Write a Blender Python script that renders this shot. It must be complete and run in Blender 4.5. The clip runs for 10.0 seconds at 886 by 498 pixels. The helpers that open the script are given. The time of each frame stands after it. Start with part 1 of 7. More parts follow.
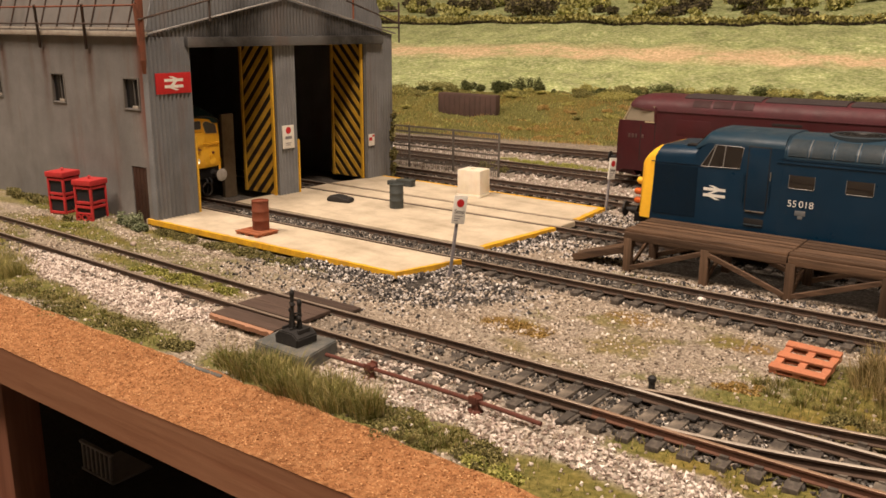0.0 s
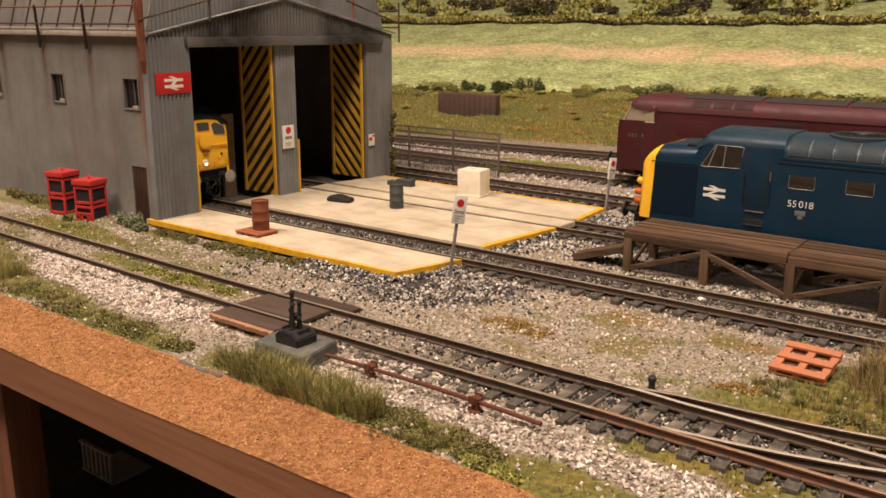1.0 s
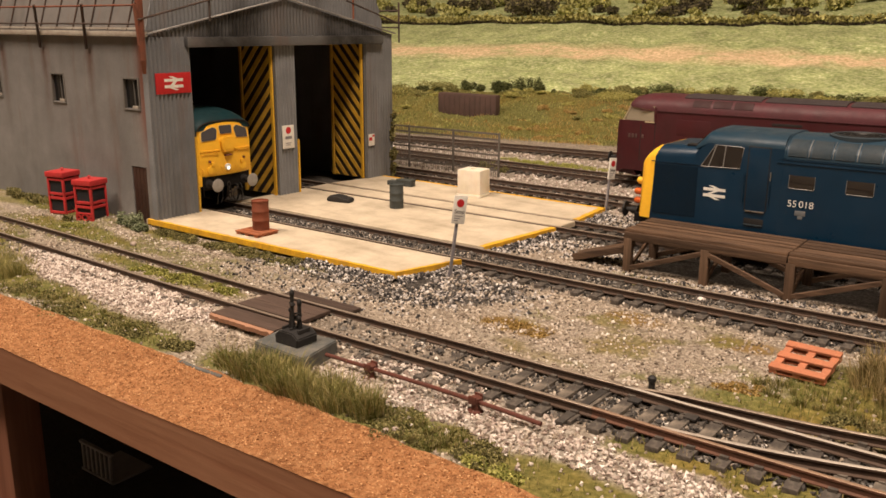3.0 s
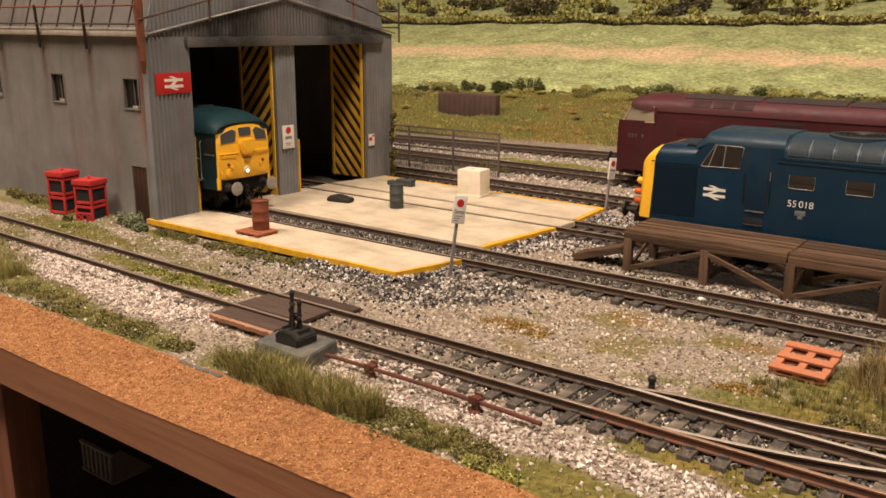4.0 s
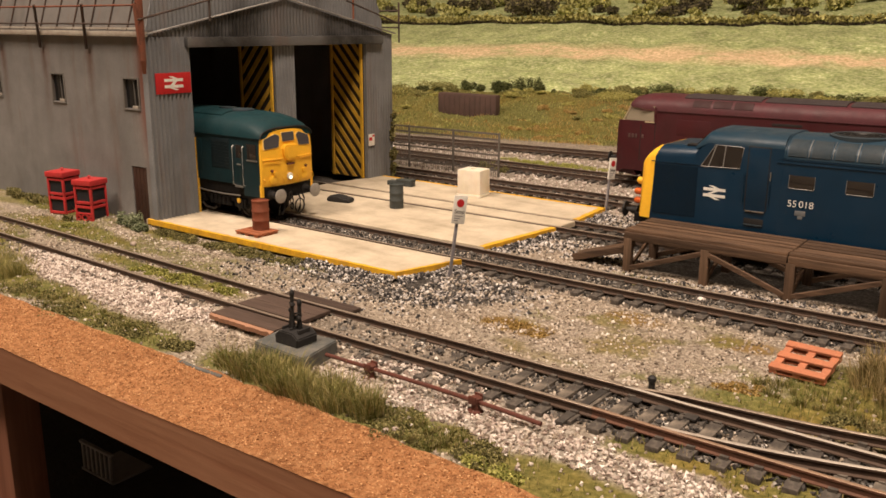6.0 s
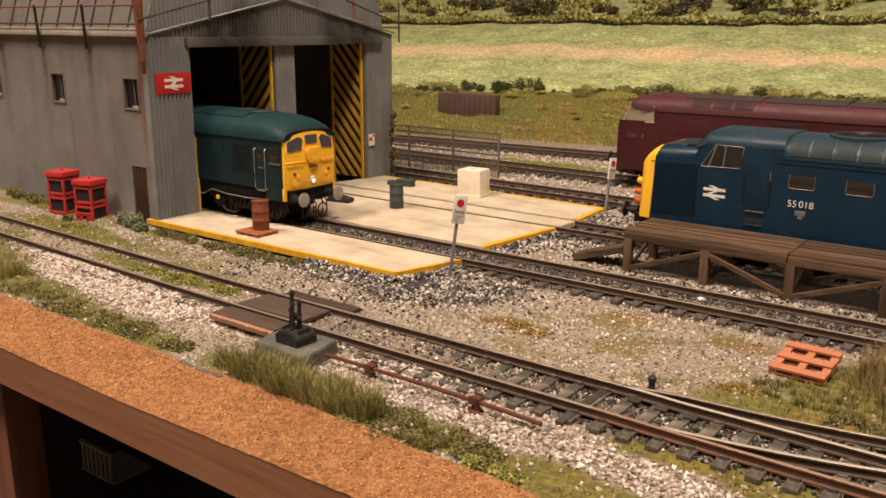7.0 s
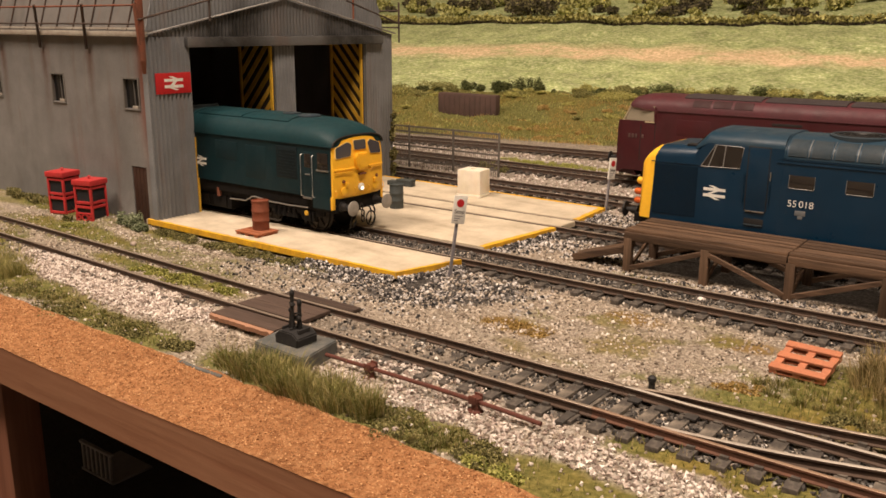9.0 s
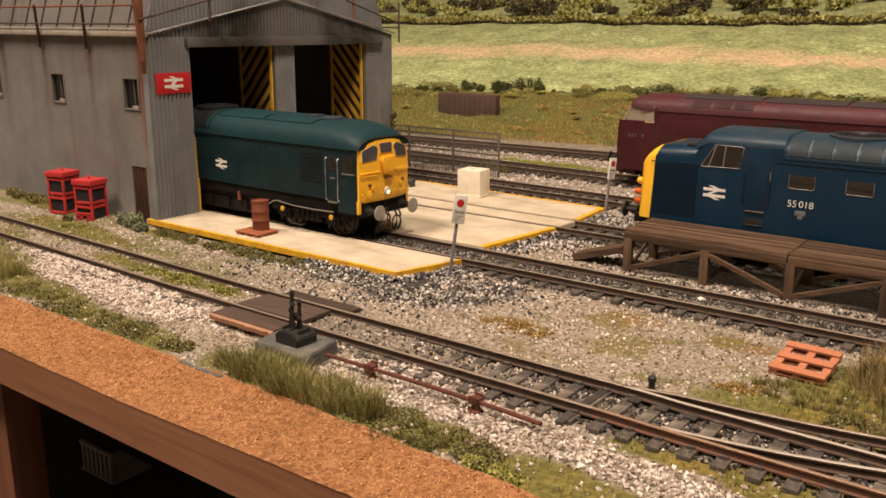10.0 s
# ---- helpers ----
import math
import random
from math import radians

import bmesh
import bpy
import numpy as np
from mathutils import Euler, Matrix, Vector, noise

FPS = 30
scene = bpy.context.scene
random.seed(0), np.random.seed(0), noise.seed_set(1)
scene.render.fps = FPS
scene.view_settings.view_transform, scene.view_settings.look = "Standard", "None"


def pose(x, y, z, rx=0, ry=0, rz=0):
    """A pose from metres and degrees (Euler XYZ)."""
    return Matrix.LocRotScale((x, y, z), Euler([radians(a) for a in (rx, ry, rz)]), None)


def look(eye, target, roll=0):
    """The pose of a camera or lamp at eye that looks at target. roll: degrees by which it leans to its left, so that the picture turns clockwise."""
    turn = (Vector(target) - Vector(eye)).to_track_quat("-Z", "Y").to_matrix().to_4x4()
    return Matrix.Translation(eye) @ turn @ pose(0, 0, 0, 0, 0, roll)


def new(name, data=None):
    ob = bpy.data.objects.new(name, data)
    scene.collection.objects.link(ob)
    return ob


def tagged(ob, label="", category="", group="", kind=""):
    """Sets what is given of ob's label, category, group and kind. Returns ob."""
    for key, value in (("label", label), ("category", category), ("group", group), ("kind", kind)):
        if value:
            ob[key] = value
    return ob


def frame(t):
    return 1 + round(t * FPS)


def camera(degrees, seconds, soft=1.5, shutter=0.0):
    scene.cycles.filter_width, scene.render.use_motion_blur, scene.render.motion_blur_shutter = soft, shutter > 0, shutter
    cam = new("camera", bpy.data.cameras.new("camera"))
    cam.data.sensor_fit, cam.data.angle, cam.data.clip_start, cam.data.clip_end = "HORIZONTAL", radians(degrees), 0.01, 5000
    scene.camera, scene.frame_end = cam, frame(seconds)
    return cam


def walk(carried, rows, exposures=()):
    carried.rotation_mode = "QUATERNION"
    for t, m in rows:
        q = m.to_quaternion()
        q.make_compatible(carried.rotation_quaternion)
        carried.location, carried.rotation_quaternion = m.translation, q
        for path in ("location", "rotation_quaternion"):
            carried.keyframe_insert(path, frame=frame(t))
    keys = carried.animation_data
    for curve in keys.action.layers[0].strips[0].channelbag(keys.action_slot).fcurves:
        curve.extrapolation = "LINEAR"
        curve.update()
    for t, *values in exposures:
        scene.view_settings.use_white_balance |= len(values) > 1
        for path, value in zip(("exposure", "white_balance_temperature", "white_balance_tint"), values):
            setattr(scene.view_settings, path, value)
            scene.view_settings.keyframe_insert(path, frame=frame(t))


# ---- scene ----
cam = camera(53.835, 10.0, soft=1.6)

# The layout is planned in millimetres (4 mm to the foot); MM turns them into metres.
MM = 0.001


def place(x, y, z=0.0, turn=0.0):
    return pose(x * MM, y * MM, z * MM, 0, 0, turn)


EYE = Vector((209.29, -247.67, 92.53)) * MM
GAZE = EYE + Vector((-0.58233783, 0.77406164, -0.24841745))
VIEW = look(EYE, GAZE, 0.293)
walk(cam, [(0.0, VIEW), (10.0, VIEW)], exposures=[(0.0, 0.0), (10.0, 0.0)])

# ---------------------------------------------------------------- light
world = bpy.data.worlds.new("room_air")
scene.world = world
world.use_nodes = True
world.node_tree.nodes["Background"].inputs[0].default_value = (1.0, 0.78, 0.55, 1)
world.node_tree.nodes["Background"].inputs[1].default_value = 0.25


def area_lamp(name, eye, target, sx, sy, watts, colour):
    data = bpy.data.lights.new(name, "AREA")
    data.shape, data.size, data.size_y = "RECTANGLE", sx * MM, sy * MM
    data.energy, data.color = watts, colour
    ob = new(name, data)
    ob.matrix_world = look(Vector(eye) * MM, Vector(target) * MM)
    return ob


WARM = (1.0, 0.80, 0.645)
area_lamp("ceiling_lamp", (-330, -620, 1385), (-50, 0, 0), 420, 420, 43.0, WARM)
area_lamp("ceiling_lamp", (400, -220, 1385), (60, 60, 0), 420, 420, 42.0, WARM)

# ---------------------------------------------------------------- materials


class Nodes:
    """A short way to write node trees."""

    def __init__(self, name, rough=0.7, metal=0.0, spec=0.4):
        self.mat = bpy.data.materials.new(name)
        self.mat.use_nodes = True
        self.t = self.mat.node_tree
        self.b = self.t.nodes["Principled BSDF"]
        self.b.inputs["Roughness"].default_value = rough
        self.b.inputs["Metallic"].default_value = metal
        self.b.inputs["Specular IOR Level"].default_value = spec
        self.co = self.add("ShaderNodeTexCoord").outputs["Object"]

    def add(self, kind):
        return self.t.nodes.new(kind)

    def link(self, a, b):
        self.t.links.new(a, b)

    def noise(self, size_mm, detail=4.0, rough=0.6, stretch=(1, 1, 1)):
        n = self.add("ShaderNodeTexNoise")
        n.inputs["Scale"].default_value = 1000.0 / size_mm
        n.inputs["Detail"].default_value, n.inputs["Roughness"].default_value = detail, rough
        m = self.add("ShaderNodeMapping")
        m.inputs["Scale"].default_value = stretch
        self.link(self.co, m.inputs[0])
        self.link(m.outputs[0], n.inputs["Vector"])
        return n.outputs["Fac"]

    def ramp(self, fac, stops):
        r = self.add("ShaderNodeValToRGB")
        el = r.color_ramp.elements
        while len(el) < len(stops):
            el.new(0.5)
        for e, (p, c) in zip(el, stops):
            e.position, e.color = p, (c, c, c, 1) if isinstance(c, (int, float)) else (*c, 1)
        self.link(fac, r.inputs[0])
        return r.outputs[0]

    def mix(self, fac, a, b, kind="MIX"):
        m = self.add("ShaderNodeMix")
        m.data_type, m.blend_type = "RGBA", kind
        for i, v in ((0, fac), (6, a), (7, b)):
            if hasattr(v, "links"):
                self.link(v, m.inputs[i])
            elif i == 0:
                m.inputs[0].default_value = v
            else:
                m.inputs[i].default_value = (*v, 1)
        return m.outputs[2]

    def colour(self, out):
        if hasattr(out, "links"):
            self.link(out, self.b.inputs["Base Color"])
        else:
            self.b.inputs["Base Color"].default_value = (*out, 1)
        return self

    def rough(self, out):
        self.link(out, self.b.inputs["Roughness"])
        return self

    def bump(self, fac, dist_mm, strength=1.0):
        b = self.add("ShaderNodeBump")
        b.inputs["Distance"].default_value = dist_mm * MM
        b.inputs["Strength"].default_value = strength
        self.link(fac, b.inputs["Height"])
        self.link(b.outputs[0], self.b.inputs["Normal"])
        return self

    def island(self):
        return self.add("ShaderNodeNewGeometry").outputs["Random Per Island"]

    def chance(self):
        return self.add("ShaderNodeObjectInfo").outputs["Random"]


def worn(name, base, dirt, amount=0.45, rough=0.55, metal=0.0, grain=1.5, cloud=14.0, relief=0.06, stretch=(1, 1, 1), spec=0.4, speck=0.5):
    """Painted or moulded stuff: a base colour with dirt in clouds and grain, and a fine relief."""
    n = Nodes(name, rough, metal, spec)
    big = n.ramp(n.noise(cloud, 5, 0.65, stretch), [(0.40, 0.0), (0.72, 1.0)])
    fine = n.noise(grain, 3, 0.6, stretch)
    c = n.mix(n.mix(1.0, big, (amount, amount, amount), "MULTIPLY"), base, dirt)
    c = n.mix(speck, c, n.ramp(fine, [(0.25, 0.72), (0.75, 1.22)]), "MULTIPLY")
    n.colour(c)
    n.rough(n.ramp(n.noise(cloud * 0.6, 4), [(0.3, max(rough - 0.12, 0.05)), (0.7, min(rough + 0.15, 1.0))]))
    n.bump(fine, relief)
    return n.mat


def plain_glow(name, colour, strength):
    n = Nodes(name)
    n.colour(colour)
    n.b.inputs["Emission Color"].default_value = (*colour, 1)
    n.b.inputs["Emission Strength"].default_value = strength
    return n.mat


# ---------------------------------------------------------------- mesh tools (all in millimetres)


def box(bm, x0, x1, y0, y1, z0, z1, bevel=0.0, turn=None):
    m = Matrix.Translation(((x0 + x1) / 2, (y0 + y1) / 2, (z0 + z1) / 2))
    if turn is not None:
        m = m @ turn
    m = m @ Matrix.Diagonal((abs(x1 - x0), abs(y1 - y0), abs(z1 - z0), 1))
    v = bmesh.ops.create_cube(bm, size=1.0, matrix=m)["verts"]
    if bevel:
        e = list({e for a in v for e in a.link_edges})
        bmesh.ops.bevel(bm, geom=e, offset=bevel, segments=2, affect="EDGES", profile=0.6, clamp_overlap=True)


def rod(bm, a, b, r, n=10, r2=None):
    """A round bar from a to b."""
    a, b = Vector(a), Vector(b)
    d = b - a
    q = d.to_track_quat("Z", "Y").to_matrix().to_4x4()
    bmesh.ops.create_cone(bm, cap_ends=True, segments=n, radius1=r, radius2=r if r2 is None else r2, depth=d.length,
                          matrix=Matrix.Translation((a + b) / 2) @ q)


def beam(bm, a, b, w, h, bevel=0.0):
    """A square bar from a to b, w wide across, h high."""
    a, b = Vector(a), Vector(b)
    d = b - a
    x = d.normalized()
    up = Vector((0, 0, 1)) if abs(x.z) < 0.95 else Vector((1, 0, 0))
    y = up.cross(x).normalized()
    z = x.cross(y)
    m = Matrix((x, y, z)).transposed().to_4x4()
    m = Matrix.Translation((a + b) / 2) @ m @ Matrix.Diagonal((d.length, w, h, 1))
    v = bmesh.ops.create_cube(bm, size=1.0, matrix=m)["verts"]
    if bevel:
        e = list({e for p in v for e in p.link_edges})
        bmesh.ops.bevel(bm, geom=e, offset=bevel, segments=1, affect="EDGES", clamp_overlap=True)


def pipe(bm, pts, r, n=8):
    """A bent pipe through the points."""
    pts = [Vector(p) for p in pts]
    rings = []
    for i, p in enumerate(pts):
        d = (pts[min(i + 1, len(pts) - 1)] - pts[max(i - 1, 0)]).normalized()
        q = d.to_track_quat("Z", "Y")
        rings.append([bm.verts.new(p + q @ Vector((r * math.cos(k * math.tau / n), r * math.sin(k * math.tau / n), 0))) for k in range(n)])
    for a, b in zip(rings, rings[1:]):
        for k in range(n):
            bm.faces.new((a[k], a[(k + 1) % n], b[(k + 1) % n], b[k]))
    bm.faces.new(rings[0][::-1])
    bm.faces.new(rings[-1])


def lathe(bm, prof, n=20, centre=(0, 0, 0), turn=None):
    """A turned shape round z from (radius, height) pairs."""
    m = Matrix.Translation(centre) @ (turn if turn is not None else Matrix())
    rings = [[bm.verts.new(m @ Vector((max(r, 0.01) * math.cos(k * math.tau / n), max(r, 0.01) * math.sin(k * math.tau / n), z))) for k in range(n)] for r, z in prof]
    for a, b in zip(rings, rings[1:]):
        for k in range(n):
            bm.faces.new((a[k], a[(k + 1) % n], b[(k + 1) % n], b[k]))
    bm.faces.new(rings[0][::-1])
    bm.faces.new(rings[-1])


def slab(bm, pts, lo, hi, axis="z"):
    """A flat polygon drawn out between lo and hi along an axis; pts are the two other coordinates in order."""
    def at(p, h):
        return {"z": (p[0], p[1], h), "x": (h, p[0], p[1]), "y": (p[0], h, p[1])}[axis]
    a = [bm.verts.new(at(p, lo)) for p in pts]
    b = [bm.verts.new(at(p, hi)) for p in pts]
    bm.faces.new(a[::-1])
    bm.faces.new(b)
    for i in range(len(pts)):
        j = (i + 1) % len(pts)
        bm.faces.new((a[i], a[j], b[j], b[i]))
    bmesh.ops.recalc_face_normals(bm, faces=bm.faces[:])


def mesh_of(name, bm, mats, smooth=0.0):
    bmesh.ops.scale(bm, vec=(MM, MM, MM), verts=bm.verts[:])
    me = bpy.data.meshes.new(name)
    bm.to_mesh(me)
    bm.free()
    for m in mats if isinstance(mats, (list, tuple)) else (mats,):
        me.materials.append(m)
    if smooth:
        me.shade_smooth()
        me.set_sharp_from_angle(angle=radians(smooth))
    return me


def part(name, bm, material, parent, label="", smooth=35):
    ob = new(name, mesh_of(name, bm, material, smooth))
    ob.parent = parent
    return tagged(ob, label)


def thing(name, m, label, category, group="", kind=""):
    ob = new(name)
    ob.empty_display_size = 0.01
    ob.matrix_world = m
    return tagged(ob, label, category, group, kind)


def single(name, bm, material, m, label, category, group="", kind="", smooth=35):
    ob = new(name, mesh_of(name, bm, material, smooth))
    ob.matrix_world = m
    return tagged(ob, label, category, group, kind)


def B():
    return bmesh.new()


def raw(name, verts, faces, mats, label, category, kind="", index=None, parent=None, weights=None):
    """A mesh from arrays, in millimetres."""
    me = bpy.data.meshes.new(name)
    me.from_pydata((np.asarray(verts) * MM).tolist(), [], np.asarray(faces).tolist() if not isinstance(faces, list) else faces)
    for m in mats if isinstance(mats, (list, tuple)) else (mats,):
        me.materials.append(m)
    if index is not None:
        me.polygons.foreach_set("material_index", np.asarray(index, dtype=np.int32))
    if weights is not None:
        a = me.color_attributes.new("kind", "FLOAT_COLOR", "POINT")
        w = np.ones((len(verts), 4), dtype=np.float32)
        w[:, :weights.shape[1]] = weights
        a.data.foreach_set("color", w.ravel())
    me.update()
    ob = new(name, me)
    if parent:
        ob.parent = parent
    return tagged(ob, label, category, "", kind)

# ---------------------------------------------------------------- the room
WALLPAINT = worn("cream_wall_paint", (0.62, 0.54, 0.42), (0.5, 0.42, 0.32), 0.3, 0.8, grain=8, cloud=300)
CARPET = worn("dark_carpet", (0.035, 0.027, 0.025), (0.02, 0.017, 0.016), 0.5, 0.95, grain=6, cloud=120, relief=1.0)


def room():
    for name, b in (("floor", (-2400, 2400, -1900, 2100, -960, -940)), ("ceiling", (-2400, 2400, -1900, 2100, 1400, 1420)),
                    ("wall_south", (-2400, 2400, -1920, -1900, -940, 1400)), ("wall_north", (-2400, 2400, 2100, 2120, -940, 1400)),
                    ("wall_west", (-2420, -2400, -1900, 2100, -940, 1400)), ("wall_east", (2400, 2420, -1900, 2100, -940, 1400))):
        bm = B()
        box(bm, *b)
        single(name, bm, CARPET if name == "floor" else WALLPAINT, Matrix(), "plain room surface round the layout", "room", kind="structure")
    for x, y in ((-330, -620), (400, -220)):
        lamp = thing("ceiling_light", place(x, y, 1388), "square white ceiling light fitting", "lamp", "ceiling lights")
        bm = B()
        for s in (-1, 1):
            box(bm, -225, 225, s * 218 - 7, s * 218 + 7, -12, 12, 2)
            box(bm, s * 218 - 7, s * 218 + 7, -210, 210, -12, 12, 2)
        part("frame", bm, WHITE, lamp)
        bm = B()
        box(bm, -209, 209, -209, 209, 4, 11)
        part("diffuser", bm, WHITE, lamp)


WHITE = worn("white_paint", (0.75, 0.73, 0.68), (0.55, 0.5, 0.42), 0.25, 0.5)
room()

# ---------------------------------------------------------------- ground
TOE = 395.0


def ground_height(x, y):
    """Height of the scenery: flat yard, a rough bank, then a field that climbs to the hedge."""
    toe = TOE + 0.22 * (x + 200) if x > -400 else TOE - 44
    toe = min(toe, 470)
    z = -4.0
    if y > toe:
        k = min((y - toe) / 130.0, 1.0)
        top = 26.0
        z += (3 * k * k - 2 * k ** 3) * (top + 4)
        z += (6.0 * noise.noise((x / 45, y / 40, 3.1)) + 4.5 * noise.noise((x / 19, y / 17, 6.1)) * (1 - soft(y, toe + 120, toe + 170))) * min(k * 2, 1)
        if y > toe + 130:
            f = (y - toe - 130)
            z += f * 0.185
    if y < -70:
        z -= 0.02 * (-70 - y)
    # dirt buries the sleepers along the left of the siding and between the shed rails
    if -75 < y < -35:
        z += 1.75 * (1 - soft(abs(y + 54.8 - 5.2 * soft(-x, -20, 260)), 11, 17)) * (1 - soft(x, 10, 105))
    if 28 < y < 57:
        z += (0.9 if x > 10 else 1.4) * (1 - soft(abs(y - 42.4), 8, 15 if x < 10 else 11))
    if -75 < y < -35 and x > 20:
        z += 0.35 * (1 - soft(abs(y + 54.8), 12, 18))
    # a shallow rise along the shed's foot and in the grass by the bench
    if x < -150:
        z += 2.6 * max(0, 1 - abs(y + 8) / 26) * min(1, (-150 - x) / 20)
    z += 0.45 * noise.noise((x / 9, y / 9, 0.3)) + 0.25 * noise.noise((x / 3.1, y / 3.1, 7.3))
    return z


def soft(v, a, b):
    k = min(max((v - a) / (b - a), 0.0), 1.0)
    return k * k * (3 - 2 * k)


def patch(x, y, cx, cy, rx, ry):
    """1 in the middle of an oval patch, falling to 0 at its uneven rim."""
    d = math.hypot((x - cx) / rx, (y - cy) / ry)
    d += 0.35 * noise.noise((x / 11, y / 11, 5.5))
    return 1 - soft(d, 0.65, 1.1)


GRASS = [(143, -70, 20, 5), (168, -70, 24, 8), (35, -93, 42, 9), (80, -96, 30, 8), (-120, -88, 60, 12), (-190, -70, 26, 22), (-40, -94, 40, 8), (-175, -27, 60, 8), (-130, -7, 26, 6),
         (165, -8, 20, 24), (195, 10, 30, 30), (160, -26, 34, 12), (120, -97, 26, 8), (160, -98, 50, 9), (132, -94, 30, 7), (92, -91, 16, 5), (-60, -52, 46, 5), (-100, -51, 30, 5),
         (80, 60, 22, 8), (-230, -5, 60, 12), (-70, -6, 42, 5), (-75, 284, 60, 8), (-100, 294, 46, 7)]
WHITES = [(-115, -71, 52, 11), (-60, -74, 42, 11), (100, -82, 60, 13), (158, -80, 46, 9), (70, -72, 26, 8)]
OCHRE = [(62, -14, 16, 7), (92, 16, 14, 8), (-190, -28, 40, 8), (130, 14, 12, 6)]
DARK = [(20, 10, 36, 19), (-30, -8, 60, 8), (10, -10, 34, 9)]


def yard_moss(x, y):
    """Thin moss over the gravel between the two roads."""
    if x < -20 and -50 < y < 2:
        return 0.8 * soft(-x, 20, 70) * soft(noise.noise((x / 24, y / 9, 3.2)) + 0.4 * noise.noise((x / 6, y / 4, 1.2)), -0.25, 0.3)
    if not (-60 < x < 240 and -44 < y < 28):
        return 0.0
    e = soft(x, 44, 72) * (1 - soft(abs(y + 8), 22, 36))
    return 0.75 * e * soft(noise.noise((x / 19, y / 11, 2.2)) + 0.4 * noise.noise((x / 6, y / 5, 1.2)), 0.0, 0.5)


def ground_kind(x, y):
    g = max([patch(x, y, *p) for p in GRASS])
    toe = min(TOE + 0.22 * (x + 200), 470) if x > -400 else TOE - 44
    g = max(g, soft(y, toe - 6, toe + 10))
    w = max([patch(x, y, *p) for p in WHITES])
    if 165 < y < 320:
        w = max(w, 0.5 + 0.5 * noise.noise((x / 14, y / 5, 1.5)))
    o = max([patch(x, y, *p) for p in OCHRE])
    g = max(g, yard_moss(x, y))
    d = max([patch(x, y, *p) for p in DARK])
    if -160 < x and abs(y - 42.4) < 20:
        d = max(d, 0.85 * (1 - soft(abs(y - 42.4), 11, 18)))
    # the gloom inside the shed is put into the ground colour
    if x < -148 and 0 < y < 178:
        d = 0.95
    if x > 0 and abs(y - 117) < 18:
        d = max(d, 0.6 * (1 - soft(abs(y - 117), 10, 18)))
    # shade under the loading platform, coloured into the ground
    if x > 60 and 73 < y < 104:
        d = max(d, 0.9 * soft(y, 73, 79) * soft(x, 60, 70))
    if x > 10 and abs(y + 54.8) < 20:
        d = max(d, 0.8 * (1 - soft(abs(y + 54.8), 11, 17)) * (0.45 + 0.55 * soft(x, 60, 120)))
    return g, w * (1 - 0.8 * g), o, d


def ground_material():
    n = Nodes("scenic_ground", 0.95, 0, 0.15)
    a = n.add("ShaderNodeVertexColor")
    a.layer_name = "kind"
    s = n.add("ShaderNodeSeparateColor")
    n.link(a.outputs[0], s.inputs[0])
    g, w, o = s.outputs
    grit = n.noise(1.1, 3, 0.7)
    mid = n.noise(9, 5, 0.65)
    earth = n.ramp(grit, [(0.28, (0.10, 0.078, 0.06)), (0.5, (0.29, 0.24, 0.185)), (0.66, (0.44, 0.385, 0.315)), (0.8, (0.58, 0.53, 0.46))])
    earth = n.mix(0.55, earth, n.ramp(mid, [(0.3, 0.62), (0.7, 1.4)]), "MULTIPLY")
    chips = n.ramp(grit, [(0.3, (0.15, 0.125, 0.10)), (0.55, (0.34, 0.30, 0.25)), (0.7, (0.56, 0.51, 0.46))])
    turf = n.ramp(n.noise(2.2, 4, 0.7), [(0.25, (0.055, 0.057, 0.018)), (0.5, (0.145, 0.14, 0.043)), (0.75, (0.28, 0.25, 0.095))])
    turf = n.mix(n.ramp(n.noise(60, 4), [(0.45, 0.0), (0.65, 1.0)]), turf, n.mix(1.0, turf, (1.2, 0.96, 0.75), "MULTIPLY"))
    rust = n.ramp(grit, [(0.3, (0.13, 0.085, 0.03)), (0.7, (0.32, 0.21, 0.085))])
    c = n.mix(w, earth, chips)
    # alpha darkens: oily ballast, plus painted shade in the shed and under the platform
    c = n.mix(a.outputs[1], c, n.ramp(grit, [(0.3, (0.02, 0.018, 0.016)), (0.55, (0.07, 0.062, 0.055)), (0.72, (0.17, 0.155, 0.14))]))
    c = n.mix(o, c, rust)
    n.colour(n.mix(g, c, turf))
    n.bump(grit, 0.9)
    return n.mat


def steps(points):
    """Grid lines: (start, stop, step) stretches joined."""
    out = []
    for a, b, s in points:
        out += list(np.arange(a, b, s))
    return out


def build_ground():
    xs = steps([(-1500, -420, 60), (-420, -260, 8), (-260, 215, 2.2), (215, 420, 10), (420, 1700, 60)])
    ys = steps([(-103, 110, 2.2), (110, 330, 5), (330, 620, 6), (620, 1100, 16), (1100, 2000, 60)])
    verts, wts = [], []
    for y in ys:
        for x in xs:
            verts.append((x, y, ground_height(x, y)))
            wts.append(ground_kind(x, y))
    nx = len(xs)
    faces = [(j * nx + i, j * nx + i + 1, (j + 1) * nx + i + 1, (j + 1) * nx + i) for j in range(len(ys) - 1) for i in range(nx - 1)]
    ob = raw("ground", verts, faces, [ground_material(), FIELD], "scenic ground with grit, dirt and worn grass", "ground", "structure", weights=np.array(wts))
    me = ob.data
    me.shade_smooth()
    idx = [1 if (verts[f[0]][1] > min(TOE + 0.22 * (verts[f[0]][0] + 200), 470) + 135) else 0 for f in faces]
    me.polygons.foreach_set("material_index", np.array(idx, dtype=np.int32))
    return ob


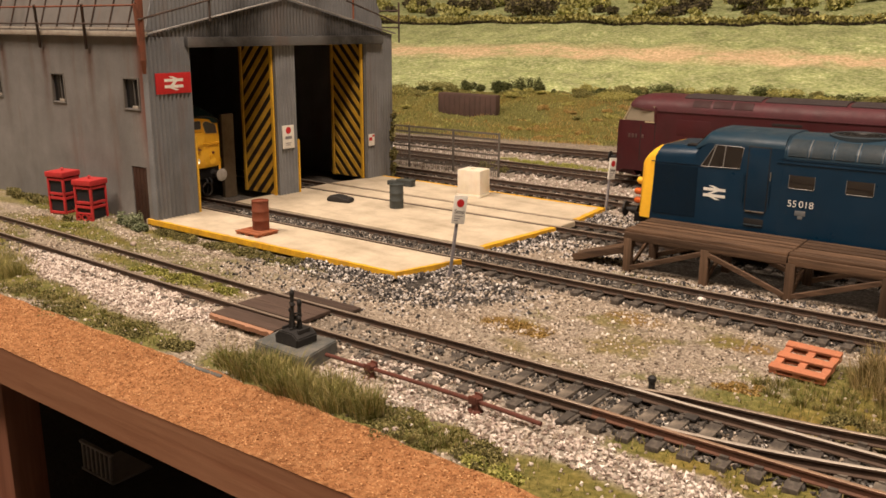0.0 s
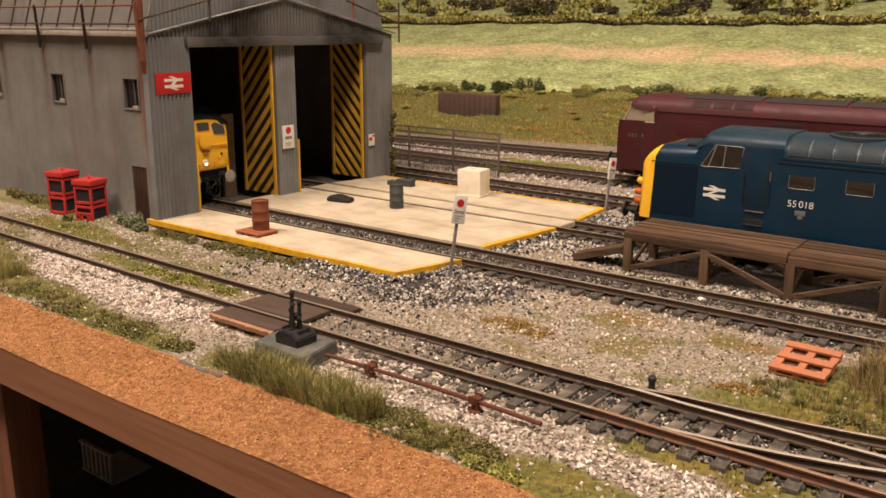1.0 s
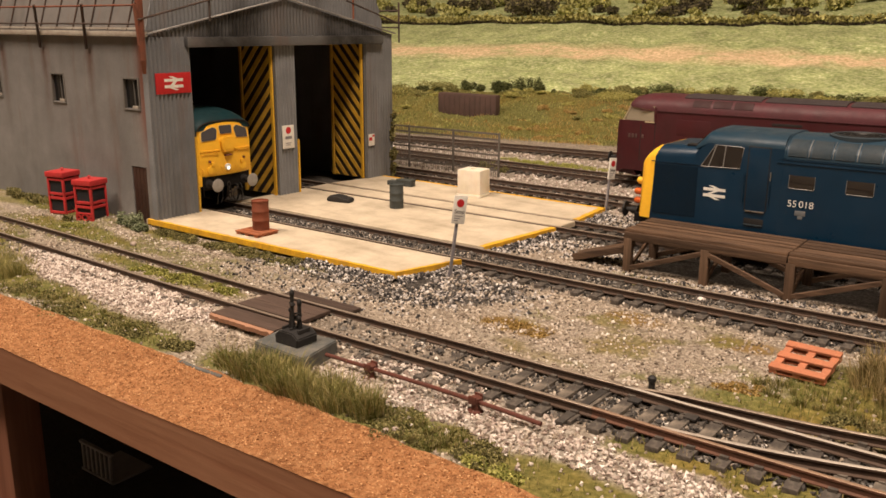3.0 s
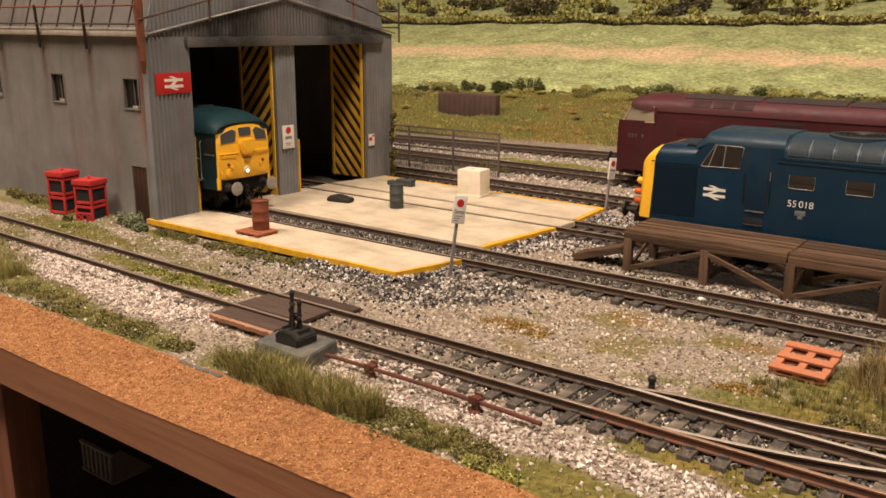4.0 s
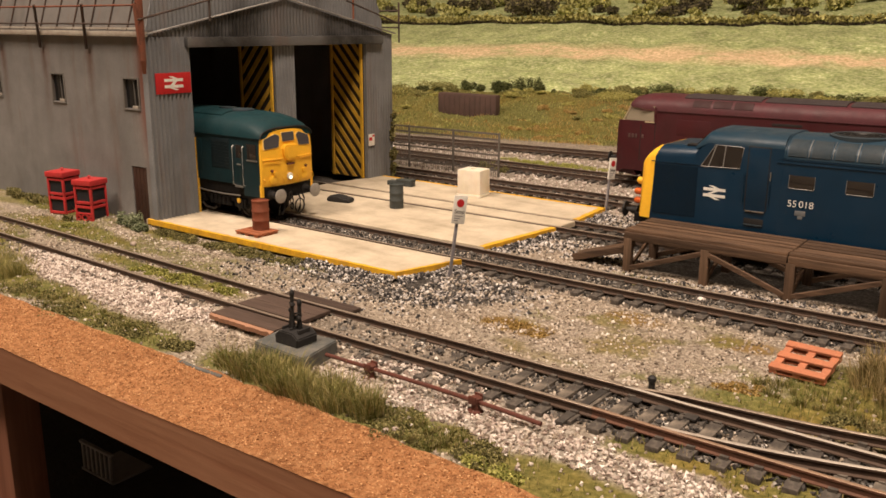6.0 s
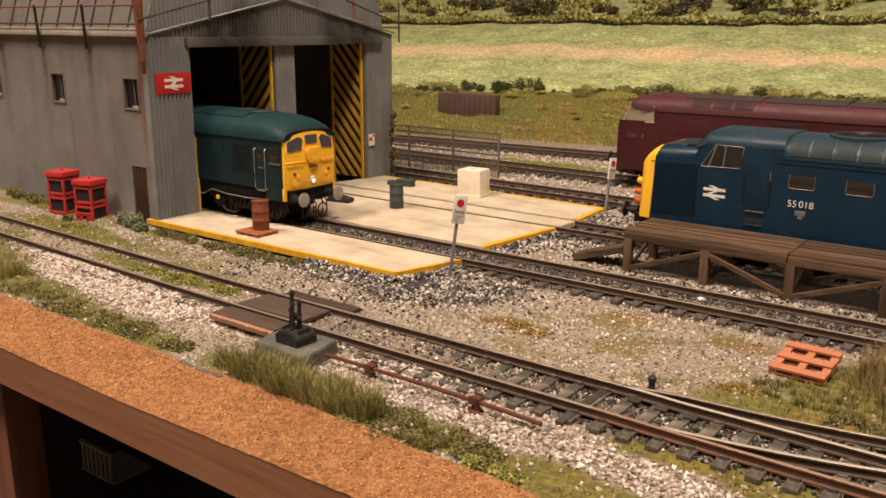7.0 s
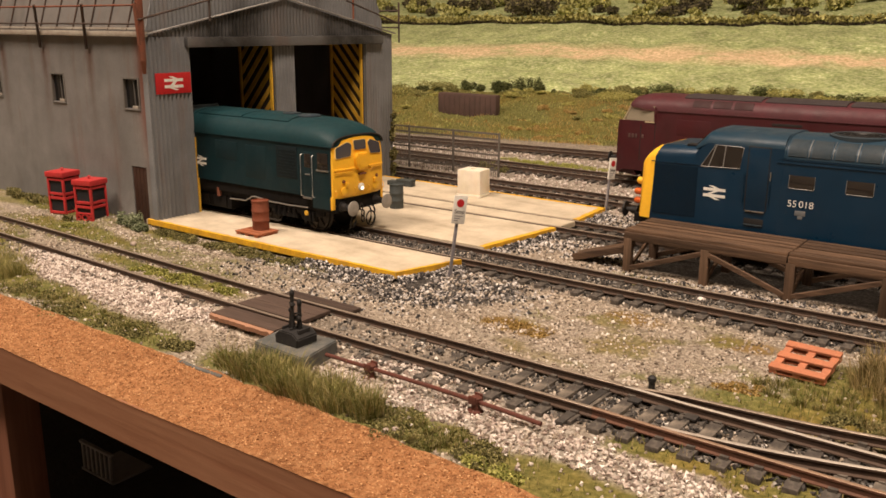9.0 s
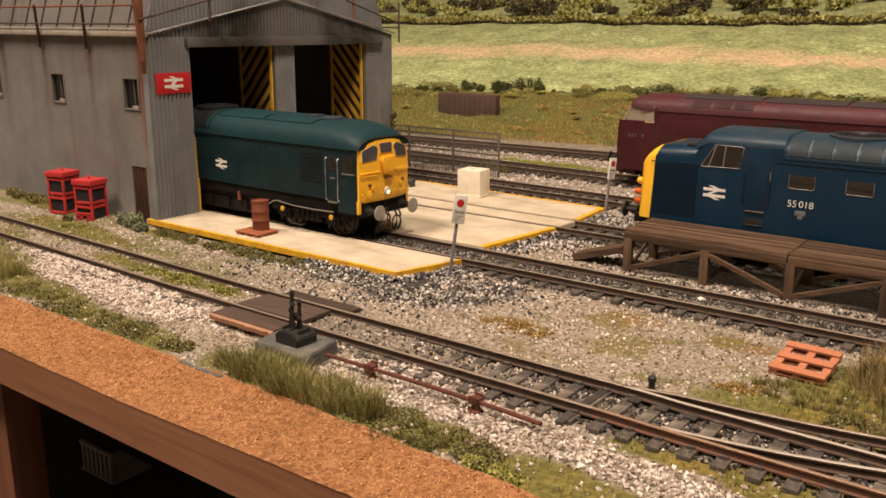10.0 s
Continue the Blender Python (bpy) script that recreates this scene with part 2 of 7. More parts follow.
def field_material():
    """A far meadow: mown green with straw-coloured bands along its rows."""
    n = Nodes("meadow", 0.95, 0, 0.1)
    sep = n.add("ShaderNodeSeparateXYZ")
    n.link(n.co, sep.inputs[0])
    wob = n.noise(160, 3)
    add = n.add("ShaderNodeMath")
    add.operation = "MULTIPLY_ADD"
    n.link(wob, add.inputs[0])
    add.inputs[1].default_value = 0.03
    skew = n.add("ShaderNodeMath")
    skew.operation = "MULTIPLY_ADD"
    n.link(sep.outputs[0], skew.inputs[0])
    skew.inputs[1].default_value = -0.16
    n.link(sep.outputs[1], skew.inputs[2])
    n.link(skew.outputs[0], add.inputs[2])
    band = n.ramp(add.outputs[0], [(0.0, 0.0), (0.715, 0.0), (0.742, 1.0), (0.778, 1.0), (0.815, 0.0)])
    grain = n.noise(4, 5, 0.75, (0.9, 1, 1))
    green = n.ramp(grain, [(0.33, (0.18, 0.235, 0.085)), (0.5, (0.36, 0.405, 0.175)), (0.67, (0.68, 0.67, 0.42))])
    straw = n.ramp(grain, [(0.36, (0.46, 0.345, 0.17)), (0.6, (0.88, 0.67, 0.44))])
    part_ = n.ramp(n.noise(45, 5, 0.7), [(0.36, 0.25), (0.52, 1.0)])
    green = n.mix(0.8, green, n.ramp(n.noise(38, 5, 0.75), [(0.32, 0.6), (0.68, 1.45)]), "MULTIPLY")
    n.colour(n.mix(n.mix(1.0, band, part_, "MULTIPLY"), green, straw))
    n.bump(grain, 0.5)
    return n.mat


FIELD = field_material()
GROUND = build_ground()

# bench front: cork top that falls towards the timber fascia
def cork_material():
    n = Nodes("cork_sheet", 0.9, 0, 0.2)
    grit = n.noise(2.3, 5, 0.75)
    fleck = n.noise(1.0, 2, 0.5)
    c = n.ramp(grit, [(0.30, (0.19, 0.078, 0.030)), (0.5, (0.37, 0.170, 0.070)), (0.70, (0.50, 0.270, 0.125))])
    c = n.mix(0.45, c, n.ramp(fleck, [(0.34, 0.4), (0.45, 1.0), (0.65, 1.2)]), "MULTIPLY")
    c = n.mix(0.7, c, n.ramp(n.noise(22, 5, 0.65), [(0.3, 0.68), (0.7, 1.2)]), "MULTIPLY")
    n.colour(c)
    n.bump(grit, 1.5)
    return n.mat


def wood_material(name, dark, light, size=3.0, along=0, rough=0.6, relief=0.25):
    n = Nodes(name, rough, 0, 0.3)
    st = [1.0, 1.0, 1.0]
    st[along] = 0.06
    g = n.noise(size, 6, 0.7, st)
    k = n.noise(size * 6, 3, 0.5, st)
    c = n.ramp(g, [(0.25, dark), (0.55, tuple((a + b) / 2 for a, b in zip(dark, light))), (0.8, light)])
    c = n.mix(0.5, c, n.ramp(k, [(0.3, 0.6), (0.7, 1.2)]), "MULTIPLY")
    sh = n.add("ShaderNodeMath")
    sh.operation = "MULTIPLY_ADD"
    n.link(n.chance(), sh.inputs[0])
    sh.inputs[1].default_value, sh.inputs[2].default_value = 0.7, 0.6
    c = n.mix(1.0, c, sh.outputs[0], "MULTIPLY")
    n.colour(c)
    n.bump(g, relief)
    return n.mat


CORK = cork_material()
# Upright grain, and darker than PINE: shade below the fascia is coloured in.
PINE_UP = wood_material("shaded_pine_upright", (0.17, 0.066, 0.040), (0.34, 0.155, 0.10), 5, 2, 0.45, 0.15)
PINE = wood_material("varnished_pine", (0.24, 0.100, 0.054), (0.46, 0.245, 0.142), 5, 0, 0.45, 0.15)


FACE = -124.0


def rim(x):
    """Height of the fascia's top edge."""
    return float(np.interp(x, (-600, -60, 15, 70, 99, 420), (-10, -7.3, -7.6, -6.5, -6.2, -5.6)))


def cork_height(x, k):
    """Height of the cork, k from its back edge (0) to the fascia (1)."""
    y = -101 + (FACE + 101) * k
    return -3.8 + (rim(x) + 3.8) * k + 0.5 * noise.noise((x / 4, y / 4, 2)) * (1 - k * 0.6) + 0.3 * noise.noise((x / 17, y / 17, 5))


def bench_edge():
    xs = list(np.arange(-620, 420, 2.5))
    ys = np.linspace(0, 1, 13)
    verts, faces = [], []
    for x in xs:
        back = -100.6 + 1.2 * noise.noise((x / 12, 0, 4)) - 2.2 * soft(x, 60, 130)
        for k in ys:
            verts.append((x, back + (FACE - 0.15 - back) * k, cork_height(x, k)))
    n = len(ys)
    for i in range(len(xs) - 1):
        for j in range(n - 1):
            faces.append((i * n + j, i * n + j + 1, (i + 1) * n + j + 1, (i + 1) * n + j))
    ob = raw("cork_edge", verts, faces, CORK, "orange-brown cork sheet along the bench front", "cork", "structure")
    ob.data.shade_smooth()
    bench = thing("bench", place(-100, FACE, 0), "varnished pine bench frame carrying the layout", "bench")
    bm = B()
    tops = [(x + 100, rim(x) - 0.1) for x in (420, 99, 50, 3, -60, -600)]
    slab(bm, [(-500, -20.3), (520, -20.3)] + tops, 0, 12, "y")
    part("fascia", bm, PINE, bench, smooth=0)
    for x in (-34.0, 640):
        bm = B()
        box(bm, x, x + 44, 12.5, 12.5 + 13.2, -940, -18.2, 0.8)
        part("leg", bm, PINE_UP, bench)
    bm = B()
    box(bm, -500, 520, 12.5, 700, -18, -12, 0.5)
    part("deck", bm, PINE, bench)


bench_edge()

# ---------------------------------------------------------------- tracks
RAIL = worn("rusty_rail_side", (0.088, 0.056, 0.039), (0.045, 0.031, 0.025), 0.6, 0.75, 0.2, grain=0.8)
RAILHEAD = worn("worn_steel_rail_top", (0.34, 0.28, 0.22), (0.16, 0.10, 0.07), 0.6, 0.48, 0.5, grain=1.0, cloud=20, stretch=(0.2, 1, 1))
RAILBRIGHT = worn("polished_rail_top", (0.46, 0.41, 0.35), (0.24, 0.18, 0.13), 0.5, 0.5, 0.2, grain=1.0, cloud=16, stretch=(0.15, 1, 1))
SLEEPER = worn("dusty_black_sleeper", (0.062, 0.052, 0.044), (0.25, 0.21, 0.165), 0.9, 0.8, grain=0.8, cloud=6, relief=0.15)
RAILRED = worn("red_rust_rail_side", (0.135, 0.060, 0.036), (0.07, 0.040, 0.028), 0.6, 0.75, 0.1, grain=0.8)
RAILRUST = worn("dull_rusty_rail_top", (0.36, 0.25, 0.17), (0.18, 0.09, 0.055), 0.6, 0.5, 0.3, grain=1.0, cloud=16, stretch=(0.15, 1, 1))
LAMPIRON = worn("dull_black_ironwork", (0.03, 0.027, 0.025), (0.09, 0.075, 0.06), 0.6, 0.7, grain=0.8, cloud=5)
GAUGE = 17.4


def rail_mesh(bm, pts):
    """A flat-bottomed rail along (x, y) points, its top at z = 0."""
    prof = [(-1.0, -2.5), (1.0, -2.5), (1.0, -2.2), (0.28, -1.9), (0.28, -0.8), (0.56, -0.6), (0.56, -0.1), (0.44, 0.0), (-0.44, 0.0), (-0.56, -0.1), (-0.56, -0.6), (-0.28, -0.8), (-0.28, -1.9), (-1.0, -2.2)]
    rings = []
    for i, p in enumerate(pts):
        a, b = Vector(pts[max(i - 1, 0)]), Vector(pts[min(i + 1, len(pts) - 1)])
        d = (b - a).normalized()
        nrm = Vector((-d.y, d.x))
        rings.append([bm.verts.new((p[0] + nrm.x * u, p[1] + nrm.y * u, v)) for u, v in prof])
    n = len(prof)
    for a, b in zip(rings, rings[1:]):
        for k in range(n):
            f = bm.faces.new((a[k], a[(k + 1) % n], b[(k + 1) % n], b[k]))
            f.material_index = 1 if k in (6, 7, 8) else 0
    bm.faces.new(rings[0][::-1])
    bm.faces.new(rings[-1])
    bmesh.ops.recalc_face_normals(bm, faces=bm.faces[:])


def sleeper_mesh(length):
    bm = B()
    box(bm, -1.6, 1.6, -length / 2, length / 2, -4.4, -2.5, 0.25)
    for s in (-1, 1):
        for q in (-1, 1):
            box(bm, -1.0, 1.0, s * GAUGE / 2 + q * 1.25 - 0.55, s * GAUGE / 2 + q * 1.25 + 0.55, -2.6, -1.7, 0.0)
    return mesh_of("sleeper", bm, SLEEPER, 30)


SLEEPER_30 = sleeper_mesh(30)


def track(label, path, x0, x1, group="tracks", pitch=7.8, sleepers=(-1e9, 1e9), gaps=()):
    """A length of track along y = path(x)."""
    t = thing("track", place(x0, path(x0)), label, "railway track", group)
    ox, oy = x0, path(x0)
    n = max(2, int((x1 - x0) / 12))
    xs = [x0 + (x1 - x0) * i / n for i in range(n + 1)]
    for s in (-1, 1):
        bm = B()
        rail_mesh(bm, [(x - ox, path(x) - oy + s * GAUGE / 2) for x in xs])
        part("rail", bm, [RAIL, RAILHEAD], t, smooth=30)
    rnd = random.Random(int(x0 * 7 + path(x0)))
    x = x0 + 3
    while x < x1 - 2:
        if sleepers[0] < x < sleepers[1] and not any(a < x < b for a, b in gaps):
            ob = new("sleeper", SLEEPER_30)
            ob.parent = t
            ob.matrix_basis = place(x - ox + rnd.uniform(-0.3, 0.3), path(x) - oy + rnd.uniform(-0.4, 0.4), rnd.uniform(-0.15, 0.05), rnd.uniform(-1.2, 1.2))
        x += pitch
    return t


def front_line(x):
    return -54.8 + 5.2 * soft(-x, -20, 260)


track("rusty siding along the bench front, sleepers half buried", front_line, -420, 118)
track("shed road running out over dark oily ballast", lambda x: 42.4, -400, 300)
track("shed road beside the loading platform", lambda x: 117.0, -400, 360)
track("running line behind the concrete apron", lambda x: 190 - 0.02 * x, -500, 420)
track("running line carrying the maroon locomotive", lambda x: 258.0 - 0.01 * x, -500, 420)
track("weathered running line at the foot of the bank", lambda x: 345 + 0.10 * (x + 120), -500, 420)


def turnout():
    """The point at the bench front: straight road and a road that bears away."""
    t = thing("turnout", place(118, -54.8), "railway point with shiny worn rails", "railway point", "tracks")

    def stock(x):
        return -8.7 - 0.6 * soft(x, 0, 20)

    def straight(x):
        return 8.7 - 0.9 * soft(x, 0, 20)

    def closure(x):
        return -9.2 + 0.0024 * x * x

    def leaving(x):
        return 8.7 + 0.0016 * x * x + 3.0 * soft(x, 0, 14)
    for name, line, a, head in (("stock_rail", stock, -0.01, RAILRUST), ("stock_rail", leaving, -0.01, RAILHEAD), ("switch_rail", straight, 0.4, RAILBRIGHT), ("switch_rail", closure, 18, RAILBRIGHT)):
        bm = B()
        rail_mesh(bm, [(x, line(x)) for x in np.linspace(a, 260, 34)])
        part(name, bm, [RAIL if head is not RAILRUST else RAILRED, head], t, smooth=30)
    rnd = random.Random(8)
    for i in range(33):
        x = 3 + i * 7.8
        top = leaving(x) + 6.3
        bm = B()
        box(bm, -1.7, 1.7, -15, top, -4.4, -2.5, 0.25)
        for yy in (stock(x), leaving(x)):
            for q in (-1, 1):
                box(bm, -1, 1, yy + q * 1.25 - 0.5, yy + q * 1.25 + 0.5, -2.6, -1.7)
        for yy in (straight(x), closure(x)):
            if x > 18 and abs(yy - leaving(x)) > 3.2 and abs(yy - stock(x)) > 3.2:
                box(bm, -1, 1, yy - 1.7, yy + 1.7, -2.6, -2.1)
        ob = part("sleeper", bm, SLEEPER, t, smooth=30)
        ob.matrix_basis = place(x, 0, rnd.uniform(-0.1, 0.05), rnd.uniform(-0.7, 0.7))
    # slide plates and the tie bar by the blades
    for x in (4.5, 12.3, 20.1):
        for yy in (straight(x) - 2.2, stock(x) + 2.4):
            bm = B(); box(bm, x - 1.6, x + 1.6, yy - 1.5, yy + 1.5, -2.6, -2.0, 0.1); part("slide_plate", bm, LAMPIRON, t)
    bm = B(); box(bm, -6.2, -3.8, -17, 11, -3.4, -2.2, 0.2); part("tie_bar", bm, LAMPIRON, t)


turnout()

# ---------------------------------------------------------------- concrete apron
def concrete_material():
    n = Nodes("oil_stained_concrete", 0.75, 0, 0.3)
    fine = n.noise(1.4, 4, 0.7)
    c = n.ramp(n.noise(16, 5, 0.6), [(0.3, (0.43, 0.36, 0.26)), (0.55, (0.58, 0.495, 0.37)), (0.75, (0.66, 0.575, 0.44))])
    c = n.mix(0.4, c, n.ramp(fine, [(0.3, 0.8), (0.7, 1.12)]), "MULTIPLY")
    stain = n.ramp(n.noise(20, 5, 0.7, (0.35, 1.3, 1)), [(0.52, 0.0), (0.75, 0.6)])
    c = n.mix(stain, c, (0.25, 0.20, 0.14))
    n.colour(c)
    n.bump(fine, 0.12)
    return n.mat


CONCRETE = concrete_material()
# For a footing added below each slab; its dark colour stands for shade.
SHADEBED = worn("shade_dark_footing", (0.035, 0.03, 0.026), (0.07, 0.06, 0.05), 0.5, 0.8)
YELLOW_EDGE = worn("chipped_yellow_line_paint", (0.80, 0.44, 0.02), (0.30, 0.17, 0.05), 0.6, 0.6, grain=1.2, cloud=7)


def apron(pts, edges, label, stripe=1.35):
    """A concrete slab with yellow painted edges."""
    a = thing("concrete_slab", place(pts[0][0], pts[0][1]), label, "concrete slab", "concrete apron")
    ox, oy = pts[0]
    bm = B()
    slab(bm, [(x - ox, y - oy) for x, y in pts], -2.5, 0.0)
    bmesh.ops.bevel(bm, geom=[e for e in bm.edges if all(v.co.z > -0.1 for v in e.verts)], offset=0.25, segments=2, affect="EDGES")
    part("slab", bm, CONCRETE, a, smooth=30)
    mx, my = sum(p[0] for p in pts) / len(pts), sum(p[1] for p in pts) / len(pts)
    bm = B()
    slab(bm, [(x - ox - math.copysign(1.6, x - mx), y - oy - math.copysign(1.6, y - my)) for x, y in pts], -4.8, -2.52)
    part("footing", bm, SHADEBED, a, "added footing, coloured dark for the shade under the slab")
    for p, q in edges:
        P, Q = Vector((p[0] - ox, p[1] - oy, 0)), Vector((q[0] - ox, q[1] - oy, 0))
        d = (Q - P).normalized()
        out = Vector((d.y, -d.x, 0))
        rnd = random.Random(int(p[0] * 3 + q[1]))
        bm = B()
        m = int((Q - P).length / 2.0)
        A, C, D = [], [], []
        for i in range(m + 1):
            s = P + (Q - P) * i / m
            w = stripe + 0.7 * noise.noise((s.x / 5, s.y / 5, 2.0)) + rnd.uniform(-0.2, 0.2)
            A.append(bm.verts.new(s - out * w + Vector((0, 0, 0.06))))
            C.append(bm.verts.new(s + out * 0.08 + Vector((0, 0, 0.0))))
            D.append(bm.verts.new(s + out * 0.08 + Vector((0, 0, -2.5))))
        for i in range(m):
            bm.faces.new((A[i], A[i + 1], C[i + 1], C[i]))
            bm.faces.new((C[i], C[i + 1], D[i + 1], D[i]))
        bmesh.ops.recalc_face_normals(bm, faces=bm.faces[:])
        part("yellow_edge", bm, YELLOW_EDGE, a, "chipped yellow edge paint")


apron([(-158, -1.3), (0, 0.2), (9, 31.4), (-158, 31.4)], [((-157, -1.3), (0, 0.2)), ((0, 0.4), (9, 31.2))], "pale concrete slab with yellow painted edges before the shed")
apron([(-158, 54.2), (4, 54.2), (10, 106.2), (-158, 106.2)], [((4, 54.4), (10, 106))], "pale concrete slab between the two shed roads", 2.8)
apron([(-158, 109.4), (10, 109.4), (10.2, 124.4), (-158, 124.4)], [], "narrow concrete strip between the rails")
apron([(-158, 127.6), (10, 127.6), (7, 163), (-150, 168)], [((10, 127.6), (7, 163)), ((7, 163), (-150, 168))], "pale concrete slab at the far side of the shed road", 2.8)

# ---------------------------------------------------------------- engine shed
def sheet_paint(name, base, rustiness, streak, sooty=0.75, stain=""):
    n = Nodes(name, 0.6, 0, 0.35)
    up = (1, 1, 0.12)
    fine = n.noise(0.9, 3, 0.6)
    c = n.mix(0.6, base, n.ramp(n.noise(18, 5, 0.6), [(0.3, 0.7), (0.7, 1.2)]), "MULTIPLY")
    run = n.ramp(n.noise(streak, 4, 0.6, up), [(0.56, 0.0), (0.72, 1.0)])
    c = n.mix(n.mix(1.0, run, (rustiness,) * 3, "MULTIPLY"), c, (0.16, 0.075, 0.04))
    soot = n.ramp(n.noise(streak * 2.4, 4, 0.6, (1, 1, 0.25)), [(0.52, 0.0), (0.75, sooty)])
    c = n.mix(soot, c, (0.075, 0.07, 0.066))
    if stain:
        sep = n.add("ShaderNodeSeparateXYZ")
        n.link(n.co, sep.inputs[0])

        def calc(kind, a, b, c_=None):
            m = n.add("ShaderNodeMath")
            m.operation = kind
            for k, v in enumerate((a, b, c_)):
                if hasattr(v, "links"):
                    n.link(v, m.inputs[k])
                elif v is not None:
                    m.inputs[k].default_value = v
            return m.outputs[0]
        wob = calc("MULTIPLY_ADD", n.noise(14, 3), 0.006, -0.003)
        if stain == "rust":
            # runs of rust below each walkway bracket, 42.2 mm apart, and down the shed's corner
            u = calc("PINGPONG", calc("ADD", calc("ADD", sep.outputs[0], 0.1968), wob), 0.0211)
            fall = n.ramp(sep.outputs[2], [(0.034, 0.0), (0.062, 0.5), (0.079, 1.0), (0.083, 0.0)])
            run = n.mix(1.0, n.ramp(u, [(0.0, 1.0), (0.0012, 0.85), (0.0034, 0.0)]), fall, "MULTIPLY")
            c = n.mix(n.mix(1.0, run, (0.85, 0.85, 0.85), "MULTIPLY"), c, (0.10, 0.045, 0.028))
            edge = n.ramp(calc("ADD", calc("ADD", sep.outputs[0], 0.1615), calc("MULTIPLY", wob, 0.25)), [(0.0, 0.0), (0.0034, 0.1), (0.0050, 0.85), (0.0105, 0.95)])
            c = n.mix(n.mix(1.0, edge, n.ramp(sep.outputs[2], [(0.012, 0.0), (0.03, 0.3), (0.05, 0.85), (0.085, 1.0)]), "MULTIPLY"), c, (0.20, 0.066, 0.04))
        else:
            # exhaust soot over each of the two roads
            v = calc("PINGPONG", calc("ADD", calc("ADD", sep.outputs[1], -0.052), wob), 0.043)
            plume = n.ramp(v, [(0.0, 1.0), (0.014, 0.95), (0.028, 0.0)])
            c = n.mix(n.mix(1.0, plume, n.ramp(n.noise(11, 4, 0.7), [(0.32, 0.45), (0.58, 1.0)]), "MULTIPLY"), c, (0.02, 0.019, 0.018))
    c = n.mix(0.35, c, n.ramp(fine, [(0.3, 0.8), (0.7, 1.15)]), "MULTIPLY")
    n.colour(c)
    n.bump(fine, 0.08)
    return n.mat


SHEET = sheet_paint("weathered_grey_sheeting", (0.195, 0.20, 0.207), 0.4, 10)
SIDE = sheet_paint("weathered_grey_brown_side_sheeting", (0.205, 0.198, 0.19), 0.4, 8, 0.35, "rust")
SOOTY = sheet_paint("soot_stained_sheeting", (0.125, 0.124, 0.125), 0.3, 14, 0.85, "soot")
ROOFING = sheet_paint("sooty_roof_sheeting", (0.15, 0.14, 0.13), 0.35, 8)
PALE = worn("pale_grey_trim", (0.42, 0.38, 0.32), (0.16, 0.10, 0.07), 0.5, 0.6, grain=1, cloud=9)
EDGING = worn("worn_grey_edging", (0.38, 0.365, 0.345), (0.06, 0.055, 0.052), 0.8, 0.6, grain=1, cloud=22)
RUST = worn("rust_red_ironwork", (0.20, 0.065, 0.035), (0.09, 0.05, 0.035), 0.6, 0.75, grain=0.8, cloud=8)
DARKIRON = worn("dark_brown_iron", (0.055, 0.042, 0.036), (0.10, 0.055, 0.035), 0.6, 0.7, grain=0.8)
BLACK = worn("sooty_black", (0.013, 0.012, 0.012), (0.03, 0.027, 0.025), 0.5, 0.6)
DOOR_DARK = worn("door_black_paint", (0.022, 0.014, 0.011), (0.012, 0.01, 0.009), 0.5, 0.6)
INSIDE = worn("dark_shed_inside", (0.15, 0.095, 0.07), (0.07, 0.05, 0.04), 0.6, 0.9, cloud=30)
# Door yellow made darker: the mouth's shade is in the colour, with some grime.
YELLOW_SHADED = worn("shaded_grimy_yellow_paint", (0.60, 0.35, 0.035), (0.22, 0.12, 0.04), 0.6, 0.6, grain=1, cloud=9)
DOOR_YELLOW = worn("faded_yellow_paint", (0.80, 0.46, 0.035), (0.25, 0.15, 0.04), 0.4, 0.55)
RED = worn("red_sign_paint", (0.52, 0.018, 0.022), (0.35, 0.02, 0.02), 0.3, 0.5)
GLASS_DARK = Nodes("dark_window_glass", 0.12, 0, 0.6).colour((0.012, 0.012, 0.013)).mat
WINFRAME = worn("grimy_window_frame", (0.17, 0.16, 0.145), (0.08, 0.07, 0.06), 0.5, 0.6)
XF = -151.0


def corrugated(bm, along, a, b, lo, hi, at, depth, pitch, back, out):
    """Upright corrugated sheeting between a and b along an axis ('x' or 'y'), from lo(s) to hi(s); out is the outward sign."""
    n = int((b - a) / pitch * 6) + 1
    prev = None
    for i in range(n + 1):
        s = a + (b - a) * i / n
        d = at + out * depth * 0.5 * (1 + math.cos(s / pitch * math.tau))
        r = [(s, d, lo(s)), (s, d, hi(s)), (s, at - out * back, hi(s)), (s, at - out * back, lo(s))]
        r = [bm.verts.new((p[1], p[0], p[2]) if along == "y" else p) for p in r]
        if prev:
            for k in range(4):
                bm.faces.new((prev[k], prev[(k + 1) % 4], r[(k + 1) % 4], r[k]))
        else:
            bm.faces.new(r)
        prev = r
    bm.faces.new(prev)
    bmesh.ops.recalc_face_normals(bm, faces=bm.faces[:])


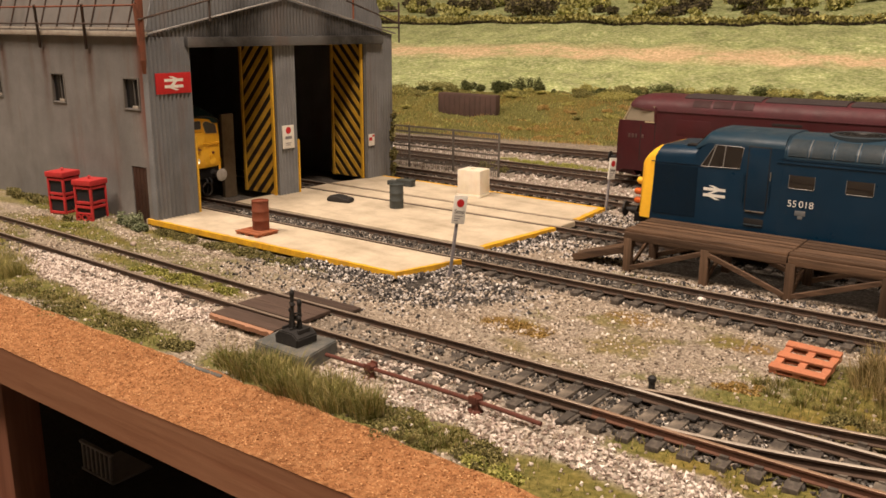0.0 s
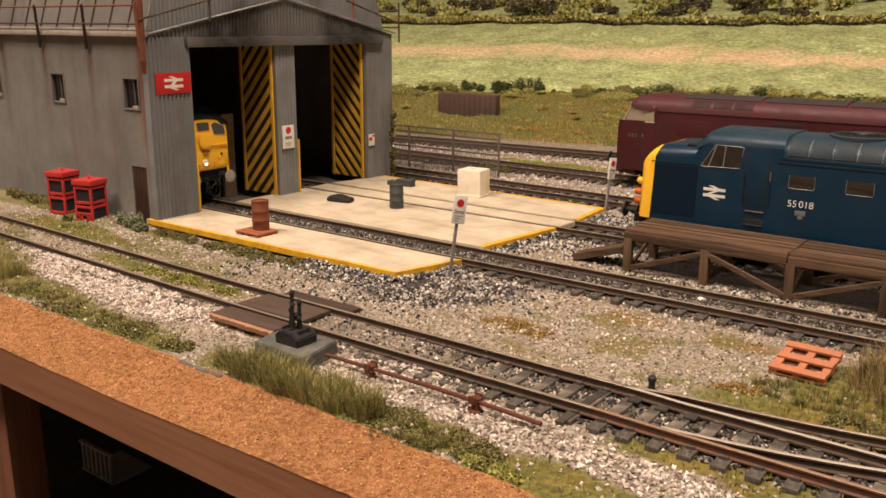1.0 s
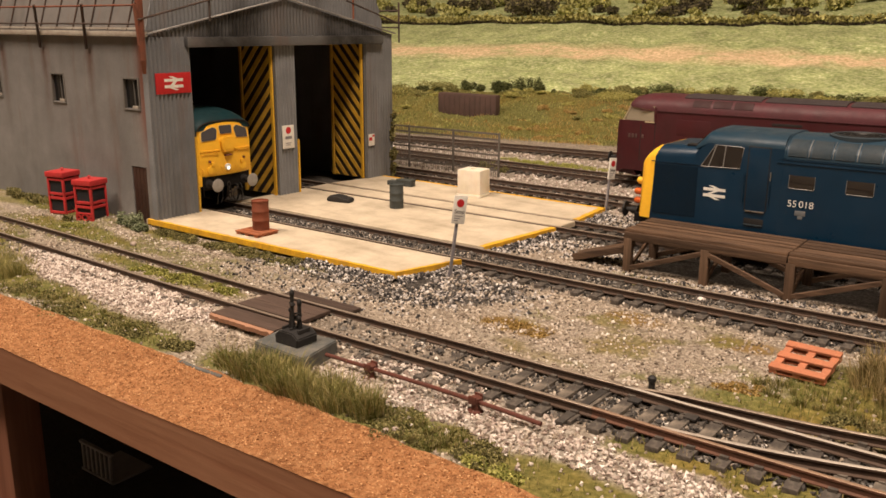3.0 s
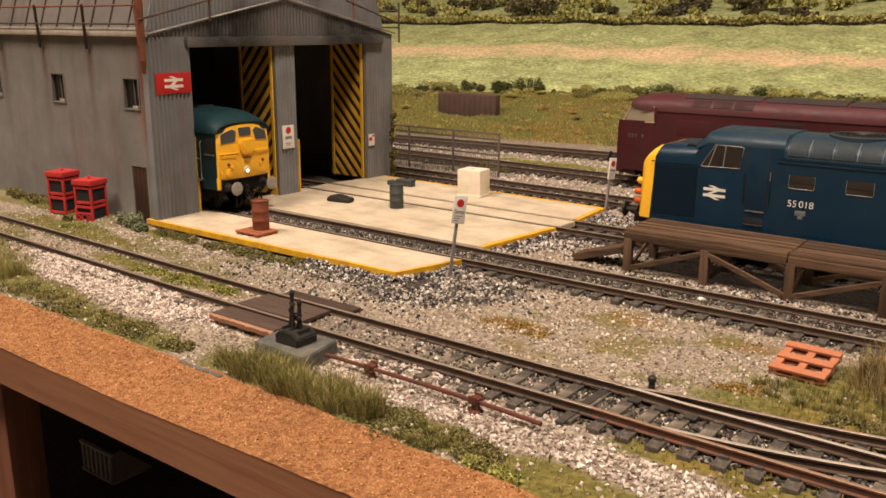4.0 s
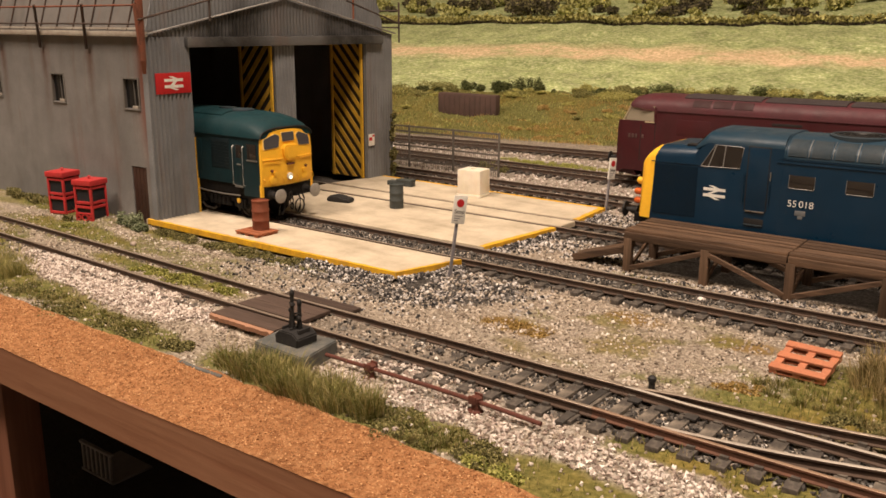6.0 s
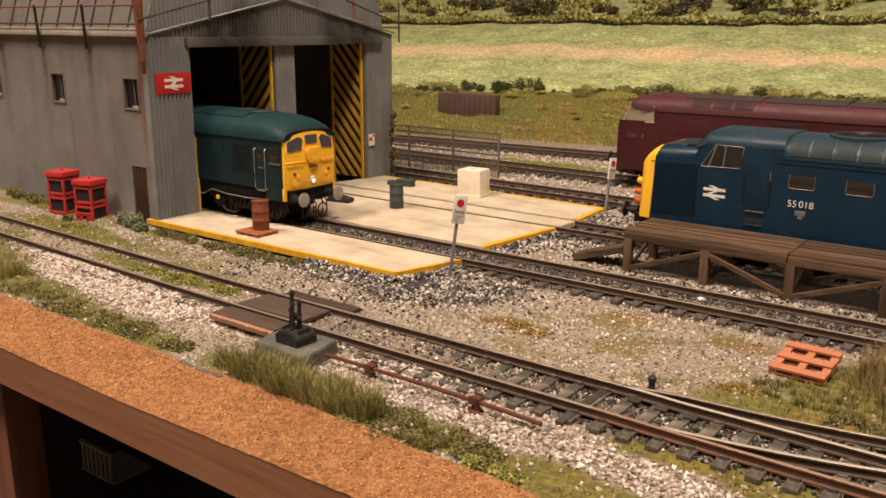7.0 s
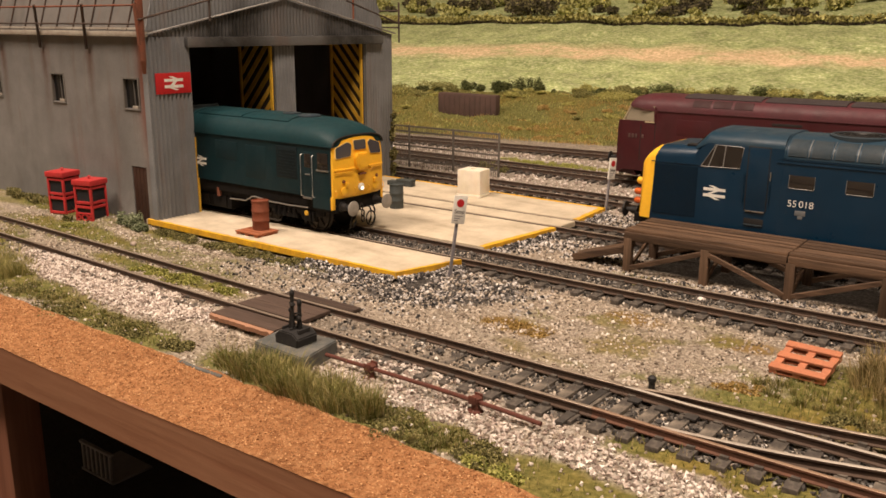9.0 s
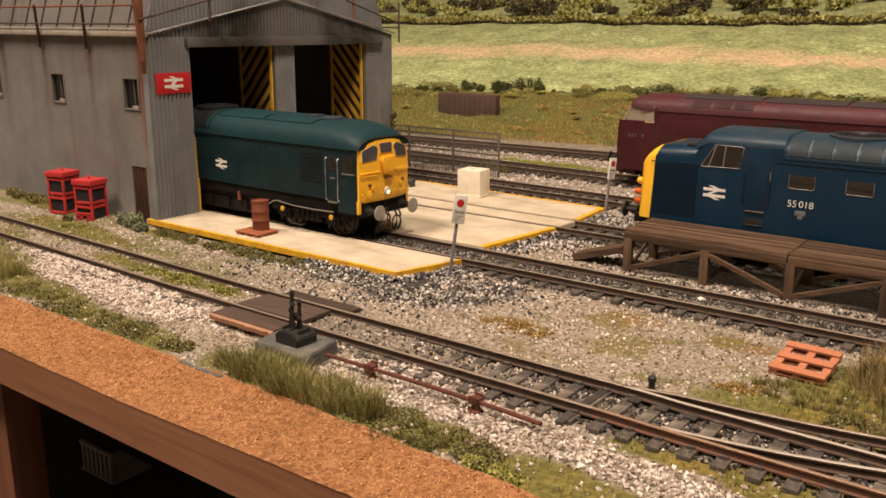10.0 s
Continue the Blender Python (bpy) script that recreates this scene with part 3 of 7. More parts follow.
def shed():
    s = thing("engine_shed", place(0, 0, 0), "two-road grey corrugated engine shed with rust streaks", "engine shed")
    ridge = lambda y: 87 + 18.5 * (1 - abs(y - 88.5) / 88.5)
    base = lambda v: -4.4
    P = lambda name, bm, mat, label="", smooth=50: part(name, bm, mat, s, label, smooth)
    bm = B(); corrugated(bm, "y", -0.6, 25.0, base, lambda y: 86.5, XF, 1.6, 2.35, 2, 1); P("front_wall", bm, SHEET)
    bm = B(); corrugated(bm, "y", 80.5, 94.5, base, lambda y: 82, XF - 0.6, 1.0, 2.35, 3, 1); P("centre_pillar", bm, SHEET)
    bm = B(); corrugated(bm, "y", 152.8, 177, base, lambda y: 86.5, XF, 0.5, 2.35, 2, 1); P("front_wall", bm, SHEET)
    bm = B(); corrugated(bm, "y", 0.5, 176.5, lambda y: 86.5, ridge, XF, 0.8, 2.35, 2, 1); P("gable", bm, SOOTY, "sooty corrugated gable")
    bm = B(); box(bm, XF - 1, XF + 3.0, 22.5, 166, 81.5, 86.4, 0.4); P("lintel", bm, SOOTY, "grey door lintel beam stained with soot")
    for a, b in (((XF + 1.4, -2.5, 87.2), (XF + 1.4, 88.5, 106.2)), ((XF + 1.4, 88.5, 106.2), (XF + 1.4, 179, 87.4))):
        bm = B(); beam(bm, a, b, 1.5, 0.6, 0.12); P("bargeboard", bm, EDGING, "thin worn grey gable edge")
    # side wall towards the bench with its window openings
    xw = [(-233.9, -221.8), (-169.8, -157.2), (-298.4, -286.4)]
    door = (-168.4, -156.6, 25.0)
    xs = sorted({-420.0, XF - 1.0} | {v for p in xw for v in p} | {door[0], door[1]})
    for i, (a, b) in enumerate(zip(xs, xs[1:])):
        mid = (a + b) / 2
        win = any(p[0] - .01 < mid < p[1] + .01 for p in xw)
        dr = door[0] < mid < door[1]
        spans = [(-4.4, 86.5)]
        if win or dr:
            spans = []
            lo = 25.0 if dr else -4.4
            if win:
                spans += [(lo, 53.0), (67.5, 86.5)]
            else:
                spans += [(lo, 86.5)]
        for lo, hi in spans:
            bm = B(); corrugated(bm, "x", a, b, lambda v: lo, lambda v: hi, 0.0, 0.22, 1.1, 2, -1); P("side_wall", bm, SIDE)
    for a, b in xw:
        w = new("window")
        w.parent = s
        w.location = Vector((a, 0, 53)) * MM
        bm = B(); box(bm, 0, b - a, 0.9, 1.3, 0, 14.5); part("pane", bm, GLASS_DARK, w)
        bm = B()
        box(bm, -0.3, 0.7, -0.7, 1.2, -0.3, 14.8, 0.1); box(bm, b - a - 0.6, b - a + 0.3, -0.5, 1.2, -0.3, 14.8, 0.1)
        box(bm, 0.7, b - a - 0.7, -0.7, 1.2, 13.9, 14.8, 0.1); box(bm, (b - a) * 0.62 - 0.22, (b - a) * 0.62 + 0.22, 0.3, 1.0, 0, 14, 0.05)
        part("frame", bm, WINFRAME, w)
        bm = B(); box(bm, -0.3, b - a + 0.3, -0.7, 1.0, -0.7, -0.1, 0.12); part("sill", bm, WINFRAME, w)
        bm = B(); box(bm, (b - a) * 0.45, (b - a) * 0.8, 0.1, 0.8, 0, 1.4, 0.3); part("putty", bm, PALE, w, "pale lump along part of the window's foot")
    bm = B(); box(bm, door[0] + 0.2, door[1] - 0.2, 0.2, 1.4, -4, 24.8, 0.2)
    for k in range(1, 4):
        box(bm, door[0] + k * 2.9, door[0] + k * 2.9 + 0.25, 0.0, 0.3, -4, 24.8)
    P("side_door", bm, worn("brown_door_paint", (0.05, 0.024, 0.016), (0.03, 0.017, 0.013), 0.5), "narrow brown plank door")
    bm = B(); box(bm, -420, XF + 2, -2.4, 1.0, 86.6, 89.0, 0.3); P("gutter", bm, PALE, "pale weathered gutter board")
    bm = B(); box(bm, -420, XF - 1, 1.2, 6, 88.6, 89.6); P("gutter_walk", bm, ROOFING)
    # far side, back wall, floor
    bm = B(); box(bm, -420, XF - 2, 175, 177, -4.4, 87); P("far_wall", bm, SIDE)
    bm = B(); box(bm, -422, -420, 0, 177, -4.4, 110); P("back_wall", bm, INSIDE)
    bm = B(); box(bm, -419, XF - 3, 2.6, 3.2, -4.0, 86); P("lining", bm, INSIDE)
    # upper roof: steep glazed sides and a shallow top
    sec = [(3.5, 88.5), (9.5, 107), (12, 113), (88.5, 128), (165, 113), (167.5, 107), (173.5, 88.5)]
    bm = B(); slab(bm, sec, -420, XF - 4.0, "x"); P("upper_roof", bm, ROOFING)
    bm = B()
    corrugated(bm, "y", 4.2, 172.8, lambda y: 88.5, lambda y: min(88.5 + 3.08 * min(y - 3.4, 173.6 - y), 113 + 15 * (1 - abs(y - 88.5) / 76.5)), XF - 4.0, 0.7, 2.35, 0.3, 1)
    P("upper_gable", bm, SHEET)
    for k in range(16):
        x = -168.4 - k * 15.6
        bm = B(); beam(bm, (x, 3.2, 89.5), (x, 9.0, 107), 0.5, 0.6); P("glazing_bar", bm, DARKIRON)
    for z in (90.3, 106.8):
        y = 3.5 + (z - 88.5) * 6 / 18.5 - 0.5
        bm = B(); beam(bm, (-420, y, z), (XF - 4, y, z), 0.8, 1.0); P("roof_flashing", bm, PALE)
    # walkway rails
    hr = new("handrail")
    hr.parent = s
    for x in (-146.5, -189, -232, -275, -318):
        bm = B(); rod(bm, (x + -7.8 if x < -150 else x, -1.2 if x < -150 else -5.5, 80.5 if x < -150 else 83), (x, -6.5, 101.5), 0.75)
        part("post", bm, DARKIRON if x < -150 else RUST, hr)
    for z, m in ((100.6, RUST), (92.4, DARKIRON)):
        bm = B(); rod(bm, (-400, -6.2, z), (-146.5, -6.2, z), 0.45); part("rail", bm, m, hr)
    for k, (a, b) in enumerate((((-146.5, -6, 94), (-146.5, 44, 106)), ((-146.5, 132, 106), (-146.5, 180, 93)), ((-146.5, 44, 106), (-146.5, 60, 116)))):
        bm = B(); rod(bm, a, b, 0.5); part("gable_rail", bm, DARKIRON, hr)
    for y, z0, z1, m in ((139, 96, 108, RUST), (180, 82, 106, DARKIRON), (36, 94, 108, DARKIRON)):
        bm = B(); rod(bm, (-147.5, y, z0), (-147.5, y, z1), 0.6); part("post", bm, m, hr)
    for z in (91, 101):
        bm = B(); rod(bm, (-147.5, 180, z), (-300, 182, z), 0.45); part("far_rail", bm, DARKIRON, hr)
    # rusty post at the corner
    bm = B(); rod(bm, (-148.6, -2.6, 76), (-147.6, -3.4, 108), 1.5, 10, 1.9); rod(bm, (-149.4, -1.9, 70), (-148.6, -2.6, 76), 0.8, 10, 1.5)
    P("corner_post", bm, RUST, "rust-red post at the shed's corner")
    # striped doors standing open inside the mouth, hinged on the far jambs
    for y0, y1, lab in ((58.6, 80.0, "centre"), (124.4, 152.0, "far")):
        d = new("door_leaf")
        d.parent = s
        tagged(d, "black and yellow striped shed door, open")
        L_ = 26.5
        d.matrix_basis = place(XF - 1.8, y1, 0.2, 180)
        bm = B(); box(bm, 0, L_, -0.8, 0.0, 0, 81.5); part("board", bm, DOOR_DARK, d)
        bm = B(); box(bm, 0, 1.9, 0.0, 0.9, 0, 81.5, 0.1); part("edge_strip", bm, DOOR_YELLOW, d)
        bm = B(); box(bm, L_ - 1.9, L_, 0.0, 0.9, 0, 81.5, 0.1); part("edge_strip", bm, YELLOW_SHADED, d)
        pitch, band = 8.1, 3.9
        k = -6
        while k * pitch < 82:
            z = k * pitch
            up = 25.0
            rise = (up, 0.0) if lab == "centre" else (0.0, up)
            pts = [(1.9, z + rise[0]), (L_ - 1.9, z + rise[1])]
            poly = [(pts[0][0], pts[0][1]), (pts[1][0], pts[1][1]), (pts[1][0], pts[1][1] + band), (pts[0][0], pts[0][1] + band)]
            poly = clip_z(poly, 0.3, 81.2)
            if len(poly) > 2:
                bm = B(); slab(bm, poly, 0.0, 0.35, "y"); part("stripe", bm, YELLOW_SHADED, d, smooth=0)
            k += 1
    bm = B(); box(bm, -189.6, -186.6, 71.0, 79.6, -4.2, 43.5, 0.8); P("inner_pier", bm, worn("grimy_cream_pier", (0.20, 0.15, 0.095), (0.09, 0.065, 0.045), 0.6, 0.8), "grimy cream pier inside the shed")
    # yellow jamb strips
    for y, z1 in ((25.3, 38), (94.9, 30)):
        bm = B(); box(bm, XF - 1.5, XF + 0.9, y - 0.45, y + 0.45, -3, z1); P("jamb", bm, DOOR_YELLOW, "yellow painted jamb")


def clip_z(poly, lo, hi):
    """The part of an (u, z) polygon between two heights."""
    for sgn, lim in ((1, lo), (-1, -hi)):
        out = []
        for i, p in enumerate(poly):
            q = poly[(i + 1) % len(poly)]
            a, b = sgn * p[1] - lim, sgn * q[1] - lim
            if a >= 0:
                out.append(p)
            if (a < 0) != (b < 0):
                k = a / (a - b)
                out.append((p[0] + (q[0] - p[0]) * k, p[1] + (q[1] - p[1]) * k))
        poly = out
        if not poly:
            break
    return poly


shed()

# ---------------------------------------------------------------- locomotives
BLUE = worn("faded_rail_blue_paint", (0.0012, 0.0225, 0.052), (0.003, 0.016, 0.033), 0.45, 0.38, grain=2, cloud=16, relief=0.02, spec=0.45, speck=0.18)
TEAL = worn("faded_green_blue_paint", (0.0025, 0.020, 0.026), (0.004, 0.012, 0.015), 0.6, 0.5, grain=2, cloud=16, relief=0.02, spec=0.4, speck=0.18)
# The body's teal, lightened: light from above is painted into the roof.
TEAL_TOPLIT = worn("top_lit_dusty_green_blue", (0.005, 0.034, 0.041), (0.013, 0.032, 0.036), 0.6, 0.6, grain=2, cloud=9, relief=0.05, speck=0.3, spec=0.3, stretch=(0.5, 1, 1))
BLUEROOF = worn("dusty_blue_roof", (0.010, 0.037, 0.064), (0.026, 0.043, 0.058), 0.6, 0.5, grain=2, cloud=14, relief=0.03, speck=0.18)
SOOTGRILLE = worn("sooty_radiator_grille", (0.004, 0.008, 0.009), (0.009, 0.011, 0.012), 0.6, 0.75, grain=1, cloud=7)
GRILLE = worn("dusty_roof_grille", (0.016, 0.030, 0.041), (0.045, 0.050, 0.052), 0.6, 0.7, grain=1, cloud=7)
MAROON = worn("dull_maroon_paint", (0.055, 0.008, 0.0115), (0.03, 0.009, 0.010), 0.6, 0.45, grain=2, cloud=18, relief=0.02, speck=0.18)
# Lighter than MAROON: the upper band's sheen is part of this colour.
MAROONROOF = worn("sheen_grimy_maroon", (0.085, 0.019, 0.025), (0.055, 0.024, 0.026), 0.6, 0.58, grain=2, cloud=14)
SOOTROOF = worn("sooty_roof_top", (0.045, 0.034, 0.036), (0.03, 0.024, 0.024), 0.6, 0.65, grain=2, cloud=12)
NOSE_RIM = worn("pale_yellow_window_rim", (0.93, 0.66, 0.22), (0.7, 0.42, 0.08), 0.4, 0.4, grain=1.0, cloud=6, speck=0.2)
NOSE = worn("warning_yellow_paint", (0.95, 0.53, 0.035), (0.80, 0.40, 0.025), 0.35, 0.45, grain=1.4, cloud=8, relief=0.03, speck=0.18)
SILVER = worn("bright_metal", (0.40, 0.39, 0.37), (0.3, 0.26, 0.22), 0.4, 0.35, 0.8, grain=1)
FRAME = worn("dull_window_metal", (0.30, 0.29, 0.275), (0.15, 0.14, 0.13), 0.4, 0.45, 0.3, grain=1)
RIB = worn("dusty_roof_rib", (0.16, 0.17, 0.175), (0.08, 0.09, 0.095), 0.5, 0.5, 0.2, grain=1)
BRIGHTWHITE = worn("clean_white_enamel", (0.86, 0.84, 0.80), (0.7, 0.68, 0.62), 0.2, 0.5)
CHALK = worn("white_transfer", (0.78, 0.76, 0.70), (0.6, 0.57, 0.5), 0.2, 0.55)
CREAM = worn("cream_window_surround", (0.46, 0.38, 0.24), (0.3, 0.22, 0.14), 0.4, 0.55)
GREYBUF = worn("grey_buffer_face", (0.36, 0.34, 0.31), (0.2, 0.17, 0.14), 0.5, 0.5, 0.2)
UNDER = worn("oily_black_underframe", (0.006, 0.0055, 0.0055), (0.014, 0.011, 0.009), 0.5, 0.7, grain=1, cloud=6, spec=0.2)
LAMP = plain_glow("lit_headlamp", (1.0, 0.86, 0.62), 3.0)
SMOKED = Nodes("cab_window_glass", 0.08, 0, 0.7).colour((0.022, 0.018, 0.016)).mat
NOSEGLASS = Nodes("pale_cab_glass", 0.1, 0, 0.6).colour((0.075, 0.073, 0.080)).mat
ORANGE = worn("orange_lamp_plastic", (0.70, 0.13, 0.02), (0.4, 0.1, 0.03), 0.4, 0.5)


def loft(bm, sections, caps=True):
    rings = [[bm.verts.new(p) for p in s] for s in sections]
    n = len(rings[0])
    for a, b in zip(rings, rings[1:]):
        for k in range(n):
            bm.faces.new((a[k], a[(k + 1) % n], b[(k + 1) % n], b[k]))
    if caps:
        bm.faces.new(rings[0][::-1])
        bm.faces.new(rings[-1])
    bmesh.ops.recalc_face_normals(bm, faces=bm.faces[:])


def arch(x, hw, zc, zt, power=0.75, n=18, lean=0.0):
    """A roof section: flat below, arched above, between cantrails hw from the middle."""
    out = []
    for i in range(n + 1):
        a = math.pi * i / n
        cx, sx = math.cos(a), math.sin(a)
        z = zc + (zt - zc) * abs(sx) ** 0.9
        out.append((x - lean * (z - zc), -hw * math.copysign(abs(cx) ** power, cx), z))
    return out


def arrows(parent, x, y, z, w, mat, face=-1, mirror=1):
    """The two-way arrow emblem as raised bars on a body side."""
    h = w * 0.62
    t = w * 0.085
    bars = [[(-w / 2, t * 0.9), (w / 2, t * 0.9), (w / 2, t * 2.4), (-w / 2, t * 2.4)], [(-w / 2, -t * 2.4), (w / 2, -t * 2.4), (w / 2, -t * 0.9), (-w / 2, -t * 0.9)],
            [(-w * 0.02, t * 0.9), (w * 0.18, t * 0.9), (-w * 0.16, -t * 0.9), (-w * 0.36 + w * 0.2 - 0.2 * w, -t * 0.9)],
            [(-w * 0.27, h / 2), (-w * 0.05, h / 2), (w * 0.24, t * 2.3), (w * 0.02, t * 2.3)],
            [(w * 0.27, -h / 2), (w * 0.05, -h / 2), (-w * 0.24, -t * 2.3), (-w * 0.02, -t * 2.3)]]
    bm = B()
    for b in bars:
        slab(bm, [(x + mirror * u, z + v) for u, v in b], y, y + face * 0.12, "y")
    return part("emblem", bm, mat, parent, "white two-way arrow emblem", smooth=0)


def lettering(name, text, size, m, mat, parent, label=""):
    cu = bpy.data.curves.new(name, "FONT")
    cu.body, cu.size, cu.extrude = text, size * MM, 0.04 * MM
    cu.space_word, cu.offset = 0.55, -0.006 * size * MM
    cu.align_x, cu.align_y = "CENTER", "CENTER"
    tmp = bpy.data.objects.new(name, cu)
    scene.collection.objects.link(tmp)
    me = bpy.data.meshes.new_from_object(tmp.evaluated_get(bpy.context.evaluated_depsgraph_get()))
    bpy.data.objects.remove(tmp)
    me.materials.clear()
    me.materials.append(mat)
    ob = new(name, me)
    ob.parent = parent
    ob.matrix_basis = m
    return tagged(ob, label)


def wheelset_mesh(r):
    bm = B()
    turn = Matrix.Rotation(radians(90), 4, "X")
    for s in (-1, 1):
        lathe(bm, [(r + 0.8, -0.35), (r + 0.8, 0.35), (r, 0.6), (r, 2.0), (r * 0.86, 2.0), (r * 0.82, 1.3), (r * 0.3, 1.2), (r * 0.28, 2.0), (0.4, 2.1)], 28, (0, s * 7.6, 0), turn if s < 0 else Matrix.Rotation(radians(-90), 4, "X"))
        for k in range(8):
            a = k * math.tau / 8
            beam(bm, (r * 0.28 * math.cos(a), s * 9.2, r * 0.28 * math.sin(a)), (r * 0.84 * math.cos(a), s * 9.2, r * 0.84 * math.sin(a)), 0.5, 0.9)
    rod(bm, (0, -8, 0), (0, 8, 0), 1.1)
    return bm


WHEELMAT = worn("greasy_wheel_steel", (0.03, 0.026, 0.023), (0.08, 0.065, 0.05), 0.6, 0.5, 0.5, grain=0.8, cloud=4)


def bogie(parent, xs, boxes=None):
    """A black bogie: side frames with springs, axle boxes and brake gear. xs: axle places."""
    a, b = min(xs) - 9, max(xs) + 9
    for s in (-1, 1):
        bm = B()
        pts = [(a, 10.8), (a, 8.4), (a + 4, 8.0)]
        for x in sorted(xs):
            pts += [(x - 4.5, 8.0), (x - 3.4, 5.2), (x + 3.4, 5.2), (x + 4.5, 8.0)]
        pts += [(b - 4, 8.0), (b, 8.4), (b, 10.8)]
        slab(bm, pts, s * 13.0, s * 14.6, "y")
        mid = (a + b) / 2
        box(bm, mid - 8, mid + 8, s * 14.4 - 0.8, s * 14.4 + 0.9, 5.6, 7.4, 0.3)
        for k in range(-2, 3):
            rod(bm, (mid + k * 3.2, s * 15.0, 5.8), (mid + k * 3.2, s * 15.0, 10.0), 0.9, 8)
        fr = part("bogie_frame", bm, UNDER, parent, smooth=30)
        for x in xs:
            bm = B()
            box(bm, x - 2.2, x + 2.2, s * 14.4, s * 16.2, 5.6, 10.0, 0.5)
            for q in (-1, 1):
                rod(bm, (x + q * 3.3, s * 15.2, 6.0), (x + q * 3.3, s * 15.2, 9.8), 0.8, 8)
            part("axle_box", bm, UNDER, fr)
            if boxes:
                bm = B()
                lathe(bm, [(1.25, 0), (1.25, 0.5), (0.9, 0.8), (0.3, 0.85)], 14, (x, s * 16.2, 9.4), Matrix.Rotation(radians(90 if s < 0 else -90), 4, "X"))
                part("axle_cover", bm, boxes, fr, "yellow round axle cover")
        for x in xs:
            bm = B()
            beam(bm, (x - 6.8, s * 10.2, 2.6), (x - 6.4, s * 10.2, 9.0), 1.2, 1.4)
            part("brake_block", bm, BLACK, fr)


def buffer(parent, x, y, face, mat=None, z=13.9, length=6.6):
    b = new("buffer")
    b.parent = parent
    b.location = Vector((x, y, z)) * MM
    turn = Matrix.Rotation(radians(90 * face), 4, "Y")
    bm = B()
    lathe(bm, [(2.4, 0), (2.4, 0.5), (1.7, 0.8), (1.6, 3.4), (1.1, 3.6), (1.1, length - 0.6)], 16, (0, 0, 0), turn)
    part("shank", bm, BLACK, b)
    bm = B()
    lathe(bm, [(1.0, length - 0.9), (3.3, length - 0.7), (3.4, length - 0.2), (2.6, length + 0.1), (0.6, length + 0.25)], 22, (0, 0, 0), turn)
    part("head", bm, mat or GREYBUF, b)
    return b


def hoses(parent, x, face, seed=1):
    rnd = random.Random(seed)
    for y in (-7.8, -5.2, 5.2, 7.8):
        bm = B()
        d = face
        pipe(bm, [(x, y, 11.5), (x + d * 1.6, y, 11.3), (x + d * 2.4, y, 9.5), (x + d * 2.2, y + rnd.uniform(-.6, .6), 6.0), (x + d * 1.2, y + rnd.uniform(-.6, .6), 3.6), (x + d * 0.4, y, 3.0)], 0.42)
        part("brake_hose", bm, BLACK, parent)
    bm = B()
    for z in (12.0, 9.2, 6.6):
        n_ = 14
        pts = [(x + face * (1.2 if z > 10 else 2.0), 0.9 * math.cos(k * math.tau / n_), z + 1.5 * math.sin(k * math.tau / n_)) for k in range(n_ + 1)]
        pipe(bm, pts, 0.33, 6)
    part("screw_coupling", bm, WHEELMAT, parent)
    bm = B()
    pts = [(x + face * 3.0, 4.2 + 3.0 * math.cos(k * math.tau / 18), 6.4 + 3.4 * math.sin(k * math.tau / 18)) for k in range(19)]
    pipe(bm, pts, 0.35, 6)
    part("coupling_loop", bm, WHEELMAT, parent)


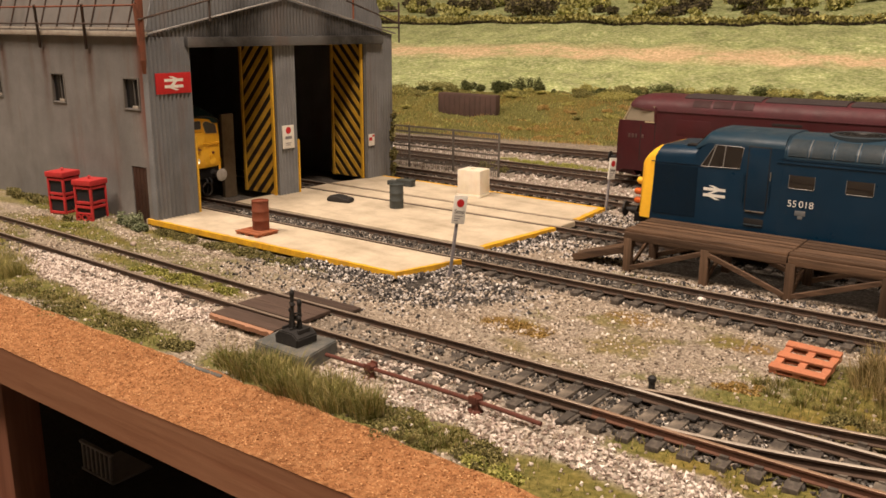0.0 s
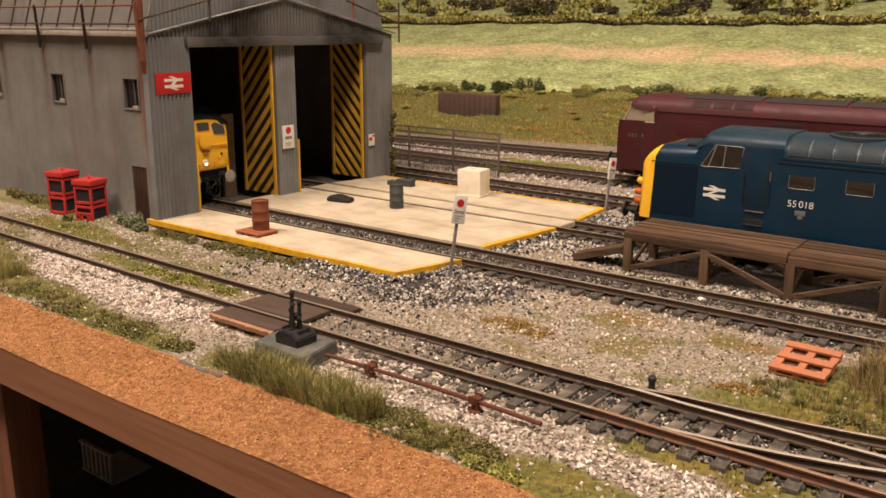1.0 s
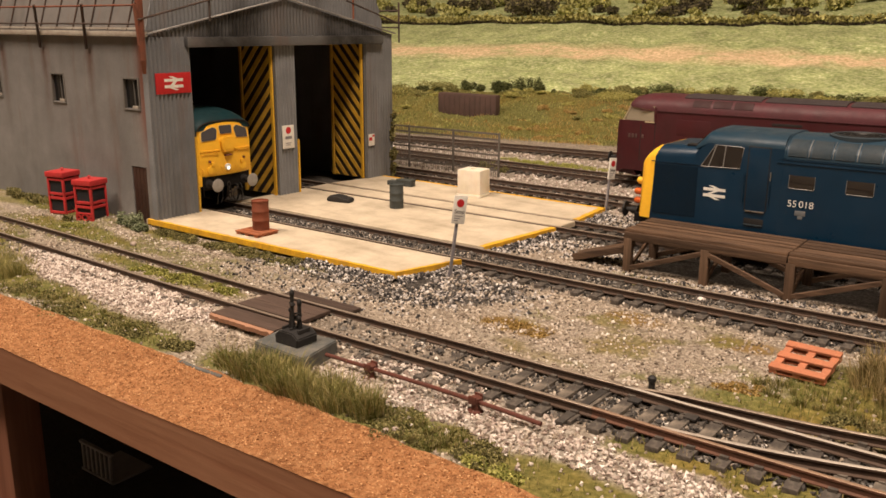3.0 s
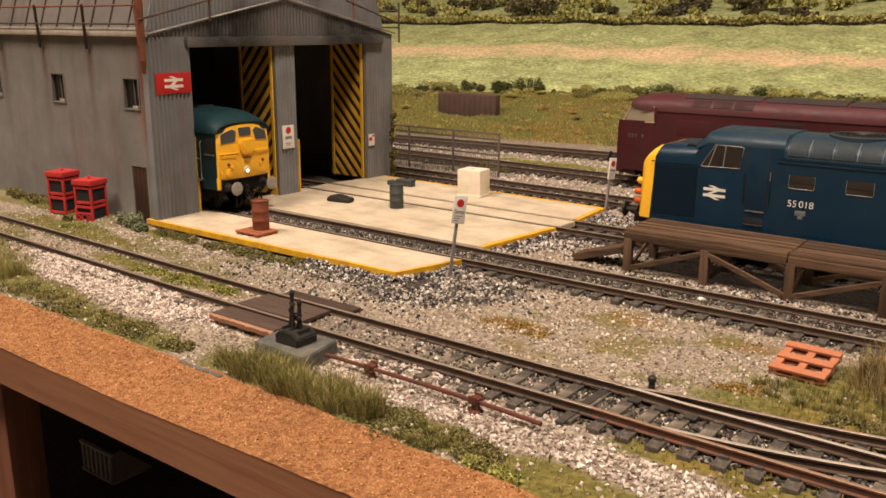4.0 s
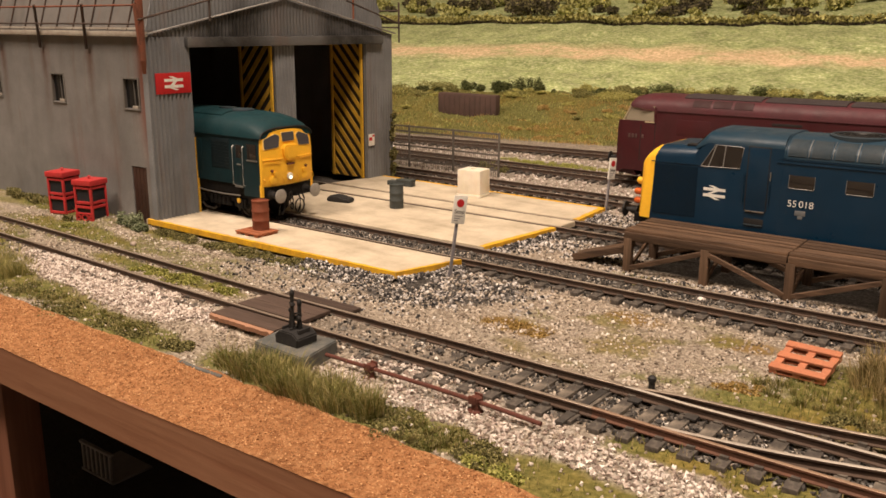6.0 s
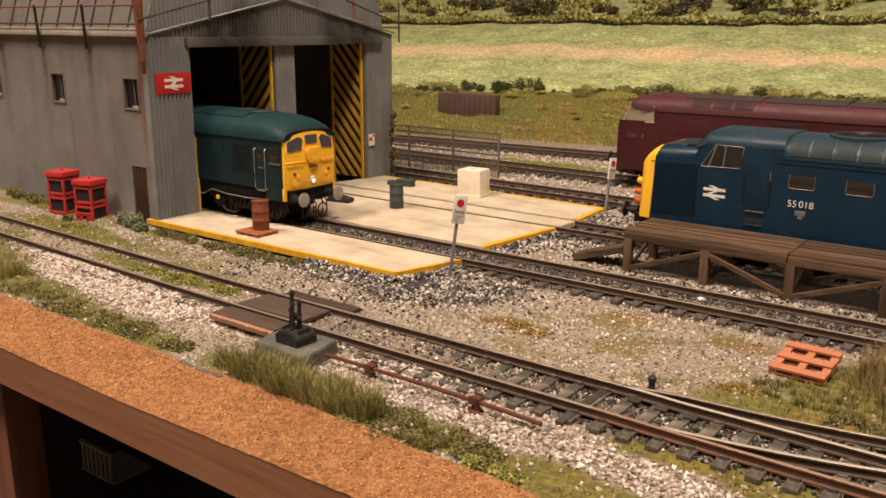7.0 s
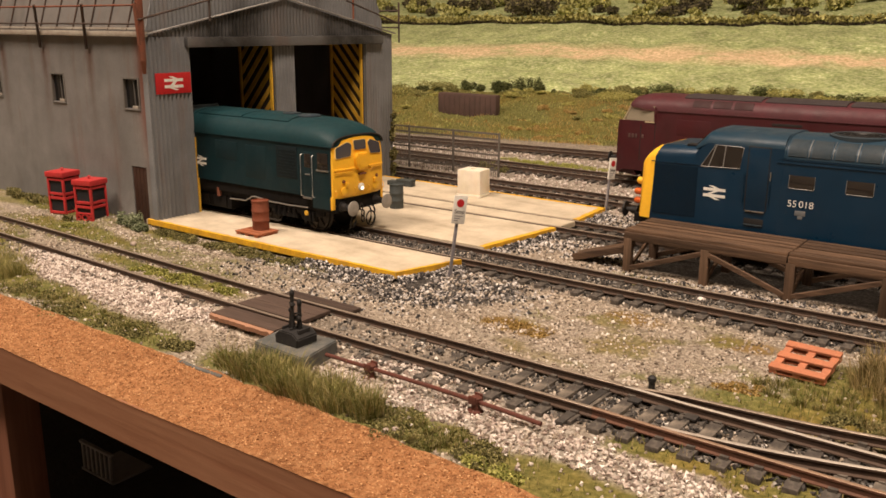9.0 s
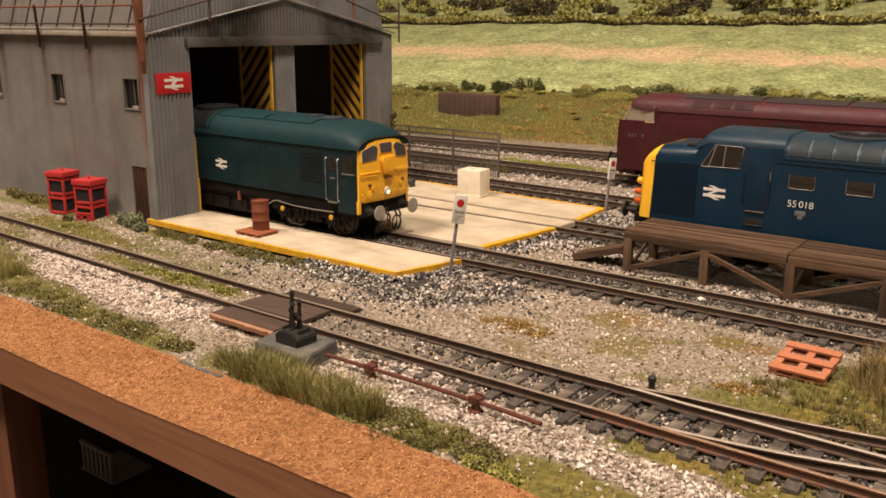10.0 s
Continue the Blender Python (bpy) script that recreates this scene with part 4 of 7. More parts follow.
def shunter():
    """The yellow-nosed locomotive that leaves the shed. Its nose stands at the thing's origin and it faces +x."""
    t = thing("locomotive", place(-40, 42.4), "blue diesel locomotive with yellow nose and lit headlamp", "locomotive", "diesel locomotives")
    HW, L = 17.4, 202.0
    P = lambda n, bm, m, lab="", sm=40: part(n, bm, m, t, lab, sm)

    def side_section(x, hw, low=17.6):
        return [(x, -hw, low), (x, -hw, low + 3.3), (x, -hw, 30), (x, -hw + 0.25, 40.6), (x, hw - 0.25, 40.6), (x, hw, 30), (x, hw, low + 3.3), (x, hw, low)]
    bm = B()
    loft(bm, [side_section(-2.6, HW - 0.55), side_section(-4.2, HW - 0.1), side_section(-8, HW), side_section(-L + 8, HW), side_section(-L + 2, HW - 0.6)])
    body = P("body", bm, TEAL)
    # the cab's side comes down lower than the rest, over a recessed black solebar
    for x0, x1, x2 in ((-2.6, -4.2, -13.6), (-L + 2, -L + 4, -L + 13.6)):
        bm = B()
        loft(bm, [[(x, -hw, 12.7), (x, -hw, 17.65), (x, hw, 17.65), (x, hw, 12.7)] for x, hw in ((x0, HW - 0.55), (x1, HW - 0.1), (x2, HW))])
        part("cab_skirt", bm, TEAL, body)
    bm = B(); box(bm, -L + 13.8, -13.8, -HW + 1.1, HW - 1.1, 12.9, 17.7); part("solebar", bm, UNDER, body)
    bm = B()
    secs = []
    for x, hw, zt in ((-1.9, 16.0, 44.3), (-2.4, 16.9, 45.4), (-5, 17.3, 47.6), (-10, 17.55, 49.6), (-16, 17.6, 50.6), (-24, 17.6, 51.1), (-L + 24, 17.6, 51.1), (-L + 12, 17.5, 50), (-L + 3, 17, 46)):
        secs.append(arch(x, hw, 40.5, zt, 0.62))
    loft(bm, secs)
    roof = P("roof", bm, TEAL_TOPLIT, "dusty domed roof, top light put into its lighter colour", 50)
    for x0, x1 in ((-64.5, -33), (-97.5, -65.5)):
        bm = B()
        a = [(x, y * 1.012, z + 0.42) for x in (x0, x1) for _, y, z in arch(0, 17.6, 40.5, 51.1, 0.62, 36) if abs(y) < 13.2]
        h = len(a) // 2
        v = [bm.verts.new(p) for p in a]
        for k in range(h - 1):
            bm.faces.new((v[k], v[k + 1], v[h + k + 1], v[h + k]))
        r = bmesh.ops.extrude_face_region(bm, geom=bm.faces[:])
        bmesh.ops.translate(bm, vec=(0, 0, -0.6), verts=[g for g in r["geom"] if isinstance(g, bmesh.types.BMVert)])
        part("roof_hatch", bm, TEAL_TOPLIT, roof)
    # the dark radiator end of the roof with its raised rim
    for x0, x1, up, name, mat in ((-L + 26, -101.5, 0.25, "radiator_roof", SOOTGRILLE), (-101.5, -99.3, 0.5, "roof_rim", TEAL_TOPLIT)):
        bm = B()
        ring = [(y * 1.012, z + up) for _, y, z in arch(0, 17.6, 40.5, 51.1, 0.62, 36) if z > 43.0]
        cols = [[bm.verts.new((x, y, z)) for y, z in ring] for x in (x0, x1)]
        for k in range(len(ring) - 1):
            bm.faces.new((cols[0][k], cols[0][k + 1], cols[1][k + 1], cols[1][k]))
        r = bmesh.ops.extrude_face_region(bm, geom=bm.faces[:])
        bmesh.ops.translate(bm, vec=(0, 0, -0.7), verts=[g for g in r["geom"] if isinstance(g, bmesh.types.BMVert)])
        bmesh.ops.recalc_face_normals(bm, faces=bm.faces[:])
        part(name, bm, mat, roof, "dark sooty radiator section" if up < 0.4 else "")
    bm = B(); lathe(bm, [(10.5, 50.6), (10.5, 52.2), (9.6, 52.6), (9.2, 52.0), (1.0, 51.8)], 28, (-114, 0, 0)); part("radiator_fan", bm, SOOTGRILLE, roof)
    for x, y in ((-52, -13.6), (-58, -13.6), (-84, -13.6)):
        bm = B(); box(bm, x - 1.6, x + 1.6, y - 0.5, y + 0.5, 46.9, 48.2, 0.2); part("lifting_lug", bm, TEAL_TOPLIT, roof)
    bm = B(); lathe(bm, [(5.6, 50.3), (5.6, 51.5), (5.0, 51.9), (1.0, 52.1)], 24, (-32, 0, 0)); part("roof_fan", bm, GRILLE, roof)
    bm = B(); box(bm, -47, -40, -3, 3, 50.6, 52.2, 0.5); part("exhaust_box", bm, GRILLE, roof)
    bm = B()
    for sgn in (-1, 1):
        beam(bm, (-3, sgn * 17.5, 40.6), (-L + 3, sgn * 17.5, 40.6), 0.45, 0.35)
    part("gutter", bm, TEAL, roof)
    # rain strip over the cab front
    bm = B(); pipe(bm, [(p[0] + 0.2, p[1] * 1.0, p[2] + 0.1) for p in arch(-1.8, 16.6, 40.3, 44.9, 0.62)], 0.4); part("rain_strip", bm, BLACK, roof)

    # yellow front
    def fx(y, z):
        return 0.0 - 1.9 * (abs(y) / 17) ** 2.2 - max(0, z - 33.5) * 0.13

    def top(y):
        return 40.3 + 3.7 * (1 - (abs(y) / 17) ** 2.4)
    bm = B()
    ys = [-16.9, -16.4, -15, -12, -9, -6, -3, 0, 3, 6, 9, 12, 15, 16.4, 16.9]
    cols = []
    for y in ys:
        zs = [17.4, 18.4, 26, 33.5, 36, 38.5, top(y)]
        cols.append([bm.verts.new((fx(y, z) - (1.2 if abs(y) > 16.6 else 0) - (0.5 if z < 18.0 else 0), y, z)) for z in zs])
    for a, b in zip(cols, cols[1:]):
        for k in range(6):
            bm.faces.new((a[k], b[k], b[k + 1], a[k + 1]))
    r = bmesh.ops.extrude_face_region(bm, geom=bm.faces[:])
    for g in r["geom"]:
        if isinstance(g, bmesh.types.BMVert):
            g.co.x = -4.4
    bmesh.ops.recalc_face_normals(bm, faces=bm.faces[:])
    front = P("cab_front", bm, NOSE, "yellow warning panel on the cab front", 40)
    for sgn in (-1, 1):
        bm = B(); box(bm, -4.0, -1.9, sgn * 16.0 - 0.95, sgn * 16.0 + 0.95, 12.7, 18.6, 0.2); part("corner_strip", bm, NOSE, front)

    def on_front(name, pts, lift, mat, lab="", depth=0.5):
        bm = B()
        a = [bm.verts.new((fx(y, z) + lift, y, z)) for y, z in pts]
        b = [bm.verts.new((fx(y, z) - depth, y, z)) for y, z in pts]
        bm.faces.new(a); bm.faces.new(b[::-1])
        for i in range(len(a)):
            j = (i + 1) % len(a)
            bm.faces.new((a[i], a[j], b[j], b[i]))
        bmesh.ops.recalc_face_normals(bm, faces=bm.faces[:])
        return part(name, bm, mat, front, lab, 20)

    def rounded(pts, r=0.8, n=3):
        out = []
        for i, p in enumerate(pts):
            a, b = Vector(pts[i - 1]), Vector(pts[(i + 1) % len(pts)])
            p = Vector(p)
            u, v = (a - p).normalized() * r + p, (b - p).normalized() * r + p
            for k in range(n + 1):
                s = k / n
                out.append(tuple((u * (1 - s) + p * s) * (1 - s) + (p * (1 - s) + v * s) * s))
        return out
    wins = [[(-14.7, 35.4), (-6.6, 36.0), (-5.4, 41.0), (-7.6, 42.2), (-14.3, 40.0)], [(-3.7, 38.4), (3.7, 38.4), (3.9, 42.6), (-3.9, 42.6)], [(6.6, 36.0), (14.7, 35.4), (14.3, 40.0), (7.6, 42.2), (5.4, 41.0)]]
    for w in wins:
        c = Vector((sum(p[0] for p in w) / len(w), sum(p[1] for p in w) / len(w)))
        big = [tuple(c + (Vector(p) - c) * 1.1) for p in w]
        on_front("window_frame", rounded(big, 0.9), 0.3, NOSE_RIM)
        on_front("window_pane", rounded(w, 0.8), 0.55, NOSEGLASS)
    bm = B(); slab(bm, [(-3.5, 36.8), (-4.4, 35.4), (-4.2, 31.6), (-2.6, 29.2), (2.6, 29.2), (4.2, 31.6), (4.4, 35.4), (3.5, 36.8)], -1.0, 1.5, "x"); bmesh.ops.bevel(bm, geom=bm.edges[:], offset=0.3, segments=2, affect="EDGES"); part("headcode_box", bm, NOSE, front)
    bm = B(); slab(bm, [(-2.4, 35.6), (-3.1, 34.6), (-2.9, 32.0), (-1.8, 30.4), (1.8, 30.4), (2.9, 32.0), (3.1, 34.6), (2.4, 35.6)], 1.4, 1.75, "x"); part("headcode_panel", bm, NOSE, front)
    bm = B(); box(bm, 0.0, 1.4, -2.0, 2.0, 27.2, 27.9); part("label_plate", bm, RUST, front)
    bm = B(); lathe(bm, [(1.8, 0), (1.8, 0.6), (1.5, 0.9), (0.2, 0.95)], 20, (-0.1, -0.3, 21.4), Matrix.Rotation(radians(90), 4, "Y")); part("lamp_rim", bm, CHALK, front)
    bm = B(); lathe(bm, [(0.75, 0.8), (0.75, 1.0), (0.4, 1.15)], 16, (-0.1, -0.3, 20.9), Matrix.Rotation(radians(90), 4, "Y")); part("headlamp", bm, LAMP, front, "glowing headlamp")
    for y, z in ((-11.0, 25.0), (11.0, 25.2)):
        bm = B(); lathe(bm, [(0.75, 0), (0.75, 0.6), (0.4, 0.8)], 12, (fx(y, z), y, z), Matrix.Rotation(radians(90), 4, "Y")); part("marker_lamp", bm, RUST, front)
    for y, z in ((-10.5, 20.6), (10.5, 20.6)):
        bm = B(); lathe(bm, [(2.2, 0), (2.2, 0.35), (1.8, 0.5)], 16, (fx(y, z), y, z), Matrix.Rotation(radians(90), 4, "Y")); part("disc_cover", bm, NOSE, front)
    for y0, y1, z in ((-15.5, -6, 29.2), (6.0, 15.5, 29.6)):
        bm = B(); pipe(bm, [(fx(y0, z) - .2, y0, z), (fx(y0, z) + 0.8, y0 + .2, z), (fx(y1, z) + 0.8, y1 - .2, z), (fx(y1, z) - .2, y1, z)], 0.22, 6); part("grab_rail", bm, NOSE, front)
    for y in (-15.6, -4.6, 4.8, 15.8):
        bm = B(); pipe(bm, [(0.4 + fx(y, 20), y, 18.6), (1.2 + fx(y, 20), y, 19.2), (1.2 + fx(y, 20), y, 21.2), (0.2 + fx(y, 20), y, 21.6)], 0.2, 6); part("lamp_iron", bm, NOSE, front)
    for y0, y1 in ((-15.8, -4.6), (4.6, 15.8)):
        bm = B()
        for q in range(6):
            ya, yb = y0 + (y1 - y0) * q / 6, y0 + (y1 - y0) * (q + 1) / 6
            beam(bm, (fx(ya, 30) + 0.25, ya, 30.4), (fx(yb, 30) + 0.25, yb, 30.4), 0.9, 0.7, 0.15)
        part("front_ledge", bm, NOSE, front)
    for y in (-9.4, 9.4):
        bm = B(); box(bm, fx(y, 20) - 0.2, fx(y, 20) + 0.9, y - 0.9, y + 0.9, 22.6, 24.4, 0.25); part("lamp_bracket", bm, NOSE, front)
    # end gear
    bm = B(); box(bm, -4.2, -1.6, -15.2, 15.2, 11.0, 17.8, 0.4)
    P("buffer_beam", bm, UNDER)
    for y in (-11.3, 11.3):
        buffer(t, -1.7, y, 1, None, 13.6, 7.4)
    hoses(t, -1.4, 1)
    # body side
    for sgn in (-1, 1):
        y = sgn * HW
        d = lambda a, b, z0, z1, k=0.12: (a, b, y - 0.3, y + sgn * k, z0, z1) if sgn > 0 else (a, b, y + sgn * k, y + 0.3, z0, z1)
        bm = B(); box(bm, *d(-36.6, -23.0, 24.4, 39.0), 0.1)
        for k in range(9):
            box(bm, *d(-36.0, -23.6, 25.2 + k * 1.45, 25.7 + k * 1.45, 0.25))
        part("side_grille", bm, worn("dark_side_grille", (0.002, 0.010, 0.014), (0.004, 0.008, 0.010), 0.4), body)
        for x0, x1, z0, z1 in ((-58, -44, 22, 37.5), (-80, -64, 29, 38), (-118, -100, 27, 38)):
            bm = B(); box(bm, *d(x0, x1, z0, z1, 0.07), 0.08)
            part("side_panel", bm, TEAL, body)
        bm = B(); box(bm, *d(-10.3, -4.0, 30.4, 37.8, 0.1), 0.1); part("cab_window", bm, SMOKED, body)
        bm = B(); box(bm, *d(-10.9, -3.6, 29.6, 30.3, 0.3), 0.1); part("window_sill", bm, SILVER, body)
        bm = B(); box(bm, *d(-19.1, -13.8, 17.2, 37.6, 0.05), 0.05); part("cab_door", bm, TEAL, body)
        bm = B(); box(bm, *d(-18.5, -14.4, 30.6, 36.8, 0.1), 0.1); part("door_window", bm, SMOKED, body)
        for x in (-20.0, -12.8):
            bm = B(); pipe(bm, [(x, y, 17.4), (x, y + sgn * 0.9, 17.9), (x, y + sgn * 0.9, 35.8), (x, y, 36.4)], 0.2, 6); part("handrail", bm, BRIGHTWHITE, body, "white cab handrail")
        bm = B(); box(bm, *d(-19.2, -13.7, 16.4, 17.2, 0.8), 0.1); part("step", bm, SILVER, body)
        bm = B(); box(bm, *d(-17.7, -14.9, 27.2, 27.8, 0.5), 0.1); part("door_handle", bm, SILVER, body)
        arrows(body, -91.5, y, 26.6, 8.2, CHALK, sgn, -sgn)
    # underframe
    bm = B(); box(bm, -L + 4, -3.6, -15.2, 15.2, 10.8, 13.2, 0.3); P("underframe", bm, UNDER)
    bm = B(); box(bm, -128, -74, -14.2, 14.2, 3.4, 11, 0.8)
    for k in range(4):
        box(bm, -126 + k * 13, -116 + k * 13, -15.0, 15.0, 4.4, 10, 0.5)
    P("fuel_tank", bm, UNDER)
    for xs in ((-19.0, -50.3), (-L + 19, -L + 50.3)):
        bogie(t, xs, boxes=DOOR_YELLOW)
    for sgn in (-1, 1):
        bm = B(); pipe(bm, [(-72, sgn * 16.4, 9.6), (-66, sgn * 16.6, 10.0), (-60, sgn * 16.8, 10.2), (-55.5, sgn * 17.0, 12.6), (-53, sgn * 17.0, 13.0), (-43, sgn * 17.0, 12.0), (-30, sgn * 17.0, 11.8), (-17, sgn * 17.0, 12.2)], 0.32, 6)
        P("air_pipe", bm, SILVER, "bright air pipe along the bogie")
        bm = B(); pipe(bm, [(-47, sgn * 16.4, 5.4), (-44, sgn * 16.6, 3.6), (-38, sgn * 16.6, 3.2), (-36, sgn * 16.4, 4.2)], 0.4, 6)
        P("brake_pipe", bm, WHEELMAT)
        bm = B(); lathe(bm, [(1.0, -2.2), (1.0, 2.2)], 12, (-81, sgn * 15.8, 12.0)); P("air_valve", bm, RUST)
    wheels = []
    first = None
    for x in (-19.0, -50.3, -L + 50.3, -L + 19):
        if first is None:
            first = part("wheelset", wheelset_mesh(7.4), WHEELMAT, t)
            w = first
        else:
            w = new("wheelset", first.data)
            w.parent = t
        w.matrix_basis = place(x, 0, 7.4)
        wheels.append((w, x))
    return t, wheels


LOCO, LOCO_WHEELS = shunter()


def big_blue():
    """The long blue locomotive by the platform, nose towards -x at the thing's origin."""
    t = thing("locomotive", place(52.6, 117.0), "long rail-blue diesel locomotive with yellow nose end", "locomotive", "diesel locomotives")
    HW, L = 17.5, 278.0
    P = lambda n, bm, m, lab="", sm=40: part(n, bm, m, t, lab, sm)

    def nose_sec(x, hw, zt, zb=12.6, r=5.0):
        pts = [(x, -hw, zb)]
        for k in range(7):
            a = math.pi / 2 * k / 6
            pts.append((x, -hw + r * (1 - math.cos(a)), zt - r * (1 - math.sin(a))))
        for k in range(7):
            a = math.pi / 2 * (1 - k / 6)
            pts.append((x, hw - r * (1 - math.cos(a)), zt - r * (1 - math.sin(a))))
        pts = pts + [(x, hw, zb)]
        return [(p[0] + max(0.0, (p[2] - 30) / 14) ** 2 * 6.0 * max(0, 1 - x / 13), p[1], p[2]) for p in pts]
    bm = B()
    loft(bm, [nose_sec(0.0, 13.2, 39.6, 14), nose_sec(0.5, 15.0, 41.0, 13), nose_sec(1.6, 16.3, 42.2), nose_sec(3.2, 16.9, 43.2), nose_sec(4.9, 17.15, 43.9), nose_sec(6.4, 17.24, 44.15)])
    nose = P("nose_front", bm, NOSE, "yellow nose end", 50)
    bm = B()
    loft(bm, [nose_sec(6.4, 17.24, 44.15), nose_sec(8, 17.3, 44.4), nose_sec(29, 17.45, 45.2)])
    P("nose_hood", bm, BLUE, "", 50)
    bm = B()
    sec = lambda x, top=43.6: [(x, -HW, 12.6), (x, -HW, top - 3.6), (x, -HW + 0.2, top), (x, HW - 0.2, top), (x, HW, top - 3.6), (x, HW, 12.6)]
    loft(bm, [sec(25.2, 43.0), sec(30.0, 46.8), sec(60.0, 46.8), sec(60.4), sec(L - 29)])
    body = P("body", bm, BLUE)
    bm = B()
    loft(bm, [arch(x, hw, zc, zt, 0.42) for x, hw, zc, zt in ((23.6, 14.8, 43.8, 45.2), (25.4, 16.4, 44.2, 47.3), (28.7, 17.1, 46.0, 51.1), (30.2, 17.3, 46.6, 51.9), (60.2, 17.35, 46.6, 52.0))])
    P("cab_roof", bm, BLUEROOF, "dusty blue cab roof", 40)
    bm = B()
    for q in (-1, 1):
        slab(bm, [(q * 1.2, 45.6), (q * 13.4, 45.4), (q * 13.6, 49.4), (q * 1.2, 49.9)], 0, 0.3, "x")
    for v in bm.verts:
        v.co.x += 23.5 + (v.co.z - 45.2) * 0.98
    P("windscreen", bm, SMOKED, "", 20)
    bm = B()
    loft(bm, [arch(x, HW - 0.1, 43.4, zt, 0.6) for x, zt in ((60.0, 51.8), (L - 34, 51.8), (L - 29, 46))])
    roof = P("roof", bm, BLUEROOF, "dusty blue roof", 50)
    # cab side window with bright frame
    y = -HW
    win = [(27.6, 37.2), (43.6, 37.6), (44.6, 46.0), (43.2, 46.2), (33.2, 46.4)]
    bm = B(); slab(bm, win, y + 0.3, y - 0.12, "y"); cw = part("cab_window", bm, SMOKED, body, smooth=20)
    bm = B(); pipe(bm, [(u, y - 0.15, z) for u, z in win + win[:1]], 0.15, 6); part("window_frame", bm, FRAME, cw, "bright metal window frame")
    for a, b in (((30.8, 37.3), (33.6, 46.3)), ((36.8, 37.4), (37.4, 46.2))):
        bm = B(); beam(bm, (a[0], y - 0.2, a[1]), (b[0], y - 0.2, b[1]), 0.3, 0.35); part("glazing_bar", bm, FRAME, cw)
    # door with dark reveals
    bm = B(); box(bm, 46.45, 55.2, y - 0.06, y + 0.3, 21.0, 46.95, 0.05); part("door_reveal", bm, BLACK, body)
    bm = B(); box(bm, 46.9, 54.9, y - 0.16, y + 0.3, 21.4, 46.5, 0.08); part("cab_door", bm, BLUE, body)
    bm = B(); box(bm, 47.0, 54.6, y - 0.6, y, 20.9, 21.4, 0.1); part("door_step", bm, SILVER, body)
    bm = B(); box(bm, 46.8, 54.6, y - 0.12, y + 0.2, 15.2, 18.2, 0.3); part("foot_hole", bm, BLACK, body)
    bm = B(); box(bm, 47.0, 54.4, y - 0.55, y, 15.3, 15.8, 0.1); part("foot_step", bm, GRILLE, body)
    for x, z0, z1 in ((55.9, 34, 37.5), (45.8, 24, 36), (55.9, 24, 33)):
        bm = B(); rod(bm, (x, y - 0.5, z0), (x, y - 0.5, z1), 0.22, 6); part("handrail", bm, SILVER if z1 == 37.5 else BLUE, body)
    for x in (62.6, 83.4, 130, 160):
        bm = B(); box(bm, x + 0.3, x + 9.9, y - 0.08, y + 0.3, 32.0, 37.2, 0.3); w = part("body_window", bm, SMOKED, body)
        fr = [(x + 0.3, 37.2), (x + 0.3, 32.4), (x + 0.7, 32.0), (x + 9.5, 32.0), (x + 9.9, 32.4), (x + 9.9, 37.2)]
        bm = B(); pipe(bm, [(u, y - 0.1, z) for u, z in fr], 0.12, 6); part("window_frame", bm, FRAME, w)
    arrows(body, 34.0, y, 26.8, 9.1, CHALK, -1)
    lettering("running_number", "55 018", 3.75, Matrix.Translation(Vector((68.0, y - 0.06, 26.0)) * MM) @ pose(0, 0, 0, 90, 0, 0), CHALK, body, "white painted running number")
    bm = B()
    box(bm, 66.2, 70.2, y - 0.1, y + 0.1, 21.6, 23.6, 0.2); box(bm, 67.4, 69.2, y - 0.1, y + 0.1, 20.2, 21.5, 0.3)
    part("depot_badge", bm, worn("faded_grey_badge", (0.15, 0.155, 0.16), (0.08, 0.09, 0.1), 0.5), body)
    bm = B(); slab(bm, [(7.5, 15.5), (26.5, 15.5), (26.5, 36.5), (7.5, 36.5)], -17.25, -17.55, "y"); part("nose_grille", bm, worn("dark_nose_grille", (0.002, 0.012, 0.026), (0.004, 0.011, 0.020), 0.5, 0.7, spec=0.15), body)
    bm = B(); beam(bm, (6, -17.3, 37.4), (27, -17.6, 37.6), 0.3, 0.35); part("nose_moulding", bm, BLUE, body)
    bm = B(); box(bm, 20, 27.5, -14.6, -10.6, 44.6, 45.5, 0.3); part("nose_vent", bm, BLACK, body)
    bm = B(); beam(bm, (58, y - 0.1, 41.6), (L - 50, y - 0.1, 41.6), 0.35, 0.35); part("cantrail", bm, BLUE, body)
    bm = B(); beam(bm, (58, y + 0.1, 42.9), (L - 50, y + 0.1, 42.9), 0.3, 0.3); part("gutter", bm, BLUE, body)
    # roof grilles with bright ribs
    prof = [(yy, z) for _, yy, z in arch(0, HW - 0.1, 43.4, 51.8, 0.6, 36)]
    lowroof = [p for p in prof if p[0] < -11.5 and p[1] > 44.2]
    for k, (x0, x1) in enumerate([(61.6 + 8.55 * q, 68.5 + 8.55 * q) for q in range(9)]):
        bm = B()
        rows = [[bm.verts.new((x, p[0] - 0.18, p[1] + 0.12)) for p in lowroof] for x in (x0, x1)]
        for i in range(len(lowroof) - 1):
            bm.faces.new((rows[0][i], rows[0][i + 1], rows[1][i + 1], rows[1][i]))
        r = bmesh.ops.extrude_face_region(bm, geom=bm.faces[:])
        bmesh.ops.translate(bm, vec=(0, 0.4, -0.4), verts=[g for g in r["geom"] if isinstance(g, bmesh.types.BMVert)])
        bmesh.ops.recalc_face_normals(bm, faces=bm.faces[:])
